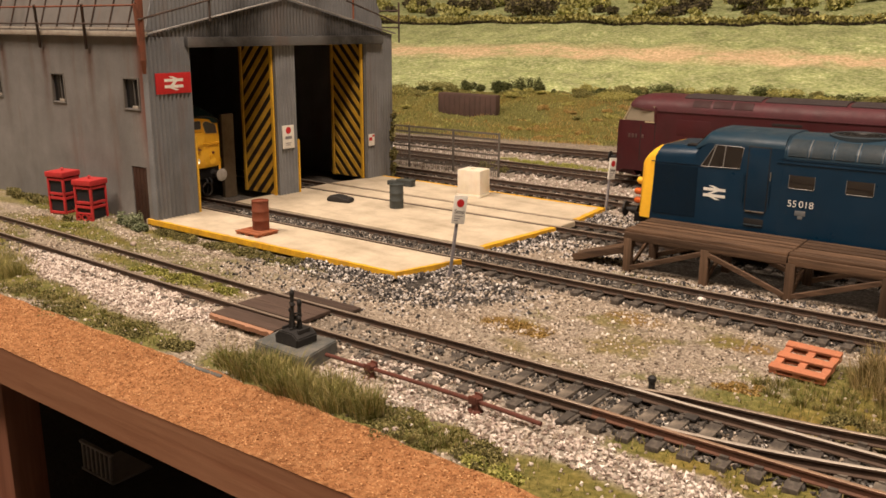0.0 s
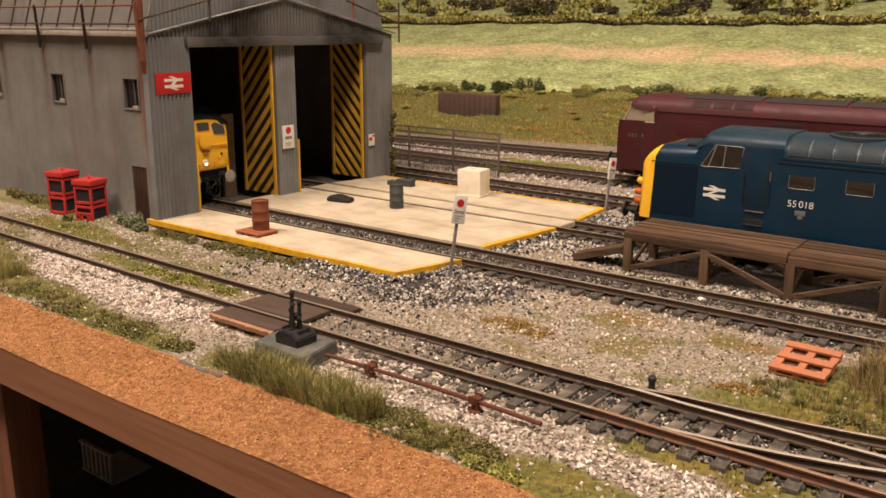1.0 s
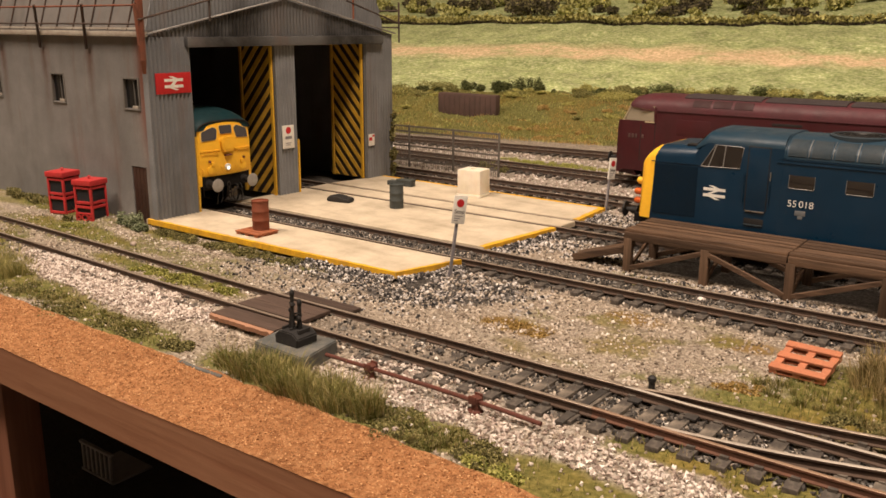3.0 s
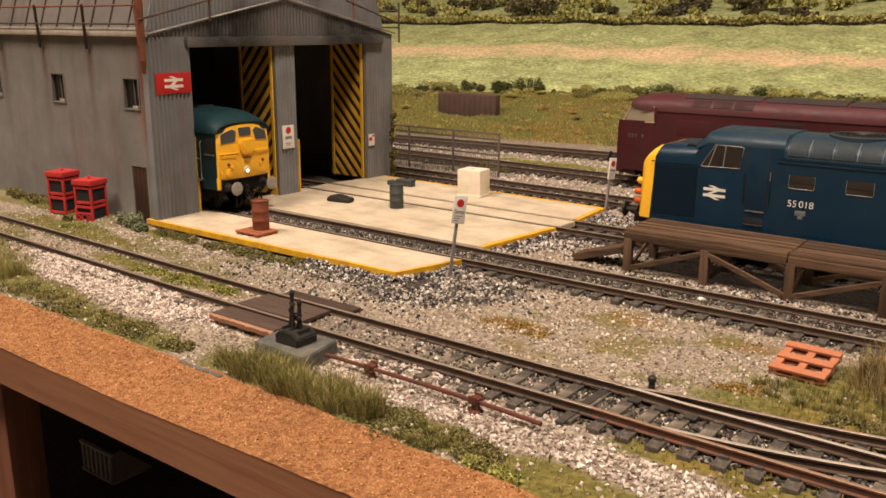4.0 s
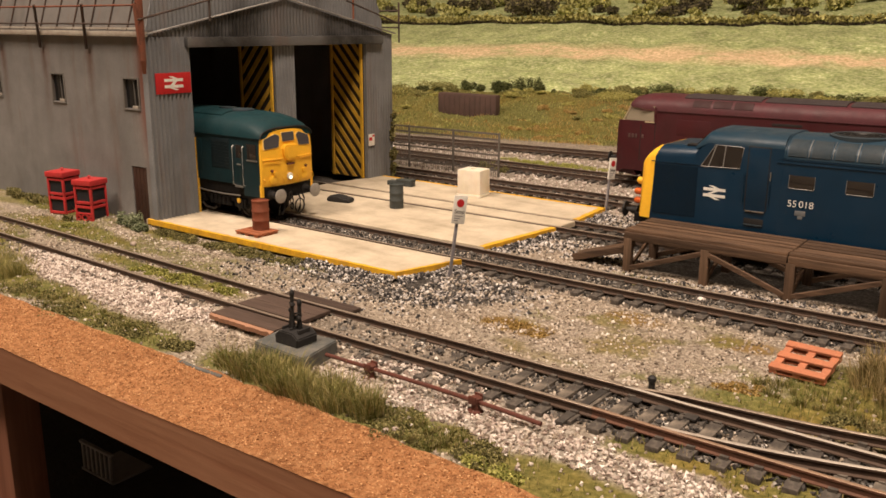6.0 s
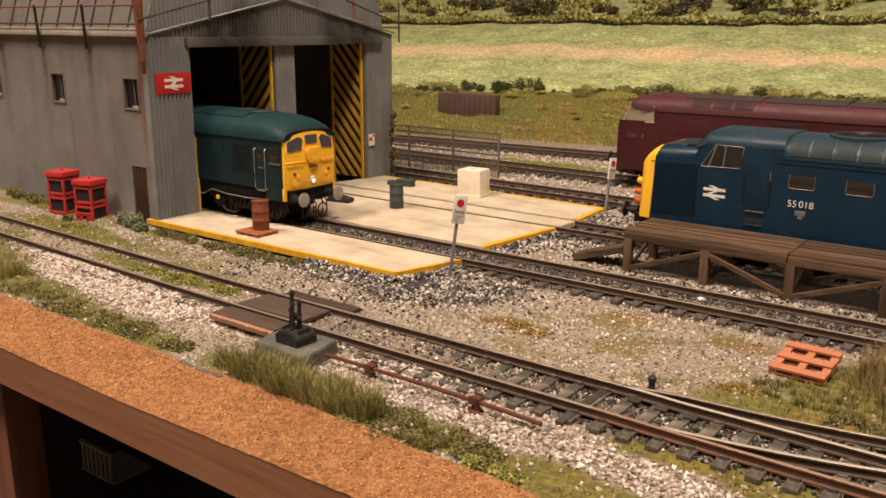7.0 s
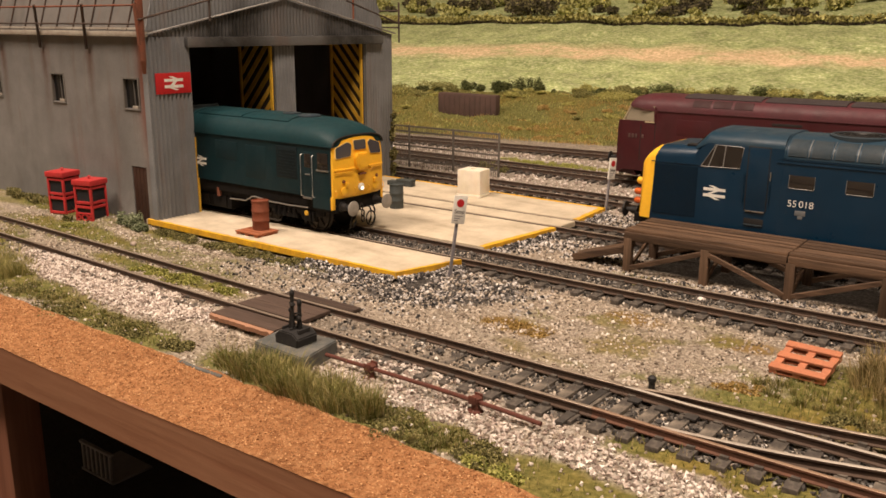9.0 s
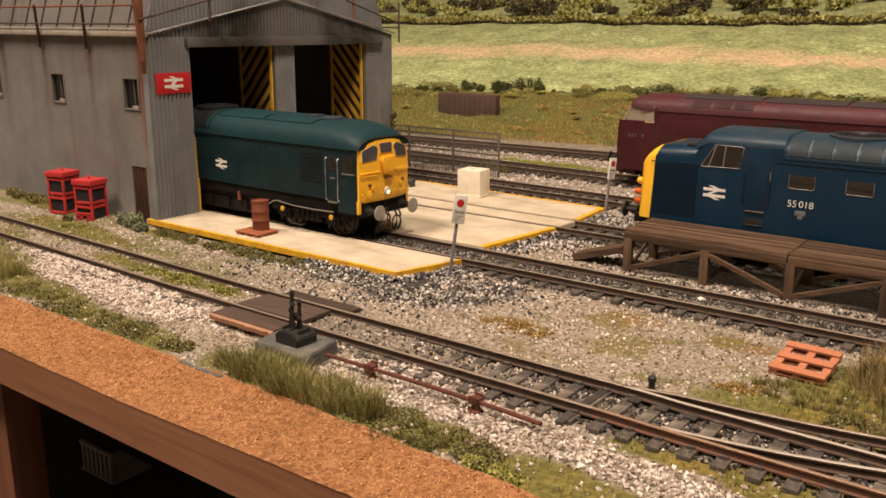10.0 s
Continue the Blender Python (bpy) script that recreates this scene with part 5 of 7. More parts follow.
        part("roof_grille", bm, GRILLE, roof)
        bm = B(); pipe(bm, [(x1 + 0.8, p[0] - 0.2, p[1] + 0.2) for p in lowroof], 0.28 if k % 2 == 0 else 0.16, 6); part("roof_rib", bm, RIB, roof)
    bm = B(); pipe(bm, [(60.5, p[0] - 0.1, p[1] + 0.1) for p in prof], 0.35, 6); part("roof_seam", bm, BLUEROOF, roof)
    bm = B(); lathe(bm, [(11.5, 49.6), (11.5, 52.3), (10.9, 52.7), (10.2, 52.7), (10.0, 52.3), (1.0, 52.3)], 34, (83.5, 0, 0)); fan = part("roof_fan", bm, GRILLE, roof)
    for rad in (8.6, 6.4, 4.2, 2.0):
        bm = B(); pipe(bm, [(83.5 + rad * math.cos(q * math.tau / 28), rad * math.sin(q * math.tau / 28), 52.5) for q in range(29)], 0.22, 5); part("guard_ring", bm, BLACK, fan)
    for q in range(6):
        a = q * math.pi / 6
        bm = B(); beam(bm, (83.5 + 10 * math.cos(a), 10 * math.sin(a), 52.45), (83.5 - 10 * math.cos(a), -10 * math.sin(a), 52.45), 0.25, 0.25); part("guard_bar", bm, BLACK, fan)
    # nose gear
    bm = B(); box(bm, -1.4, 6.0, -15.6, 15.6, 9.8, 13.6, 0.4); P("buffer_beam", bm, UNDER)
    for y_ in (-11.3, 11.3):
        buffer(t, -1.2, y_, -1, BLACK)
    hoses(t, -1.2, -1, seed=3)
    for y_, z in ((-13.0, 27.6), (11.5, 27.5)):
        bm = B(); lathe(bm, [(1.6, -1.0), (1.6, 1.4), (1.0, 2.2)], 14, (0.6, y_, z), Matrix.Rotation(radians(-90), 4, "Y")); part("marker_lamp", bm, NOSE, nose)
    for y_, z in ((-13.0, 22.8), (-12.6, 18.8), (10, 19)):
        bm = B(); lathe(bm, [(1.5, -1.0), (1.5, 2.0), (1.0, 3.0)], 14, (0.4, y_, z), Matrix.Rotation(radians(-90), 4, "Y")); part("tail_lamp", bm, ORANGE, nose, "orange lamp")
    for y_ in (-7, 7):
        bm = B(); box(bm, -0.6, 0.6, y_ - 3, y_ + 3, 15.0, 19.5, 0.5); part("connector_box", bm, NOSE, nose)
    bm = B(); box(bm, 8, L - 8, -14, 14, 9.5, 12.8, 0.4); P("underframe", bm, UNDER)
    bm = B(); box(bm, 104, 172, -14.5, 14.5, 3.2, 9.6, 0.8); P("fuel_tank", bm, UNDER)
    for c in (46, L - 46):
        bogie(t, (c - 27, c, c + 27))
        for k in (-27, 0, 27):
            w = new("wheelset", LOCO_WHEELS[0][0].data)
            w.parent = t
            w.matrix_basis = place(c + k, 0, 7.4)
    return t


big_blue()


def maroon_loco():
    t = thing("locomotive", place(-27.0, 258.4), "maroon diesel locomotive with cream-framed windscreen, unlit", "locomotive", "diesel locomotives")
    HW, L = 16.8, 272.0
    P = lambda n, bm, m, lab="", sm=40: part(n, bm, m, t, lab, sm)
    sec = lambda x, hw, zt, zb: [(x, -hw, zb), (x, -hw - 0.0, zt - 6), (x + 0.3, -hw + 0.2, zt), (x + 0.3, hw - 0.2, zt), (x, hw, zt - 6), (x, hw, zb)]
    bm = B(); loft(bm, [sec(0.0, 14.8, 37.4, 6), sec(1.5, 16.0, 37.6, 6), sec(5, HW, 37.8, 8), sec(24.0, HW, 38, 8), sec(24.2, HW, 44.6, 12), sec(L, HW, 44.6, 12)])
    body = P("body", bm, MAROON)
    bm = B()
    loft(bm, [arch(8.0, 15.6, 46.6, 49.6, 0.6), arch(9.5, 16.4, 46.0, 51.8, 0.6), arch(14, HW, 45.4, 53, 0.6), arch(24, HW, 44.6, 53.6, 0.6), arch(L, HW, 44.6, 53.6, 0.6)])
    roof = P("roof", bm, MAROONROOF, "grimy maroon roof with its sheen put into the colour", 50)
    bm = B(); loft(bm, [[(3.6, -14.6, 37.4), (8.8, -15.2, 47.0), (8.8, 15.2, 47.0), (3.6, 14.6, 37.4)], [(24.5, -16.95, 37.4), (24.5, -16.8, 46.8), (24.5, 16.8, 46.8), (24.5, 16.95, 37.4)]])
    cabm = P("windscreen", bm, Nodes("bright_cab_glass", 0.15, 0, 0.6).colour((0.30, 0.26, 0.19)).mat, "pale windscreen glass", 20)
    for y in (-14.7, -0.2, 14.7):
        bm = B(); beam(bm, (3.4, y, 37.2), (8.6, y * 1.03, 47.4), 0.9, 0.8); part("pillar", bm, CREAM, cabm)
    for y in (-15.6, 15.6):
        bm = B(); beam(bm, (24.6, y * 1.06, 37.2), (24.6, y * 1.05, 46.6), 1.3, 1.4); part("pillar", bm, MAROON, cabm)
        bm = B(); beam(bm, (3.6, y * 0.96, 37.4), (24.5, y * 1.085, 37.4), 0.6, 0.7); part("sill", bm, CREAM, cabm)
    bm = B()
    for k in range(5):
        if k != 3:
            box(bm, 8 + k * 2.1, 9.4 + k * 2.1, -HW - 0.25, -HW + 0.2, 27.6, 30.0, 0.1)
    part("number_plate", bm, worn("tarnished_plate", (0.085, 0.05, 0.045), (0.05, 0.025, 0.025), 0.5, 0.6), body, "worn metal plate with unreadable marks")
    bm = B(); box(bm, 15.6, 16.0, -HW - 0.1, -HW + 0.2, 14, 36); box(bm, 24.6, 25.0, -HW - 0.1, -HW + 0.2, 14, 40); part("door_seam", bm, BLACK, body)
    for x in (46.5, 58.5, 70.5):
        bm = B(); 
        pr = [(yy, z) for _, yy, z in arch(0, HW, 44.6, 53.6, 0.6, 30) if -16.4 < yy < -13.2]
        rows = [[bm.verts.new((xx, p[0] - 0.2, p[1] + 0.15)) for p in pr] for xx in (x, x + 10.4)]
        for i in range(len(pr) - 1):
            bm.faces.new((rows[0][i], rows[0][i + 1], rows[1][i + 1], rows[1][i]))
        r = bmesh.ops.extrude_face_region(bm, geom=bm.faces[:])
        bmesh.ops.translate(bm, vec=(0, 0.5, -0.3), verts=[g for g in r["geom"] if isinstance(g, bmesh.types.BMVert)])
        bmesh.ops.recalc_face_normals(bm, faces=bm.faces[:])
        part("roof_grille", bm, worn("maroon_grille", (0.04, 0.011, 0.012), (0.025, 0.012, 0.012), 0.5, 0.7), roof)
    # sooty panels along the crown of the roof
    for x0, x1 in ((40, 84), (86, 128), (130, 172), (174, 216), (218, 262)):
        bm = B()
        pr = [(yy, z) for _, yy, z in arch(0, HW, 44.6, 53.6, 0.6, 30) if -12.5 < yy < 12.5]
        cols = [[bm.verts.new((xx, p[0], p[1] + 0.12)) for p in pr] for xx in (x0, x1)]
        for i in range(len(pr) - 1):
            bm.faces.new((cols[0][i], cols[0][i + 1], cols[1][i + 1], cols[1][i]))
        r = bmesh.ops.extrude_face_region(bm, geom=bm.faces[:])
        bmesh.ops.translate(bm, vec=(0, 0, 0.45), verts=[g for g in r["geom"] if isinstance(g, bmesh.types.BMVert)])
        bmesh.ops.recalc_face_normals(bm, faces=bm.faces[:])
        part("roof_panel", bm, SOOTROOF, roof, "sooty dark roof panel")
    bm = B(); beam(bm, (15, -HW - 0.1, 44.4), (L, -HW - 0.1, 44.4), 0.5, 0.6); part("cantrail", bm, MAROONROOF, body)
    bm = B(); box(bm, 92, 108, -HW - 0.1, -HW + 0.2, 40.2, 41.6, 0.1); part("vent", bm, BLACK, body)
    bm = B(); box(bm, 38, 58, -HW - 0.12, -HW + 0.2, 31, 40, 0.2); part("side_grille", bm, MAROON, body)
    for y_ in (-11.3, 11.3):
        buffer(t, 0.4, y_, -1, BLACK)
    hoses(t, 0.6, -1, seed=5)
    bm = B(); loft(bm, [[(0.4, -13, 5.6), (0.4, -13, 12), (0.4, 13, 12), (0.4, 13, 5.6)], [(14, -15.6, 4.6), (10, -15.6, 12), (10, 15.6, 12), (14, 15.6, 4.6)]]); P("valance", bm, MAROON)
    bm = B(); box(bm, 14, L - 10, -13.5, 13.5, 8, 12.2, 0.3); P("underframe", bm, UNDER)
    for c in (46, L - 46):
        bogie(t, (c - 24, c, c + 24))
        for k in (-24, 0, 24):
            w = new("wheelset", LOCO_WHEELS[0][0].data)
            w.parent = t
            w.matrix_basis = place(c + k, 0, 7.4)


maroon_loco()

# ---------------------------------------------------------------- loading platform
DECK = wood_material("weathered_brown_timber", (0.022, 0.012, 0.007), (0.225, 0.135, 0.082), 1.5, 0, 0.7, 0.3)
DECK_UP = wood_material("weathered_brown_post", (0.03, 0.018, 0.011), (0.18, 0.11, 0.068), 1.6, 2, 0.7, 0.3)


def platform():
    t = thing("loading_platform", place(61.5, 70.0), "weathered timber loading platform on braced posts", "platform")
    rnd = random.Random(6)
    top = 13.6
    edges = (0.0, 64.3, 128.6, 193.0, 258.0)
    for a, b in zip(edges, edges[1:]):
        k = 6
        w = 27.0 / k
        for i in range(k):
            bm = B()
            dz = rnd.uniform(-0.4, 0.2)
            box(bm, a + 0.25 + rnd.uniform(-.1, .1), b - 0.25 + rnd.uniform(-.1, .1), i * w + 0.6, (i + 1) * w - 0.6, top - 1.5 + dz, top + dz, 0.2)
            part("plank", bm, DECK, t, smooth=25)
        bm = B(); box(bm, a + 0.2, b - 0.2, -0.5, 1.2, top - 4.4, top - 1.2, 0.25); part("edge_beam", bm, DECK, t)
        bm = B(); box(bm, a + 0.2, b - 0.2, 25.6, 27.2, top - 4.4, top - 1.2, 0.25); part("edge_beam", bm, DECK, t)
    xs = [2.2 + 31.75 * k for k in range(9)]
    for x in xs:
        for y in (0.2, 25.4):
            bm = B(); box(bm, x - 1.65, x + 1.65, y - 0.9, y + 1.9, -5.0, top - 3.6, 0.25); part("post", bm, DECK_UP, t)
        bm = B(); beam(bm, (x, 1, top - 5.2), (x, 26, top - 5.2), 1.8, 2.0, 0.2); part("cross_beam", bm, DECK, t)
        bm = B(); beam(bm, (x, 3, -2.5), (x, 25, 7.2), 1.2, 1.6, 0.2); part("cross_brace", bm, DECK, t)
    for k in range(8):
        a, b = xs[k], xs[k + 1]
        za, zb = ((-2.2, 8.2) if k % 2 == 0 else (8.2, -2.2))
        for y in (-0.2, 26.0):
            bm = B(); beam(bm, (a + 1.4, y, za), (b - 1.4, y, zb), 1.3, 2.0, 0.2); part("brace", bm, DECK, t)
    # a short ramp board against the end
    bm = B(); beam(bm, (-23.5, 6.0, -2.0), (0.2, 7.0, 5.2), 11.0, 1.6, 0.3); part("ramp_board", bm, DECK, t)
    bm = B(); beam(bm, (-23.0, 1.2, -2.3), (0.0, 2.0, 4.6), 1.6, 3.0, 0.3); part("ramp_beam", bm, DECK, t)


platform()

# ---------------------------------------------------------------- small things of the yard
DRUM_RUST = worn("rusty_drum_paint", (0.21, 0.055, 0.025), (0.11, 0.05, 0.03), 0.6, 0.7, grain=0.9, cloud=5)
DRUM_GREY = worn("dark_grey_green_drum", (0.060, 0.070, 0.068), (0.035, 0.035, 0.034), 0.5, 0.6, grain=0.9, cloud=5)
BRICKRED = worn("brick_red_plastic", (0.36, 0.115, 0.05), (0.22, 0.09, 0.05), 0.5, 0.6, grain=0.9, cloud=4)
IVORY = Nodes("ivory_translucent_plastic", 0.45, 0, 0.4)
IVORY.colour(IVORY.ramp(IVORY.noise(5, 3), [(0.3, (0.74, 0.66, 0.53)), (0.7, (0.84, 0.77, 0.65))]))
IVORY.b.inputs["Subsurface Weight"].default_value = 0.35
IVORY.b.inputs["Subsurface Radius"].default_value = (0.004, 0.003, 0.002)
IVORY = IVORY.mat
LAMPBLACK = worn("matt_black_plastic", (0.018, 0.017, 0.017), (0.04, 0.036, 0.032), 0.5, 0.65)
REDPL = worn("bright_red_plastic", (0.50, 0.035, 0.035), (0.30, 0.03, 0.03), 0.5, 0.5, grain=0.9, cloud=4)
MESHBLACK = worn("black_wire_panel", (0.012, 0.013, 0.016), (0.03, 0.03, 0.035), 0.5, 0.6)
CEMENT = worn("grey_cement", (0.085, 0.088, 0.084), (0.20, 0.185, 0.155), 0.65, 0.8, grain=0.9, cloud=6, relief=0.15)
RODRED = worn("rust_red_rodding", (0.115, 0.034, 0.022), (0.06, 0.028, 0.019), 0.6, 0.6, grain=0.8, cloud=4)
PALLET = worn("orange_pallet_plastic", (0.47, 0.175, 0.09), (0.34, 0.14, 0.08), 0.5, 0.6, grain=0.9, cloud=5)
GREYPOST = worn("grey_painted_post", (0.24, 0.23, 0.25), (0.13, 0.12, 0.12), 0.5, 0.5, grain=0.9)
OLDBOARD = wood_material("old_crossing_board", (0.045, 0.03, 0.024), (0.13, 0.088, 0.068), 1.6, 0, 0.8, 0.3)


def drum(x, y, mat, label, r=3.75, h=13.6, z=0.0):
    d = thing("oil_drum", place(x, y, z), label, "oil drum", "oil drums")
    prof = [(r * 0.96, 0), (r, 0.15), (r, 0.5)]
    for k in (0.32, 0.64):
        prof += [(r, h * k - 0.5), (r * 1.06, h * k - 0.15), (r * 1.06, h * k + 0.15), (r, h * k + 0.5)]
    prof += [(r, h - 0.5), (r * 1.05, h - 0.3), (r * 1.05, h), (r * 0.95, h), (r * 0.93, h - 0.5), (0.5, h - 0.45)]
    bm = B(); lathe(bm, prof, 28); part("body", bm, mat, d)
    bm = B(); lathe(bm, [(0.8, h - 0.5), (0.8, h - 0.1), (0.3, h)], 10, (r * 0.5, 0.6, 0)); part("bung", bm, mat, d)
    return d


drum(-91.6, 13.6, DRUM_RUST, "rusty red oil drum on a brick-red pallet", 3.8, 13.4, 1.7)
drum(-79.0, 95.0, DRUM_GREY, "dark grey-green oil drum on the concrete", 3.6, 12.6, 0.02)


def flat_pallet(name, x, y, z, turn, mat, label, category, w=16.0, d=15.0, tilt=0.0, slats=3):
    t = thing(name, pose(x * MM, y * MM, z * MM, tilt, 0, turn), label, category)
    for i in range(slats):
        y0 = -d / 2 + i * (d - 2.9) / (slats - 1)
        bm = B(); box(bm, -w / 2, w / 2, y0, y0 + 2.9, 1.1, 2.0, 0.15); part("slat", bm, mat, t)
        bm = B(); box(bm, -w / 2, w / 2, y0 + 0.3, y0 + 2.6, -0.4, 0.1, 0.1); part("under_slat", bm, mat, t)
    for k in (-1, 0, 1):
        bm = B(); box(bm, k * (w / 2 - 1.2) - 1.1, k * (w / 2 - 1.2) + 1.1, -d / 2 + 0.3, d / 2 - 0.3, 0.05, 1.3, 0.12); part("bearer", bm, mat, t)
    return t


flat_pallet("pallet", 151.5, 3.0, -1.6, -3, PALLET, "bright orange pallet lying tilted in the grass", "pallet", 15.5, 16.5, 11)
t = thing("pallet", place(-91.5, 11.0, 0.45), "brick-red pallet under the oil drum", "pallet")
for i in range(4):
    bm = B(); box(bm, -7.6, 7.6, -6.4 + i * 3.3, -3.6 + i * 3.3, 0.55, 1.22, 0.15); part("slat", bm, BRICKRED, t)
for k in (-1, 0, 1):
    bm = B(); box(bm, k * 6 - 1, k * 6 + 1, -6.2, 6.2, -0.42, 0.6, 0.1); part("bearer", bm, BRICKRED, t)


def white_cube():
    t = thing("tank", place(-67.5, 148.5, 0.02, 8), "ivory plastic bulk container on the concrete", "container")
    bm = B(); box(bm, -7.2, 7.2, -6.2, 6.2, 1.2, 15.0, 0.9); part("body", bm, IVORY, t)
    bm = B(); box(bm, -7.6, 7.6, -6.6, 6.6, 0.0, 1.3, 0.2); part("base", bm, IVORY, t)
    for k in range(5):
        bm = B(); box(bm, -5.9 + k * 2.7, -5.3 + k * 2.7, -6.28, -6.1, 2.0, 14.0, 0.05); part("rib", bm, IVORY, t)
    bm = B(); lathe(bm, [(1.7, 14.8), (1.7, 15.5), (1.3, 15.8)], 16); part("cap", bm, IVORY, t)


white_cube()


def black_lump():
    t = thing("tarpaulin", place(-113.5, 89.0, 0.0, 12), "folded black sheet lying on the concrete", "sheet")
    bm = B()
    slab(bm, [(-7.2, 0), (7.2, 0), (7.3, 1.7), (6.2, 2.5), (2.6, 2.7), (1.4, 3.5), (-3.0, 3.7), (-5.6, 3.0), (-7.2, 1.3)], -3.2, 3.2, "y")
    bmesh.ops.bevel(bm, geom=bm.edges[:], offset=0.7, segments=3, affect="EDGES", clamp_overlap=True)
    for v in bm.verts:
        if v.co.z > 0.4:
            v.co.z += 0.3 * noise.noise((v.co.x / 2, v.co.y / 2, 1))
    part("folds", bm, LAMPBLACK, t)
    t = thing("toolbox", place(-119.0, 147.0, 0.02, 6), "dark grey low metal toolbox on the concrete", "toolbox")
    bm = B(); box(bm, -8.5, 8.5, -2.4, 2.4, 0.0, 2.6, 0.3); part("body", bm, DRUM_GREY, t)
    bm = B(); box(bm, -2.0, 8.7, -2.6, 2.6, 2.65, 4.0, 0.3); part("lid", bm, DRUM_GREY, t)


black_lump()


def cage(x, y, turn, label, drop=0.0, braced=False):
    """Two stacked red stillages with dark mesh panels and a red lid."""
    t = thing("cage_stack", place(x, y, -3.0 + drop, turn), label, "storage cage", "red storage cages")
    w = 4.9
    for tier in range(2):
        z0 = tier * 9.6
        c = new("cage")
        c.parent = t
        c.location = (0, 0, z0 * MM)
        for sx in (-1, 1):
            for sy in (-1, 1):
                bm = B(); box(bm, sx * w - 0.55, sx * w + 0.55, sy * w - 0.55, sy * w + 0.55, 0, 9.6, 0.15); part("post", bm, REDPL, c)
        for z in (1.2, 8.6):
            for s in (-1, 1):
                bm = B(); box(bm, -w + 0.7, w - 0.7, s * w - 0.6, s * w + 0.6, z - 0.7, z + 0.6, 0.15); part("rail", bm, REDPL, c)
                bm = B(); box(bm, s * w - 0.6, s * w + 0.6, -w + 0.7, w - 0.7, z - 0.7, z + 0.6, 0.15); part("rail", bm, REDPL, c)
        for s in (-1, 1):
            bm = B(); box(bm, -w + 0.6, w - 0.6, s * (w - 0.25) - 0.12, s * (w - 0.25) + 0.12, 1.8, 8.0); part("mesh_panel", bm, MESHBLACK, c)
            bm = B(); box(bm, s * (w - 0.25) - 0.12, s * (w - 0.25) + 0.12, -w + 0.6, w - 0.6, 1.8, 8.0); part("mesh_panel", bm, MESHBLACK, c)
    if braced:
        for x0, x1 in ((-w, 0.2), (0.2, w)):
            bm = B(); beam(bm, (x0 + 0.5, -w - 0.35, 1.6), (x1 - 0.2, -w - 0.35, 5.0), 0.4, 0.8); part("brace", bm, REDPL, t)
            bm = B(); beam(bm, (x0 + 0.5, -w - 0.35, 5.0), (x1 - 0.2, -w - 0.35, 1.6), 0.4, 0.8); part("brace", bm, REDPL, t)
        bm = B(); box(bm, -w + 0.7, w - 0.7, -w - 0.6, -w + 0.4, 4.8, 5.7, 0.1); part("mid_rail", bm, REDPL, t)
    bm = B(); box(bm, -w - 1.1, w + 1.1, -w - 1.1, w + 1.1, 19.3, 22.0, 0.35); part("lid", bm, REDPL, t)
    bm = B(); lathe(bm, [(0.7, 22.0), (0.5, 22.6), (0.9, 23.0), (0.4, 23.6)], 10); part("lid_knob", bm, REDPL, t)
    return t


cage(-212.5, -11.6, 14, "stacked red storage cages with black mesh, by the wall", 0.6)
cage(-187.9, -11.8, 15, "stacked red storage cages with black mesh and a braced lower bay", -1.0, True)


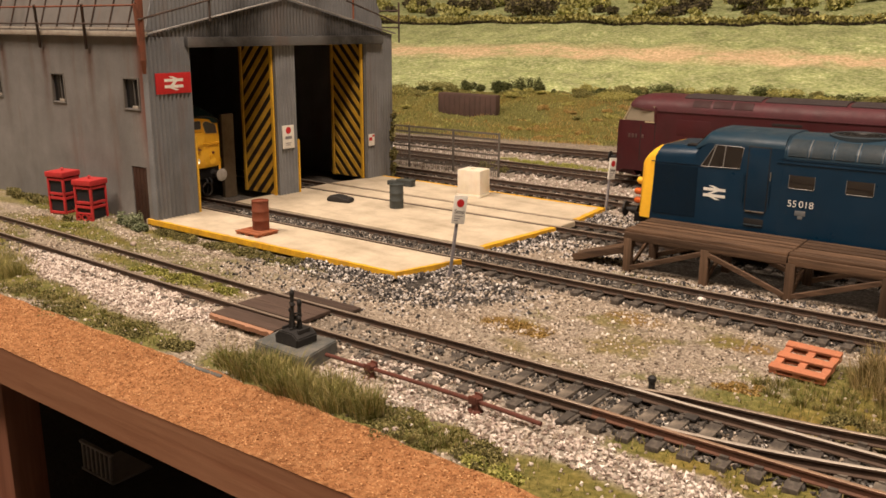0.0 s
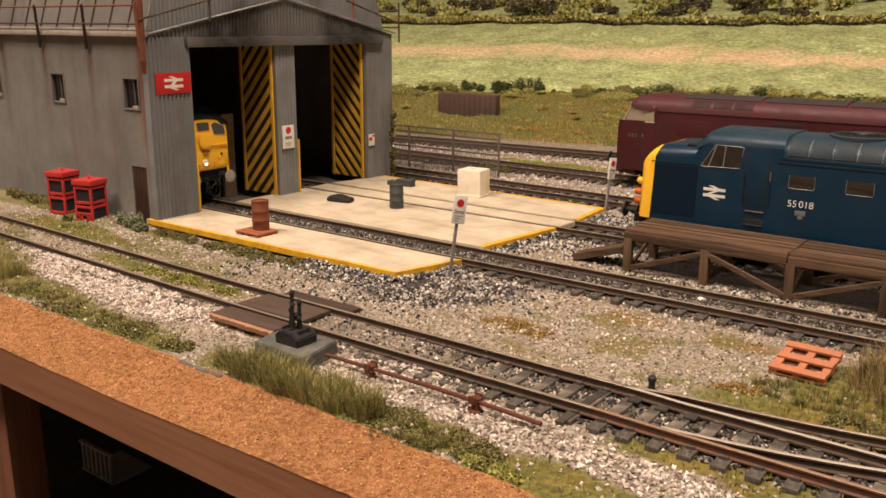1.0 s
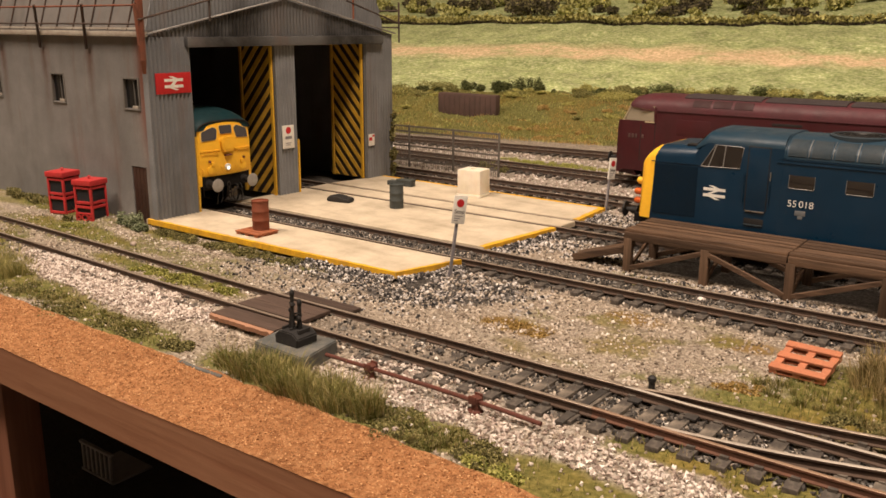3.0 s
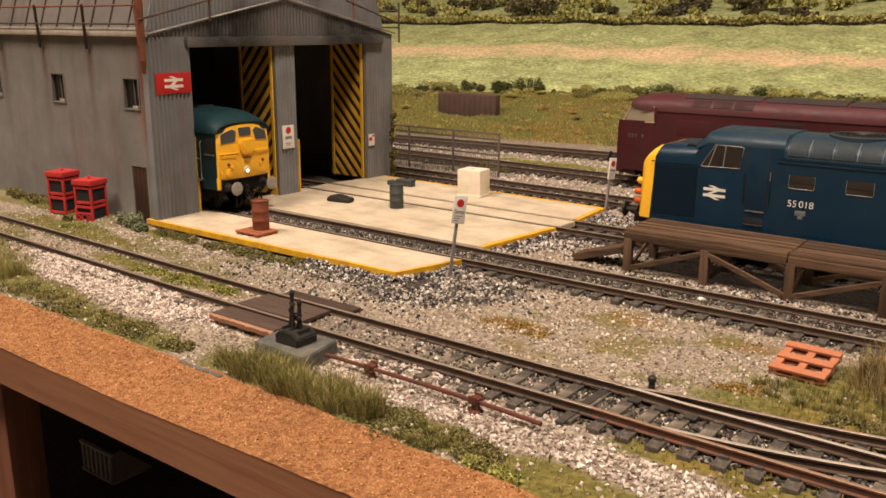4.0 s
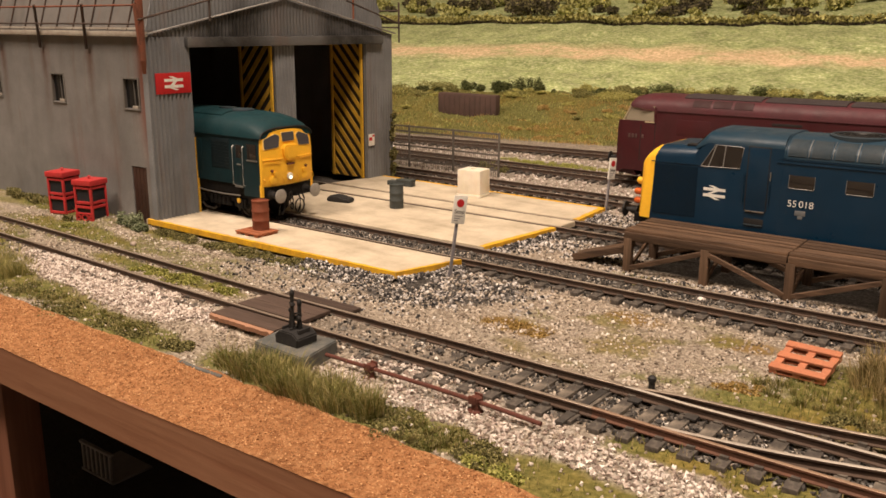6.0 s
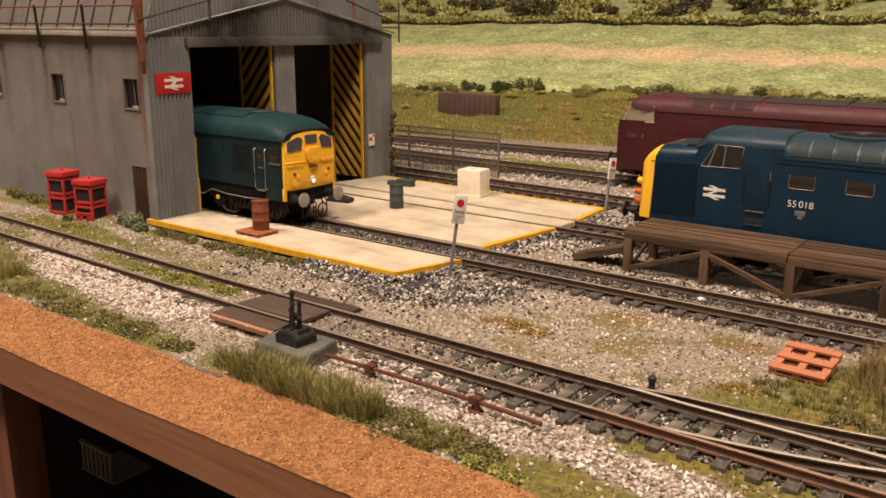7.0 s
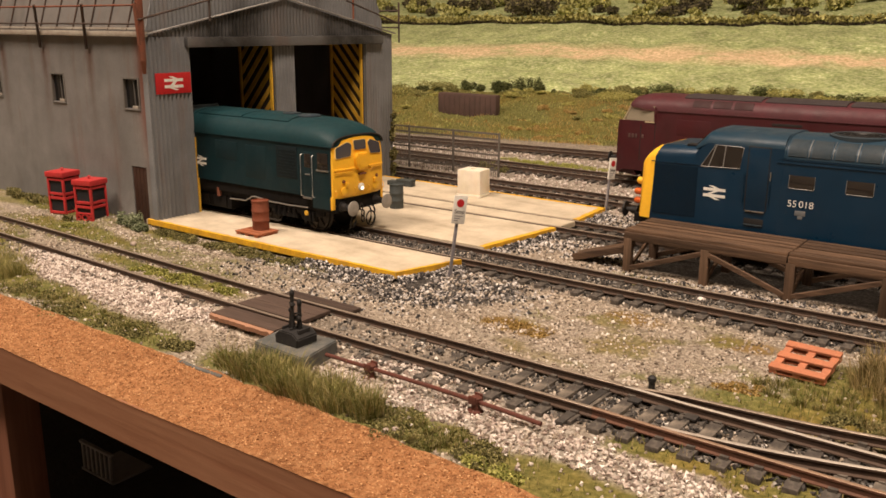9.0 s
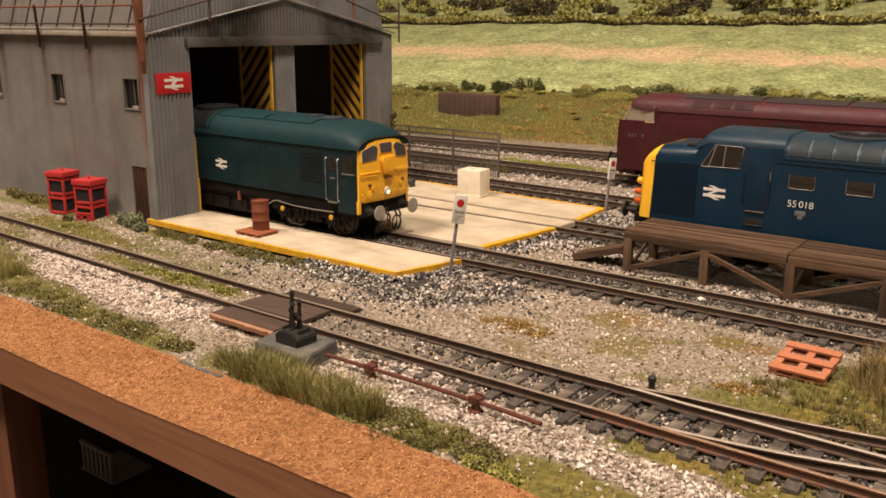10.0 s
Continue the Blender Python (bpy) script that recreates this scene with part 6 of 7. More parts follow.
def point_lever():
    t = thing("point_lever", place(26.5, -77.4), "black twin point levers on a grey cement block", "point lever")
    bm = B()
    slab(bm, [(-10.3, -7.6), (12.0, -8.6), (8.6, 8.6), (-12.6, 7.8)], -5.2, 0.6)
    bmesh.ops.bevel(bm, geom=bm.edges[:], offset=0.35, segments=2, affect="EDGES")
    part("cement_block", bm, CEMENT, t)
    bm = B(); slab(bm, [(-4.6, 0.5), (4.6, 0.5), (4.8, 3.2), (2.6, 4.8), (-2.6, 4.8), (-4.8, 3.2)], -4.2, 4.2, "y"); bmesh.ops.bevel(bm, geom=bm.edges[:], offset=0.3, segments=2, affect="EDGES"); part("lever_box", bm, LAMPBLACK, t)
    for k, (x, lean, h) in enumerate(((-0.9, 0.2, 16.4), (0.9, 0.3, 13.6))):
        bm = B(); beam(bm, (x, -0.6 + k, 3.0), (x + lean, -0.6 + k, 8.0), 0.9, 1.5, 0.2); rod(bm, (x + lean, -0.6 + k, 7.8), (x + lean * 1.6, -0.6 + k, h), 0.6, 8); lathe(bm, [(0.45, 0), (0.75, 0.6), (0.75, 1.5), (0.4, 2.0)], 10, (x + lean * 1.6, -0.6 + k, h - 1.6)); part("lever", bm, LAMPBLACK, t)
    for x, y, z0, z1 in ((-1.9, -0.9, 3.4, 10.6), (1.9, 0.8, 3.4, 9.0), (0.1, -1.3, 3.4, 12.4)):
        bm = B(); beam(bm, (x, y, z0), (x * 0.5, y, z1), 0.5, 0.7, 0.1); lathe(bm, [(0.55, -0.6), (0.8, 0.0), (0.5, 0.7)], 8, (x * 0.5, y, z1)); part("catch_rod", bm, LAMPBLACK, t)
    for x in (-1.1, 1.1):
        bm = B(); lathe(bm, [(0.9, -0.5), (1.1, 0.0), (0.9, 0.5)], 10, (x, -0.1, 8.2), Matrix.Rotation(radians(90), 4, "X")); part("pivot", bm, LAMPBLACK, t)
    for z, dx in ((9.5, 1.8), (12.2, -1.6)):
        bm = B(); rod(bm, (0, 0, z), (dx, -0.8, z + 0.6), 0.35, 8); part("catch_handle", bm, LAMPBLACK, t)
    for x in (-3.2, 0, 3.2):
        bm = B(); box(bm, x - 0.4, x + 0.4, -2.4, 2.4, 3.4, 5.4, 0.3); part("quadrant", bm, LAMPBLACK, t)
    r = thing("point_rod", place(38.0, -76.6, -1.6), "rust-red point rod carried on two small stools", "point rod")
    bm = B(); pipe(bm, [(0, 0, 0.6), (18, 0.3, 0.5), (40, 0.4, 0.5), (60, 0.2, 0.3), (73, -0.2, 0.0)], 0.62, 8); part("rod", bm, RODRED, r)
    for x in (17.2, 53.2):
        s = new("rod_stool")
        s.parent = r
        s.location = Vector((x, 0.2, 0)) * MM
        bm = B(); lathe(bm, [(2.2, -2.8), (2.1, -2.0), (1.2, -1.7), (1.1, 0.4), (1.6, 0.6), (1.6, 1.5), (0.9, 1.9)], 12); part("stool", bm, RODRED, s)
        bm = B(); box(bm, -1.2, 1.2, -1.7, -1.2, 0, 2.2, 0.15); box(bm, -1.2, 1.2, 1.2, 1.7, 0, 2.2, 0.15); part("guide", bm, RODRED, s)


point_lever()


def ragged(bm, x0, x1, y, zt, zb):
    """A torn board edge along x: a face whose rim wanders."""
    n = int((x1 - x0) / 0.8)
    rows = []
    for i in range(n + 1):
        x = x0 + (x1 - x0) * i / n
        o = 0.9 + 1.3 * noise.noise((x / 2.2, 0.0, 3.0)) + 0.5 * noise.noise((x / 0.9, 2.0, 3.0))
        rows.append([bm.verts.new(p) for p in ((x, y + 0.3, zt), (x, y - o, zt - 0.55), (x, y - o * 0.8, zb), (x, y + 0.3, zb))])
    for a, b in zip(rows, rows[1:]):
        for k in range(4):
            bm.faces.new((a[k], a[(k + 1) % 4], b[(k + 1) % 4], b[k]))
    bm.faces.new(rows[0][::-1])
    bm.faces.new(rows[-1])
    bmesh.ops.recalc_face_normals(bm, faces=bm.faces[:])


def crossing():
    t = thing("board_crossing", place(0, -55), "worn brown timber boards across the siding", "crossing")
    for x0, x1, y0, y1, z in ((-18.0, 12.0, -18.6, -10.4, 0.0), (-18.6, 12.4, -6.9, 6.8, 0.0), (-15, 17.6, 10.4, 15.8, -0.2)):
        n = 2 if y1 - y0 > 9 else 1
        w = (y1 - y0) / n
        for i in range(n):
            bm = B(); box(bm, x0 + random.uniform(-.4, .4), x1 + random.uniform(-.4, .4), y0 + i * w + 0.05, y0 + (i + 1) * w - 0.05, -1.5 + z, -0.1 + z + random.uniform(-.1, .05), 0.15)
            part("board", bm, OLDBOARD, t)
    bm = B(); ragged(bm, -18.2, 12.2, -18.7, -0.35, -2.4); part("chamfer_strip", bm, worn("tan_edge", (0.36, 0.19, 0.115), (0.13, 0.08, 0.05), 0.5, 0.8), t, "orange-brown edge strip")


crossing()

bm = B()
slab(bm, [(0, 0.9), (9, 0.5), (20, 0.8), (19.5, 2.2), (8, 2.0), (0.6, 2.3)], -1.0, 0.35)
bmesh.ops.bevel(bm, geom=bm.edges[:], offset=0.2, segments=1, affect="EDGES")
single("slate_strip", bm, CEMENT, place(1.5, -102.9, -4.1), "thin grey-blue slate strip showing at the cork's edge", "slate")


def stop_sign(x, y, z0, h, turn, label, lean=0.0, w=5.4):
    t = thing("stop_sign", pose(x * MM, y * MM, z0 * MM, -lean, 0, turn), label, "sign", "stop signs")
    bm = B(); box(bm, -0.55, 0.55, -0.55, 0.55, -2.0, h - 3, 0.12); part("post", bm, GREYPOST, t)
    bm = B(); box(bm, 0.6, 1.3, -w / 2, w / 2, h - 11.2, h, 0.15); pl = part("board", bm, CHALK, t, "white sign board")
    bm = B(); lathe(bm, [(1.55, 0), (1.55, 0.08)], 24, (1.31, 0, h - 3.0), Matrix.Rotation(radians(90), 4, "Y")); part("red_disc", bm, RED, pl)
    lettering("sign_word", "Stop", 2.3, Matrix.Translation(Vector((1.36, 0, h - 6.4)) * MM) @ pose(0, 0, 0, 90, 0, 90), LAMPBLACK, pl)
    bm = B()
    for k, ww in enumerate((3.6, 2.4, 1.6)):
        box(bm, 1.28, 1.36, -1.9, -1.9 + ww, h - 8.3 - k * 0.9, h - 8.0 - k * 0.9)
    part("small_print", bm, GREYPOST, pl)


stop_sign(11.8, 19.2, -4, 33.0, -33, "white stop sign with red disc on a leaning grey post", 7.5)
stop_sign(6.0, 165.0, -4, 30.0, -12, "white stop sign with red disc beyond the concrete", 6.5)


def wall_signs():
    t = thing("station_sign", place(XF + 1.0, 13.8, 65.0), "red enamel sign with white two-way arrow emblem", "sign")
    bm = B(); box(bm, 0, 0.7, -10.0, 10.0, -4.9, 4.9, 0.15); part("plate", bm, RED, t)
    bm = B()
    w = 10.6
    tt = w * 0.085
    h = w * 0.62
    for b in ([(-w / 2, tt * 0.9), (w / 2, tt * 0.9), (w / 2, tt * 2.4), (-w / 2, tt * 2.4)], [(-w / 2, -tt * 2.4), (w / 2, -tt * 2.4), (w / 2, -tt * 0.9), (-w / 2, -tt * 0.9)],
              [(-w * 0.02, tt * 0.9), (w * 0.18, tt * 0.9), (0.02 * w, -tt * 0.9), (-w * 0.18, -tt * 0.9)],
              [(-w * 0.27, h / 2), (-w * 0.05, h / 2), (w * 0.24, tt * 2.3), (w * 0.02, tt * 2.3)], [(w * 0.27, -h / 2), (w * 0.05, -h / 2), (-w * 0.24, -tt * 2.3), (-w * 0.02, -tt * 2.3)]):
        slab(bm, b, 0.65, 0.8, "x")
    part("emblem", bm, CHALK, t, "white two-way arrow emblem", smooth=0)
    t = thing("notice", place(XF + 0.5, 87.0, 32.2), "white notice with red disc on the pillar", "sign")
    bm = B(); box(bm, 0, 0.6, -4.3, 4.3, -6.4, 6.4, 0.12); pl = part("board", bm, CHALK, t)
    bm = B(); lathe(bm, [(1.9, 0), (1.9, 0.1)], 22, (0.58, 0, 3.6), Matrix.Rotation(radians(90), 4, "Y")); part("red_disc", bm, RED, pl)
    bm = B(); box(bm, 0.55, 0.68, -2.4, 2.4, -1.2, 0.4); box(bm, 0.55, 0.68, -2.0, 2.0, -3.6, -3.2); box(bm, 0.55, 0.68, -2.0, 1.2, -4.6, -4.2); part("small_print", bm, GREYPOST, pl)
    t = thing("notice", place(XF + 0.7, 156.0, 23.8), "small white and red notice on the shed wall", "sign")
    bm = B(); box(bm, 0, 0.5, -2.6, 2.6, -3.6, 3.6, 0.1); pl = part("board", bm, CHALK, t)
    bm = B(); box(bm, 0.45, 0.6, -2.4, 0.4, -0.4, 1.6); box(bm, 0.45, 0.6, 0.6, 2.4, 1.8, 3.0); part("red_mark", bm, RED, pl)


wall_signs()


def fence():
    t = thing("fence", place(-230, 226), "grey weathered paling fence with three posts", "fence")
    PALEW = worn("weathered_grey_paling", (0.14, 0.122, 0.105), (0.08, 0.07, 0.06), 0.5, 0.8, grain=1, cloud=8)
    for x in (14, 53, 91, 128):
        bm = B(); box(bm, x - 0.6, x + 0.6, -0.6, 0.6, -6, 25.0, 0.12); part("post", bm, PALEW, t)
    for z in (0.5, 10.5, 20.5, 24.2):
        bm = B(); beam(bm, (-20, 0, z), (128, 0, z), 0.6, 1.1); part("rail", bm, PALEW, t)
    rnd = random.Random(2)
    first = None
    for k in range(92):
        x = -18 + k * 1.6
        if first is None:
            bm = B(); box(bm, -0.13, 0.13, -0.5, -0.32, -5, 23.5)
            first = part("pale", bm, PALEW, t, smooth=0)
            ob = first
        else:
            ob = new("pale", first.data)
            ob.parent = t
        ob.matrix_basis = place(x, 0, rnd.uniform(-.4, .3))


fence()


def van_body():
    t = thing("van_body", place(-280, 440, 5.2, 1.0), "old brown grounded van body on the bank", "van body")
    bm = B(); box(bm, -35, 32, 0, 9, 0, 24, 2.0); part("body", bm, worn("dull_brown_boards", (0.10, 0.058, 0.047), (0.05, 0.035, 0.03), 0.6, 0.85, cloud=12), t)
    BR = worn("brown_batten", (0.09, 0.055, 0.042), (0.05, 0.035, 0.03), 0.6, 0.85)
    for k in range(12):
        bm = B(); box(bm, -33 + k * 5.9, -32 + k * 5.9, -0.6, 0.2, 0.5, 21.5, 0.1); part("batten", bm, BR, t)


van_body()

bm = B()
rod(bm, (0, 0, -2), (0, 0, 2.2), 0.9, 10)
lathe(bm, [(0.9, 1.4), (1.2, 1.8), (1.2, 2.8), (0.6, 3.3)], 12)
single("marker_post", bm, LAMPBLACK, place(121.5, -35.5, -3.2), "short black marker post in the gravel", "post")


def basket():
    t = thing("storage_basket", place(-332, 60, -223), "grey-white slatted plastic basket under the bench", "basket")
    for i in range(7):
        bm = B(); box(bm, -18.2 + i * 5.6, -16.2 + i * 5.6, -2, 0, 0, 20, 0.3); part("slat", bm, GREYPOST, t)
    for z in (0, 21.5):
        bm = B(); box(bm, -20, 20, -2.5, 0.5, z - 2, z, 0.4); part("rim", bm, GREYPOST, t)
    bm = B(); box(bm, -20, 20, 0.6, 30, -2, -0.4); part("bottom", bm, GREYPOST, t)
    sh = thing("shelf", place(-316, 60, -229.9), "dark shelf under the bench", "shelf")
    for i in range(4):
        bm = B(); box(bm, -1500, 1500, -40 + i * 235, 190 + i * 235, 0, 4.8, 0.4); part("board", bm, CARPET, sh)
    bm = B(); box(bm, -1500, 1500, -43, -40.2, -14, 4.8, 0.4); part("front_edge", bm, CARPET, sh)


basket()

# ---------------------------------------------------------------- loose ballast, grass and leaves
def ramp_by_island(name, stops, rough=0.85, fine=0.6, relief=0.1):
    n = Nodes(name, rough, 0, 0.25)
    c = n.ramp(n.island(), stops)
    c = n.mix(0.4, c, n.ramp(n.noise(fine, 3, 0.6), [(0.3, 0.7), (0.7, 1.2)]), "MULTIPLY")
    n.colour(c)
    n.bump(n.noise(fine, 2), relief)
    return n.mat


CHIPS_WHITE = ramp_by_island("white_limestone_chips", [(0.0, (0.15, 0.11, 0.088)), (0.25, (0.34, 0.27, 0.228)), (0.5, (0.54, 0.455, 0.395)), (0.8, (0.69, 0.61, 0.545)), (1.0, (0.84, 0.78, 0.72))])
CHIPS_MIX = ramp_by_island("salt_and_pepper_chips", [(0.0, (0.018, 0.017, 0.017)), (0.45, (0.08, 0.073, 0.07)), (0.62, (0.24, 0.22, 0.20)), (0.82, (0.50, 0.46, 0.43)), (1.0, (0.85, 0.81, 0.77))])
CHIPS_DIRT = ramp_by_island("brown_grey_grit", [(0.0, (0.10, 0.078, 0.058)), (0.25, (0.27, 0.215, 0.165)), (0.6, (0.49, 0.41, 0.325)), (0.9, (0.60, 0.525, 0.44)), (1.0, (0.82, 0.77, 0.70))])
CHIPS_OILY = ramp_by_island("oily_dark_ballast", [(0.0, (0.016, 0.015, 0.014)), (0.5, (0.06, 0.053, 0.047)), (0.85, (0.13, 0.115, 0.10)), (1.0, (0.33, 0.31, 0.28))], 0.6)
BLADES = ramp_by_island("static_grass_fibres", [(0.0, (0.065, 0.08, 0.016)), (0.35, (0.165, 0.175, 0.04)), (0.65, (0.29, 0.245, 0.08)), (0.88, (0.36, 0.285, 0.125)), (1.0, (0.52, 0.42, 0.23))], 0.7)
STRAW = ramp_by_island("dry_straw_fibres", [(0.0, (0.08, 0.075, 0.02)), (0.4, (0.20, 0.15, 0.05)), (0.8, (0.40, 0.29, 0.13)), (1.0, (0.52, 0.40, 0.22))], 0.7)
HAY = ramp_by_island("pale_hay_fibres", [(0.0, (0.11, 0.12, 0.028)), (0.5, (0.30, 0.27, 0.08)), (1.0, (0.56, 0.47, 0.22))], 0.7)
HAYGREEN = ramp_by_island("bright_lime_fibres", [(0.0, (0.20, 0.23, 0.045)), (0.5, (0.44, 0.44, 0.11)), (1.0, (0.66, 0.62, 0.24))], 0.7)
FOAM = ramp_by_island("olive_foam_flock", [(0.0, (0.065, 0.06, 0.022)), (0.5, (0.155, 0.14, 0.050)), (0.85, (0.27, 0.235, 0.09)), (1.0, (0.38, 0.33, 0.15))])
FOAM_LIGHT = ramp_by_island("yellow_green_flock", [(0.0, (0.11, 0.12, 0.025)), (0.5, (0.27, 0.27, 0.06)), (1.0, (0.46, 0.42, 0.14))])
FOAM_BROWN = ramp_by_island("rusty_scrub_flock", [(0.0, (0.16, 0.10, 0.03)), (0.5, (0.35, 0.225, 0.07)), (1.0, (0.50, 0.355, 0.13))])
FOAM_SAGE = ramp_by_island("sage_green_flock", [(0.0, (0.08, 0.10, 0.05)), (0.5, (0.21, 0.24, 0.13)), (1.0, (0.42, 0.44, 0.28))])

OCTA = np.array([(1, 0, 0), (-1, 0, 0), (0, 1, 0), (0, -1, 0), (0, 0, 1), (0, 0, -1)], float)
OCTA_F = np.array([(0, 2, 4), (2, 1, 4), (1, 3, 4), (3, 0, 4), (2, 0, 5), (1, 2, 5), (3, 1, 5), (0, 3, 5)])


def turns(rng, n):
    q = rng.normal(size=(n, 4))
    q /= np.linalg.norm(q, axis=1)[:, None]
    w, x, y, z = q.T
    return np.stack([1 - 2 * (y * y + z * z), 2 * (x * y - z * w), 2 * (x * z + y * w), 2 * (x * y + z * w), 1 - 2 * (x * x + z * z), 2 * (y * z - x * w),
                     2 * (x * z - y * w), 2 * (y * z + x * w), 1 - 2 * (x * x + y * y)], 1).reshape(n, 3, 3)


def chips(name, pts, size, mat, label, seed):
    """Angular stones at the points; size: smallest and largest half width."""
    rng = np.random.default_rng(seed)
    p = np.asarray(pts, float)
    n = len(p)
    s = rng.uniform(size[0], size[1], (n, 1, 1)) * rng.uniform(0.65, 1.25, (n, 1, 3))
    v = OCTA[None] * rng.uniform(0.7, 1.25, (n, 6, 1)) + rng.normal(0, 0.16, (n, 6, 3))
    v = np.einsum("nij,nkj->nki", turns(rng, n), v * s) + p[:, None]
    f = OCTA_F[None] + (np.arange(n) * 6)[:, None, None]
    return raw(name, v.reshape(-1, 3), f.reshape(-1, 3), mat, label, "ballast", "stuff")


def blades(name, pts, height, mat, label, seed, wide=0.13, lean=0.7):
    """Thin bent fibres rooted at the points."""
    rng = np.random.default_rng(seed)
    p = np.asarray(pts, float)
    n = len(p)
    h = rng.uniform(height[0], height[1], n)
    a = rng.uniform(0, math.tau, n)
    d = np.stack([np.cos(a), np.sin(a), np.zeros(n)], 1) * (rng.uniform(0.05, lean, n) * h)[:, None]
    b = rng.uniform(0, math.tau, n)
    w = np.stack([np.cos(b), np.sin(b), np.zeros(n)], 1) * wide
    up = np.zeros((n, 3))
    up[:, 2] = h
    root = p - up * 0.06
    v = np.stack([root - w, root + w, p + d * 0.35 + up * 0.55 + w * 0.7, p + d * 0.35 + up * 0.55 - w * 0.7, p + d + up * 0.96], 1)
    base = (np.arange(n) * 5)[:, None]
    quads = np.concatenate([base, base + 1, base + 2, base + 3], 1)
    tris = np.concatenate([base + 3, base + 2, base + 4], 1)
    return raw(name, v.reshape(-1, 3), quads.tolist() + tris.tolist(), mat, label, "grass", "stuff")


def flock(rng, centre, r, n, leaf):
    """Small leaf-like flakes in an uneven clump."""
    u = rng.normal(size=(n, 3))
    u /= np.linalg.norm(u, axis=1)[:, None]
    rad = rng.uniform(0.35, 1.0, n) ** 0.5
    lump = 1 + 0.35 * np.sin(u[:, 0] * 5 + r[0]) * np.cos(u[:, 1] * 4.3 + u[:, 2] * 3)
    p = np.asarray(centre) + u * (rad * lump)[:, None] * np.asarray(r)
    m = turns(rng, n)
    q = np.array([(-1, -0.6, 0), (1, -0.7, 0.2), (0.8, 0.8, 0), (-0.7, 0.7, -0.25)])
    s = rng.uniform(leaf * 0.6, leaf * 1.4, (n, 1, 1))
    return np.einsum("nij,kj->nki", m, q) * s + p[:, None]


def leafy(name, lumps, leaf, mat, label, category, seed, kind="", m=None, group=""):
    rng = np.random.default_rng(seed)
    v = np.concatenate([flock(rng, c, r, n, leaf) for c, r, n in lumps])
    k = len(v)
    f = (np.arange(k) * 4)[:, None] + np.arange(4)[None]
    ob = raw(name, v.reshape(-1, 3), f, mat, label, category, kind)
    if m is not None:
        ob.matrix_world = m
    if group:
        ob["group"] = group
    return ob


def sprinkle(n, x0, x1, y0, y1, keep, seed, lift=0.1):
    """Points on the ground inside a rectangle, kept with the chance keep(x, y)."""
    rnd = random.Random(seed)
    out = []
    for _ in range(n):
        x, y = rnd.uniform(x0, x1), rnd.uniform(y0, y1)
        if rnd.random() < keep(x, y):
            out.append((x, y, ground_height(x, y) + lift))
    return out


def on_slab(x, y):
    return (-160 < x < 10.5 and -0.5 < y < 169 and not (31.5 < y < 54)) or (x < -150 and 0 < y < 178)


def near_rail(x, y):
    return any(abs(abs(y - c) - GAUGE / 2) < 1.2 for c in (front_line(x), 42.4, 117.0))


def k_white(x, y):
    if on_slab(x, y) or near_rail(x, y) or y < -100:
        return 0
    w = max([patch(x, y, *p) for p in WHITES])
    g = max([patch(x, y, *p) for p in GRASS])
    return w * (1 - 0.9 * g) * (0.55 + 0.45 * soft(noise.noise((x / 8, y / 5, 7.0)), -0.35, 0.15)) * (0.36 if x > 60 else 1.0)


def k_mix(x, y):
    if on_slab(x, y) or near_rail(x, y) or (x > 64 and 74 < y < 104):
        return 0
    a = max(patch(x, y, 24, 12, 38, 22), patch(x, y, -30, -9, 46, 8), patch(x, y, 12, -12, 30, 9), patch(x, y, 16, 90, 16, 24), patch(x, y, 22, 150, 18, 26), patch(x, y, -20, -25, 60, 10) * 0.4)
    return max(a, patch(x, y, 110, 64, 70, 7), 0.6 * patch(x, y, 50, 90, 40, 20))


def k_oily(x, y):
    if near_rail(x, y):
        return 0
    return 0.9 if (abs(y - 42.4) < 12 + 4 * noise.noise((x / 8, y / 8, 1)) and -150 < x) or (abs(y - 117) < 13 and x > 11) else (0.75 * (0.25 + 0.75 * soft(x, 60, 120)) if abs(y - front_line(x)) < 13 and x > 20 else 0)


def k_grit(x, y):
    if on_slab(x, y) or near_rail(x, y) or (x > 64 and 75 < y < 104):
        return 0
    g = max([patch(x, y, *p) for p in GRASS] + [0.7 * yard_moss(x, y)])
    return (1 - 0.85 * g) * (0.55 + 0.6 * noise.noise((x / 16, y / 12, 4)))


def k_grass(x, y):
    if on_slab(x, y) or near_rail(x, y):
        return 0
    g = max([patch(x, y, *p) for p in GRASS] + [0.3 * yard_moss(x, y)])
    return g * (0.35 + 1.1 * max(0, noise.noise((x / 9, y / 7, 8.0)) + 0.15))


chips("white_ballast", sprinkle(46000, -200, 205, -101, -60, k_white, 1, 0.35), (0.35, 0.85), CHIPS_WHITE, "loose white limestone chippings beside the siding", 11)
chips("mixed_ballast", sprinkle(30000, -90, 205, -40, 175, k_mix, 2, 0.25), (0.4, 0.95), CHIPS_MIX, "salt and pepper ballast round the concrete", 12)
chips("oily_ballast", sprinkle(70000, -150, 205, -70, 132, k_oily, 3, 0.3), (0.4, 0.9), CHIPS_OILY, "oily dark ballast between the rails", 13)
chips("grit", sprinkle(85000, -240, 205, -101, 100, k_grit, 4, 0.12), (0.25, 0.72), CHIPS_DIRT, "fine brown and grey grit strewn on the ground", 14)
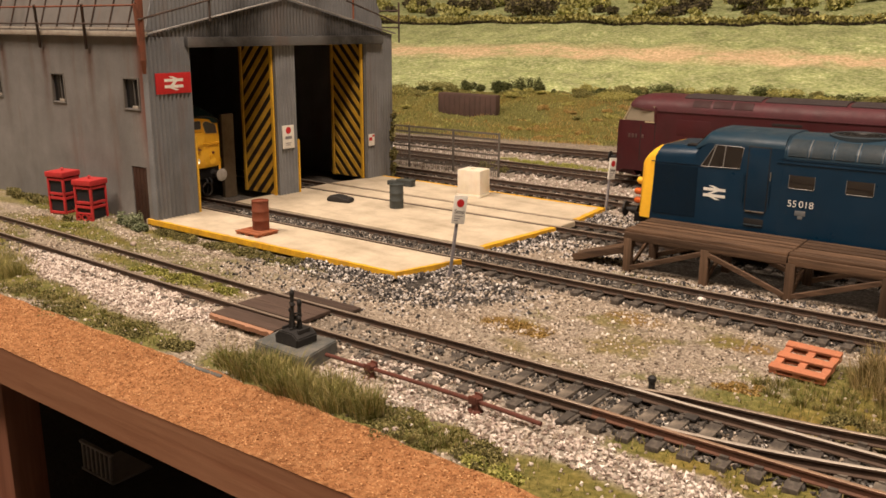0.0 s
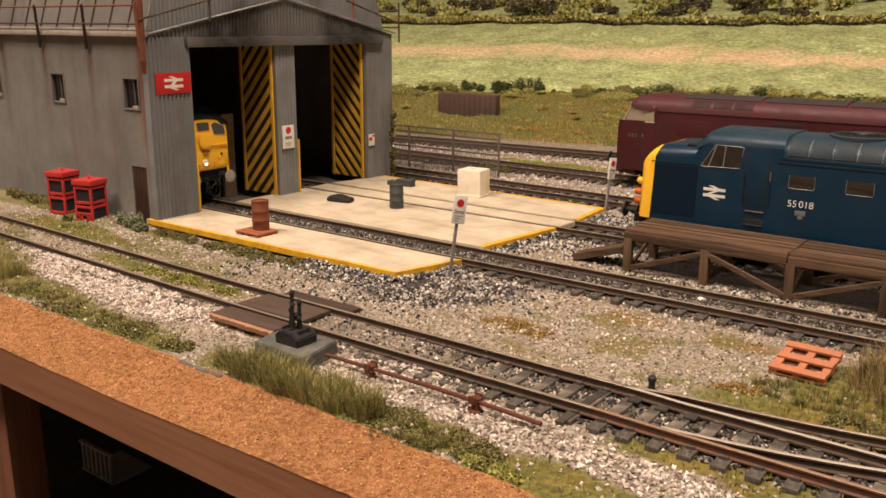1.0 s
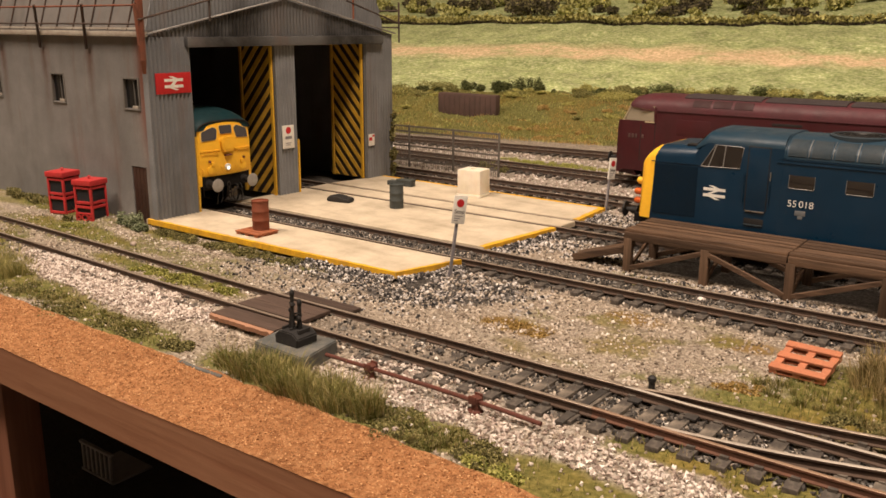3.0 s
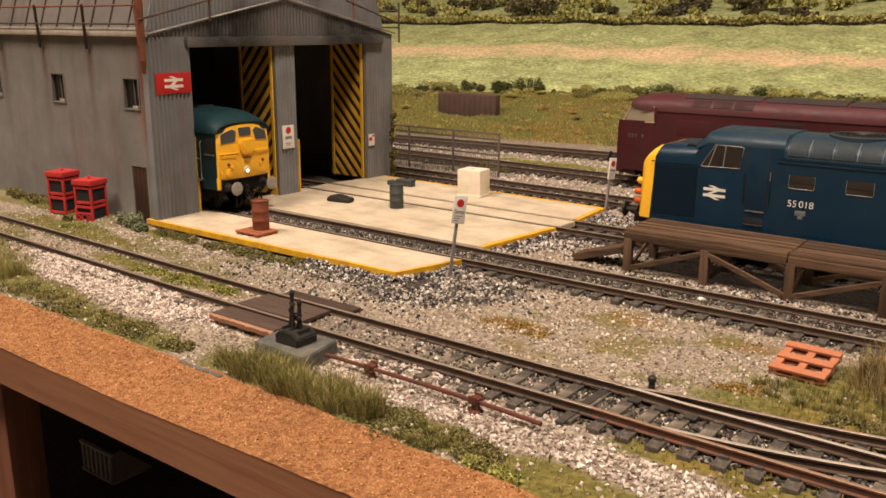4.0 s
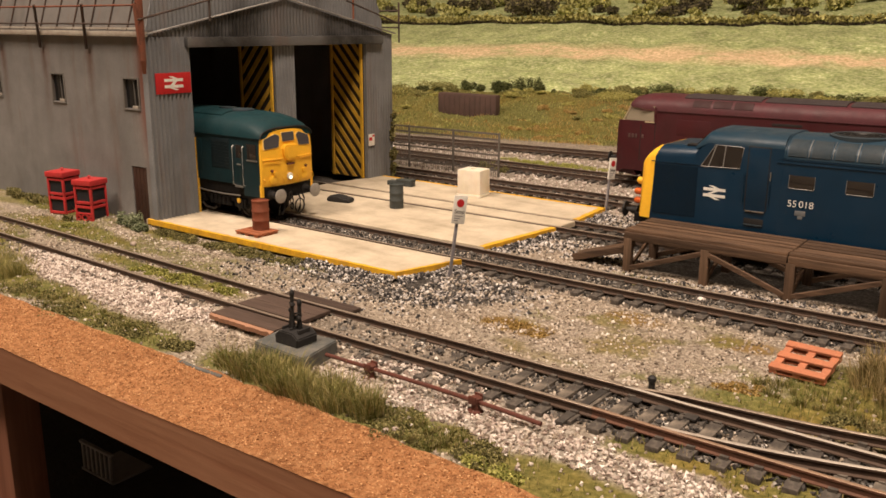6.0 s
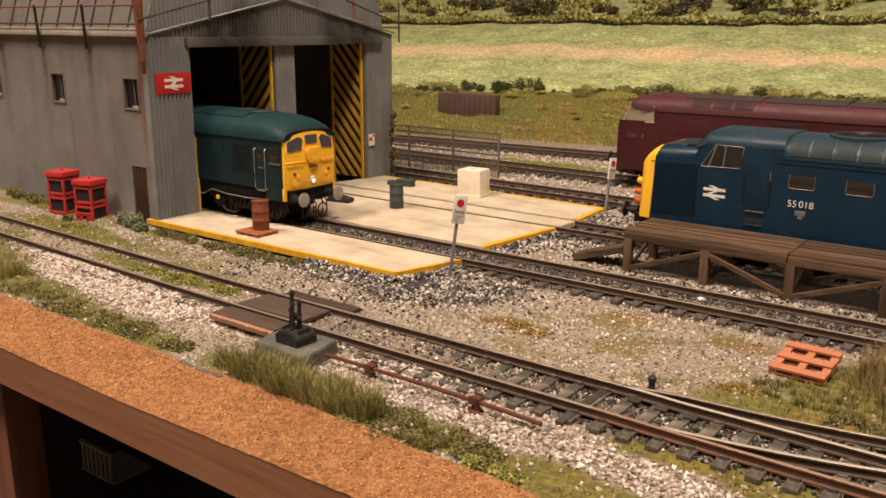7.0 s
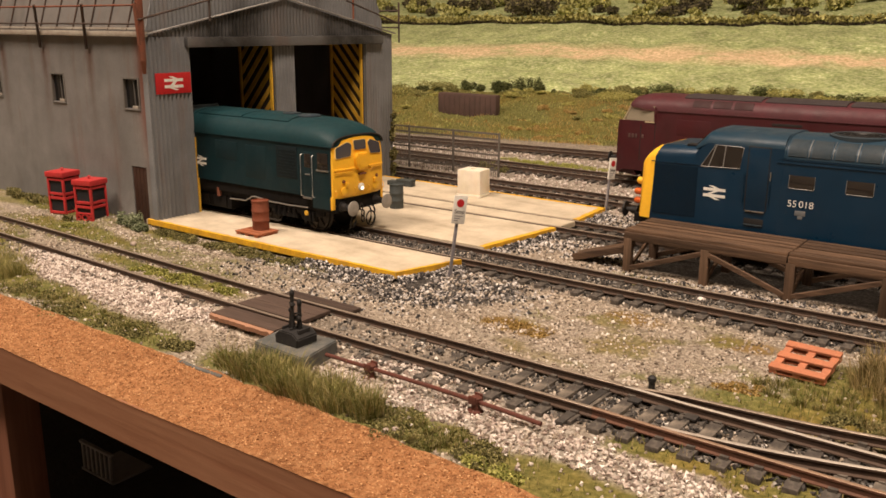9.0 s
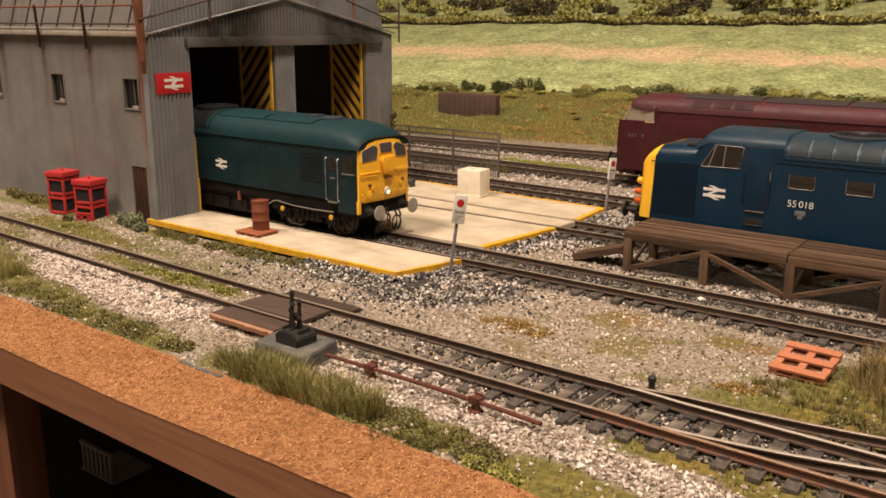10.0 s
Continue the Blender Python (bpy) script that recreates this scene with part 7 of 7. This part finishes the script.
chips("far_ballast", sprinkle(15000, -260, 140, 165, 330, lambda x, y: 0.0 if on_slab(x, y) or patch(x, y, -100, 294, 48, 8) > 0.2 else 0.35 + 0.6 * noise.noise((x / 20, y / 6, 4)), 5, 0.3), (0.6, 1.2), CHIPS_WHITE, "grey-white ballast round the running lines", 15)


def edge_pile():
    """Ballast banked unevenly against the slab edges."""
    rnd = random.Random(52)
    out = []
    for (x0, y0), (x1, y1) in (((-48, -0.3), (0, 0.2)), ((0, 0.2), (9, 31.2)), ((4, 54.2), (10, 106)), ((10, 127.6), (7, 163))):
        length = math.hypot(x1 - x0, y1 - y0)
        ox, oy = (y1 - y0) / length, -(x1 - x0) / length
        for _ in range(int(length * 16)):
            f, r = rnd.random(), rnd.random() ** 1.6
            x, y = x0 + (x1 - x0) * f, y0 + (y1 - y0) * f
            top = -1.9 + 1.0 * noise.noise((x / 7, y / 7, 8.0)) - 2.0 * r
            out.append((x + ox * (0.35 + 4 * r), y + oy * (0.35 + 4 * r), top + rnd.uniform(-0.5, 0.2)))
    return out


chips("banked_ballast", edge_pile(), (0.35, 0.8), CHIPS_MIX, "salt and pepper ballast banked against the slab edges", 21)
CORKBITS = ramp_by_island("loose_cork_grains", [(0.0, (0.20, 0.082, 0.032)), (0.3, (0.34, 0.15, 0.06)), (0.7, (0.46, 0.23, 0.10)), (1.0, (0.66, 0.39, 0.19))])


def cork_grains():
    rnd = random.Random(77)
    out = []
    for _ in range(12000):
        x, k = rnd.uniform(-140, 130), rnd.uniform(0.02, 0.97)
        back = -100.6 + 1.2 * noise.noise((x / 12, 0, 4)) - 2.2 * soft(x, 60, 130)
        y = back + (FACE - back) * k
        out.append((x, y, cork_height(x, k) + 0.05))
    return out


chips("cork_grains", cork_grains(), (0.12, 0.38), CORKBITS, "crumbly orange cork grains along the bench edge", 18)
blades("grass", sprinkle(60000, -260, 205, -101.5, 75, k_grass, 6, 0.0), (0.7, 2.4), BLADES, "short olive static grass in worn patches", 16)


def oval(n, cx, cy, rx, ry, seed, ragged=True):
    rnd = random.Random(seed)
    out = []
    while len(out) < n:
        a, r = rnd.uniform(0, math.tau), math.sqrt(rnd.random())
        x, y = cx + rx * r * math.cos(a), cy + ry * r * math.sin(a)
        if not ragged or rnd.random() < 0.5 + 0.9 * noise.noise((x / 5, y / 5, 6.6)):
            out.append((x, y, ground_height(x, y)))
    return out


def tuft_patch(seed, count, each, cx, cy, rx, ry, height, mat, label, spread=1.1):
    """Many small tufts whose fibres lean outwards from each root."""
    rng = np.random.default_rng(seed)
    roots = np.array(oval(count, cx, cy, rx, ry, seed))
    n = count * each
    p = np.repeat(roots, each, axis=0)
    h = rng.uniform(height[0], height[1], n) * np.repeat(rng.uniform(0.6, 1.15, count), each)
    a = rng.uniform(0, math.tau, n)
    rad = np.sqrt(rng.random(n))
    out = np.stack([np.cos(a), np.sin(a), np.zeros(n)], 1)
    p = p + out * (rad * spread)[:, None]
    d = out * (h * rad * rng.uniform(0.2, 1.0, n))[:, None] + rng.normal(0, 0.3, (n, 3)) * np.array((1, 1, 0))
    b = rng.uniform(0, math.tau, n)
    w = np.stack([np.cos(b), np.sin(b), np.zeros(n)], 1) * 0.08
    up = np.zeros((n, 3))
    up[:, 2] = h
    v = np.stack([p - w - up * 0.06, p + w - up * 0.06, p + d * 0.35 + up * 0.6 + w * 0.8, p + d * 0.35 + up * 0.6 - w * 0.8, p + d + up * 0.95], 1)
    base = (np.arange(n) * 5)[:, None]
    f = np.concatenate([base, base + 1, base + 2, base + 3], 1).tolist() + np.concatenate([base + 3, base + 2, base + 4], 1).tolist()
    return raw("grass_tuft", v.reshape(-1, 3), f, mat, label, "grass", "stuff")


tuft_patch(40, 150, 50, 43, -94.0, 31, 5.5, (2.5, 8.5), BLADES, "tall green and straw grass tuft at the bench edge", 2.4)
tuft_patch(50, 60, 34, 52, -94.5, 24, 5, (3.0, 9.0), HAY, "straw-coloured grass among the green at the bench edge", 2.4)
tuft_patch(41, 70, 40, 88, -95, 20, 5, (1.0, 2.6), BLADES, "low olive grass tuft at the bench edge")
tuft_patch(42, 130, 45, -152, -84, 34, 13, (2.5, 7.5), HAY, "tall green grass tuft beside the siding", 2.2)
tuft_patch(43, 120, 34, 177, 6, 13, 22, (4.0, 10.5), STRAW, "tall dry straw-coloured grass beside the orange pallet", 2.6)
tuft_patch(44, 70, 40, 163, -14, 20, 9, (1.2, 3.2), BLADES, "low olive grass before the orange pallet")
tuft_patch(45, 60, 40, -228, -6, 34, 5, (2.0, 4.5), BLADES, "green grass along the shed foot")
tuft_patch(46, 60, 36, -75, -92, 45, 6, (0.8, 2.2), BLADES, "short brownish grass at the bench edge")
tuft_patch(48, 150, 36, -100, 294, 46, 6, (1.2, 2.8), HAYGREEN, "yellow-green grass strip between the running lines")
tuft_patch(49, 22, 50, 26, -89.5, 13, 2.5, (2.0, 4.5), BLADES, "green grass against the lever block")
tuft_patch(47, 26, 36, 190, -26, 16, 6, (2.0, 4.0), STRAW, "dry grass beside the point")


def low_weeds():
    """Foam weeds: flat clumps set by hand, each of its own size."""
    rng = random.Random(21)
    rows = [(-128, 250, 6, 6, FOAM), (-112, 246, 5, 4, FOAM), (-161, -8, 8.0, 7.5, FOAM_SAGE), (-152, -9, 4.5, 4.0, FOAM_SAGE), (-196, -21, 3.4, 3.4, FOAM), (88, -93.5, 16, 1.2, FOAM), (73, -92, 11, 1.2, FOAM), (102, -95, 12, 1.1, FOAM),
            (-96, -6, 10, 2.2, FOAM), (-74, -5, 12, 2.4, FOAM), (-120, -5, 9, 2.2, FOAM), (-56, -5, 9, 2.0, FOAM), (-136, -5, 8, 2.4, FOAM), (-272, -6, 10, 5, FOAM), (-250, -7, 8, 4, FOAM), (-98, -93, 15, 0.9, FOAM), (-70, -94, 16, 0.9, FOAM), (-40, -93, 16, 0.8, FOAM),
            (-10, -93, 8, 1.6, FOAM), (112, -98, 9, 1.6, FOAM_LIGHT), (60, -14, 10, 0.5, FOAM_BROWN), (70, -16, 8, 0.5, FOAM_BROWN), (-66, -51, 12, 1.2, FOAM_LIGHT), (-84, -52, 8, 1.0, FOAM_LIGHT), (-180, -24, 9, 1.2, FOAM_LIGHT), (-40, -51, 8, 1.0, FOAM_LIGHT),
            (172, -27, 9, 1.6, FOAM), (185, -20, 8, 2.2, FOAM), (140, -20, 7, 0.6, FOAM_BROWN)]
    for k, (x, y, r, h, m) in enumerate(rows):
        z = ground_height(x, y)
        lumps = [((rng.uniform(-r, r) * 0.75, rng.uniform(-r, r) * 0.4, h * rng.uniform(0.1, 0.5)), (r * rng.uniform(0.2, 0.42), r * rng.uniform(0.2, 0.36), h * rng.uniform(0.35, 0.6)), 330) for _ in range(9)]
        name = {FOAM_SAGE: "bushy grey-green weed by the shed wall", FOAM: "low olive foam weeds on the ground", FOAM_BROWN: "rust-brown withered weeds on the gravel", FOAM_LIGHT: "yellow-green moss patch on the ground"}[m]
        leafy("weed", lumps, 0.3, m, name, "weed", 100 + k, m=place(x, y, z), group="weeds")


low_weeds()


def bank():
    """Scrub on the bank, then the hedge and bushes at the top of the meadow."""
    rng = random.Random(33)

    def toe(x):
        return min(TOE + 0.22 * (x + 200), 470) if x > -400 else TOE - 44
    BUSH = ramp_by_island("olive_scrub_leaves", [(0.0, (0.10, 0.105, 0.035)), (0.5, (0.24, 0.23, 0.075)), (1.0, (0.50, 0.45, 0.18))])
    SCRUB = ramp_by_island("rusty_scrub_leaves", [(0.0, (0.28, 0.18, 0.055)), (0.5, (0.47, 0.32, 0.105)), (1.0, (0.62, 0.46, 0.19))])
    YELLOW = ramp_by_island("yellowed_scrub_leaves", [(0.0, (0.24, 0.235, 0.055)), (0.5, (0.45, 0.42, 0.12)), (1.0, (0.64, 0.57, 0.22))])
    DARKER = ramp_by_island("dark_green_leaves", [(0.0, (0.03, 0.04, 0.014)), (0.6, (0.10, 0.115, 0.035)), (1.0, (0.25, 0.25, 0.09))])
    kinds = {DARKER: "round dark green bush at the crest of the bank", BUSH: "dark olive bush on the bank", SCRUB: "rust-brown scrub on the bank", YELLOW: "yellow-green bush on the bank"}
    def shrub(x, y, m, h, r, seed, leaf=0.42, n=330, sink=0.1):
        z = ground_height(x, y) - h * sink
        lumps = [((rng.uniform(-r, r) * 0.6, rng.uniform(-r, r) * 0.45, h * rng.uniform(0.15, 0.62)), (r * rng.uniform(0.3, 0.55), r * rng.uniform(0.3, 0.5), h * rng.uniform(0.26, 0.42)), n) for _ in range(7)]
        leafy("bush", lumps, leaf, m, kinds[m], "bush", seed, m=place(x, y, z), group="bushes on the bank")

    # a ragged row along the crest
    for k in range(90):
        x = -480 + k * 8 + rng.uniform(-14, 14)
        y = toe(x) + rng.uniform(95, 140)
        h = rng.uniform(2, 4) if rng.random() < 0.55 else rng.uniform(4, 11)
        shrub(x, y, BUSH if rng.random() < 0.7 else YELLOW, h, h * rng.uniform(1.0, 2.6), 600 + k)
    # the round dark ones beyond the van body
    for k, (x, y, h) in enumerate(((-325, 507, 15), (-313, 510, 11), (-295, 513, 21), (-270, 515, 26), (-256, 524, 22), (-282, 512, 13), (-365, 480, 11), (-352, 488, 9), (-232, 520, 9))):
        shrub(x, y, DARKER, h * 0.72, h * rng.uniform(0.5, 0.75), 300 + k, 0.4, 420)
    for k in range(52):
        x = -215 + k * 5.6 + rng.uniform(-6, 6)
        y = toe(x) + rng.uniform(120, 150)
        h = rng.uniform(4, 9) if rng.random() < 0.5 else rng.uniform(8, 14)
        shrub(x, y, rng.choice((DARKER, BUSH, BUSH, YELLOW)), h, h * rng.uniform(0.8, 1.6), 800 + k, 0.42, 360)
    # low scrub on the slope
    for k in range(130):
        x = rng.uniform(-470, -40)
        y = toe(x) + rng.uniform(10, 95)
        if -345 < x < -225 and 355 < y < 490:
            continue
        m = SCRUB if x > -240 and rng.random() < 0.6 else YELLOW if rng.random() < 0.88 else BUSH
        h = rng.uniform(2.0, 6.5)
        shrub(x, y, m, h, h * rng.uniform(1.1, 2.2), 320 + k, 0.36, 330, 0.45)

    # turf in drifts of three colours
    def drift(x, y):
        return 0.9 * noise.noise((x / 40, y / 24, 12.0)) + 0.5 * noise.noise((x / 14, y / 10, 3.0)) + 0.25 * soft(x, -250, -180) - 0.1

    def rows(count, seed, keep):
        return sprinkle(count, -480, 240, 350, 640, lambda x, y: keep(drift(x, y)) if toe(x) - 4 < y < toe(x) + 118 + 30 * noise.noise((x / 20, 0, 1)) else 0.0, seed, 0.0)
    OLIVE = ramp_by_island("olive_grass_fibres", [(0.0, (0.10, 0.115, 0.028)), (0.5, (0.25, 0.255, 0.07)), (1.0, (0.48, 0.44, 0.18))], 0.8)
    RUSSET = ramp_by_island("russet_grass_fibres", [(0.0, (0.22, 0.13, 0.035)), (0.5, (0.46, 0.295, 0.09)), (1.0, (0.64, 0.45, 0.18))], 0.8)
    LIME = ramp_by_island("yellow_green_fibres", [(0.0, (0.20, 0.215, 0.045)), (0.5, (0.46, 0.45, 0.12)), (1.0, (0.68, 0.63, 0.26))], 0.8)
    blades("bank_grass", rows(46000, 9, lambda d: 1 - soft(d, -0.1, 0.15)), (1.0, 3.4), OLIVE, "rough olive grass covering the bank", 17, 0.26, 1.1)
    blades("bank_grass", rows(46000, 10, lambda d: soft(d, 0.02, 0.25)), (1.0, 3.2), RUSSET, "russet withered grass in drifts on the bank", 19, 0.26, 1.1)
    blades("bank_grass", rows(34000, 11, lambda d: 0.8 * (1 - soft(abs(d - 0.04), 0.05, 0.2))), (1.0, 3.0), LIME, "yellow-green grass in drifts on the bank", 20, 0.26, 1.1)
    lumps = []
    x = -1000.0
    while x < 330:
        y = toe(x) + 512 + rng.uniform(-4, 4)
        z = ground_height(x, y)
        h = rng.uniform(8, 12)
        lumps.append(((x, y, z + h * 0.45), (9, 5, h * 0.55), 80))
        x += 7.5
    leafy("hedge", lumps, 1.8, ramp_by_island("hedge_leaves", [(0.0, (0.13, 0.12, 0.035)), (0.5, (0.38, 0.35, 0.11)), (1.0, (0.62, 0.57, 0.23))]), "long olive hedge at the top of the meadow", "hedge", 71, "stuff")
    # dark flakes before the hedge's foot stand in for its line of shade
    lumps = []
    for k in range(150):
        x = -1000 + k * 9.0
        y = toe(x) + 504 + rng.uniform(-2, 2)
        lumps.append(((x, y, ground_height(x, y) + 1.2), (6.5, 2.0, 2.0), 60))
    leafy("hedge_bottom", lumps, 1.3, ramp_by_island("dark_hedge_shade", [(0.0, (0.02, 0.016, 0.010)), (0.6, (0.05, 0.04, 0.022)), (1.0, (0.12, 0.10, 0.045))]), "dark flakes standing in for the shade line under the hedge", "hedge", 73, "stuff")
    PALETREE = ramp_by_island("pale_tree_leaves", [(0.0, (0.17, 0.17, 0.045)), (0.5, (0.42, 0.41, 0.13)), (1.0, (0.66, 0.62, 0.28))])
    dark = ramp_by_island("dark_tree_leaves", [(0.0, (0.045, 0.04, 0.028)), (0.6, (0.13, 0.11, 0.062)), (1.0, (0.28, 0.25, 0.11))])
    for k in range(90):
        x = -1000 + k * 15 + rng.uniform(-9, 9)
        y = toe(x) + rng.uniform(550, 680)
        z = ground_height(x, y)
        h = rng.uniform(9, 24)
        light = rng.random() < 0.5
        r = h * rng.uniform(0.7, 1.5)
        lumps = [((rng.uniform(-r, r) * 0.7, rng.uniform(-r, r) * 0.4, h * rng.uniform(0.2, 0.75)), (r * rng.uniform(0.3, 0.55), r * rng.uniform(0.3, 0.5), h * rng.uniform(0.25, 0.4)), 110) for _ in range(6)]
        leafy("bush", lumps, 1.9, PALETREE if light else dark, "yellow-green bush beyond the hedge" if light else "dark leafy bush beyond the hedge", "bush", 400 + k, m=place(x, y, z), group="bushes beyond the hedge")
    # ivy at the shed's far corner
    lumps = [((XF + 0.5, 177 + rng.uniform(-1.5, 1.5), rng.uniform(0, 38)), (1.6, 2.6, 3.0), 60) for _ in range(16)]
    leafy("ivy", lumps, 0.7, FOAM, "dark ivy climbing the shed corner", "ivy", 72)


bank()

for k, (x, y, r) in enumerate(((103.5, 47.5, 1.3), (-131, -27, 1.5), (82, -97.5, 1.1), (80, -98.8, 1.0), (-104, -17, 0.9))):
    bm = B()
    bmesh.ops.create_icosphere(bm, subdivisions=2, radius=r)
    for v in bm.verts:
        v.co *= 1 + 0.35 * noise.noise(v.co * 0.9 + Vector((k * 3, 0, 0)))
        v.co.z *= 0.7
    single("pebble", bm, CHIPS_WHITE, place(x, y, ground_height(x, y) + r * 0.55), "single white pebble lying on the ballast", "pebble", "pebbles")

# ---------------------------------------------------------------- movement
LAMP_X = [(0.0, -172.0), (0.5, -168.8), (1.0, -165.1), (1.5, -161.2), (2.0, -157.2), (2.5, -153.3), (3.0, -147.2), (3.5, -140.2), (4.0, -132.5), (4.5, -124.6), (5.0, -116.9), (5.5, -109.0),
          (6.0, -101.2), (6.5, -93.4), (7.0, -85.6), (7.5, -77.8), (8.0, -70.1), (8.5, -62.3), (9.0, -54.7), (9.5, -46.9), (10.0, -39.2)]


def motions():
    """The locomotive draws out of the shed; its wheels roll with it."""
    walk(LOCO, [(t, place(x - 0.8, 42.4)) for t, x in LAMP_X])
    for w, x0 in LOCO_WHEELS:
        walk(w, [(t, pose(x0 * MM, 0, 7.4 * MM, 0, math.degrees((x - LAMP_X[0][1]) / 7.4), 0)) for t, x in LAMP_X])


motions()
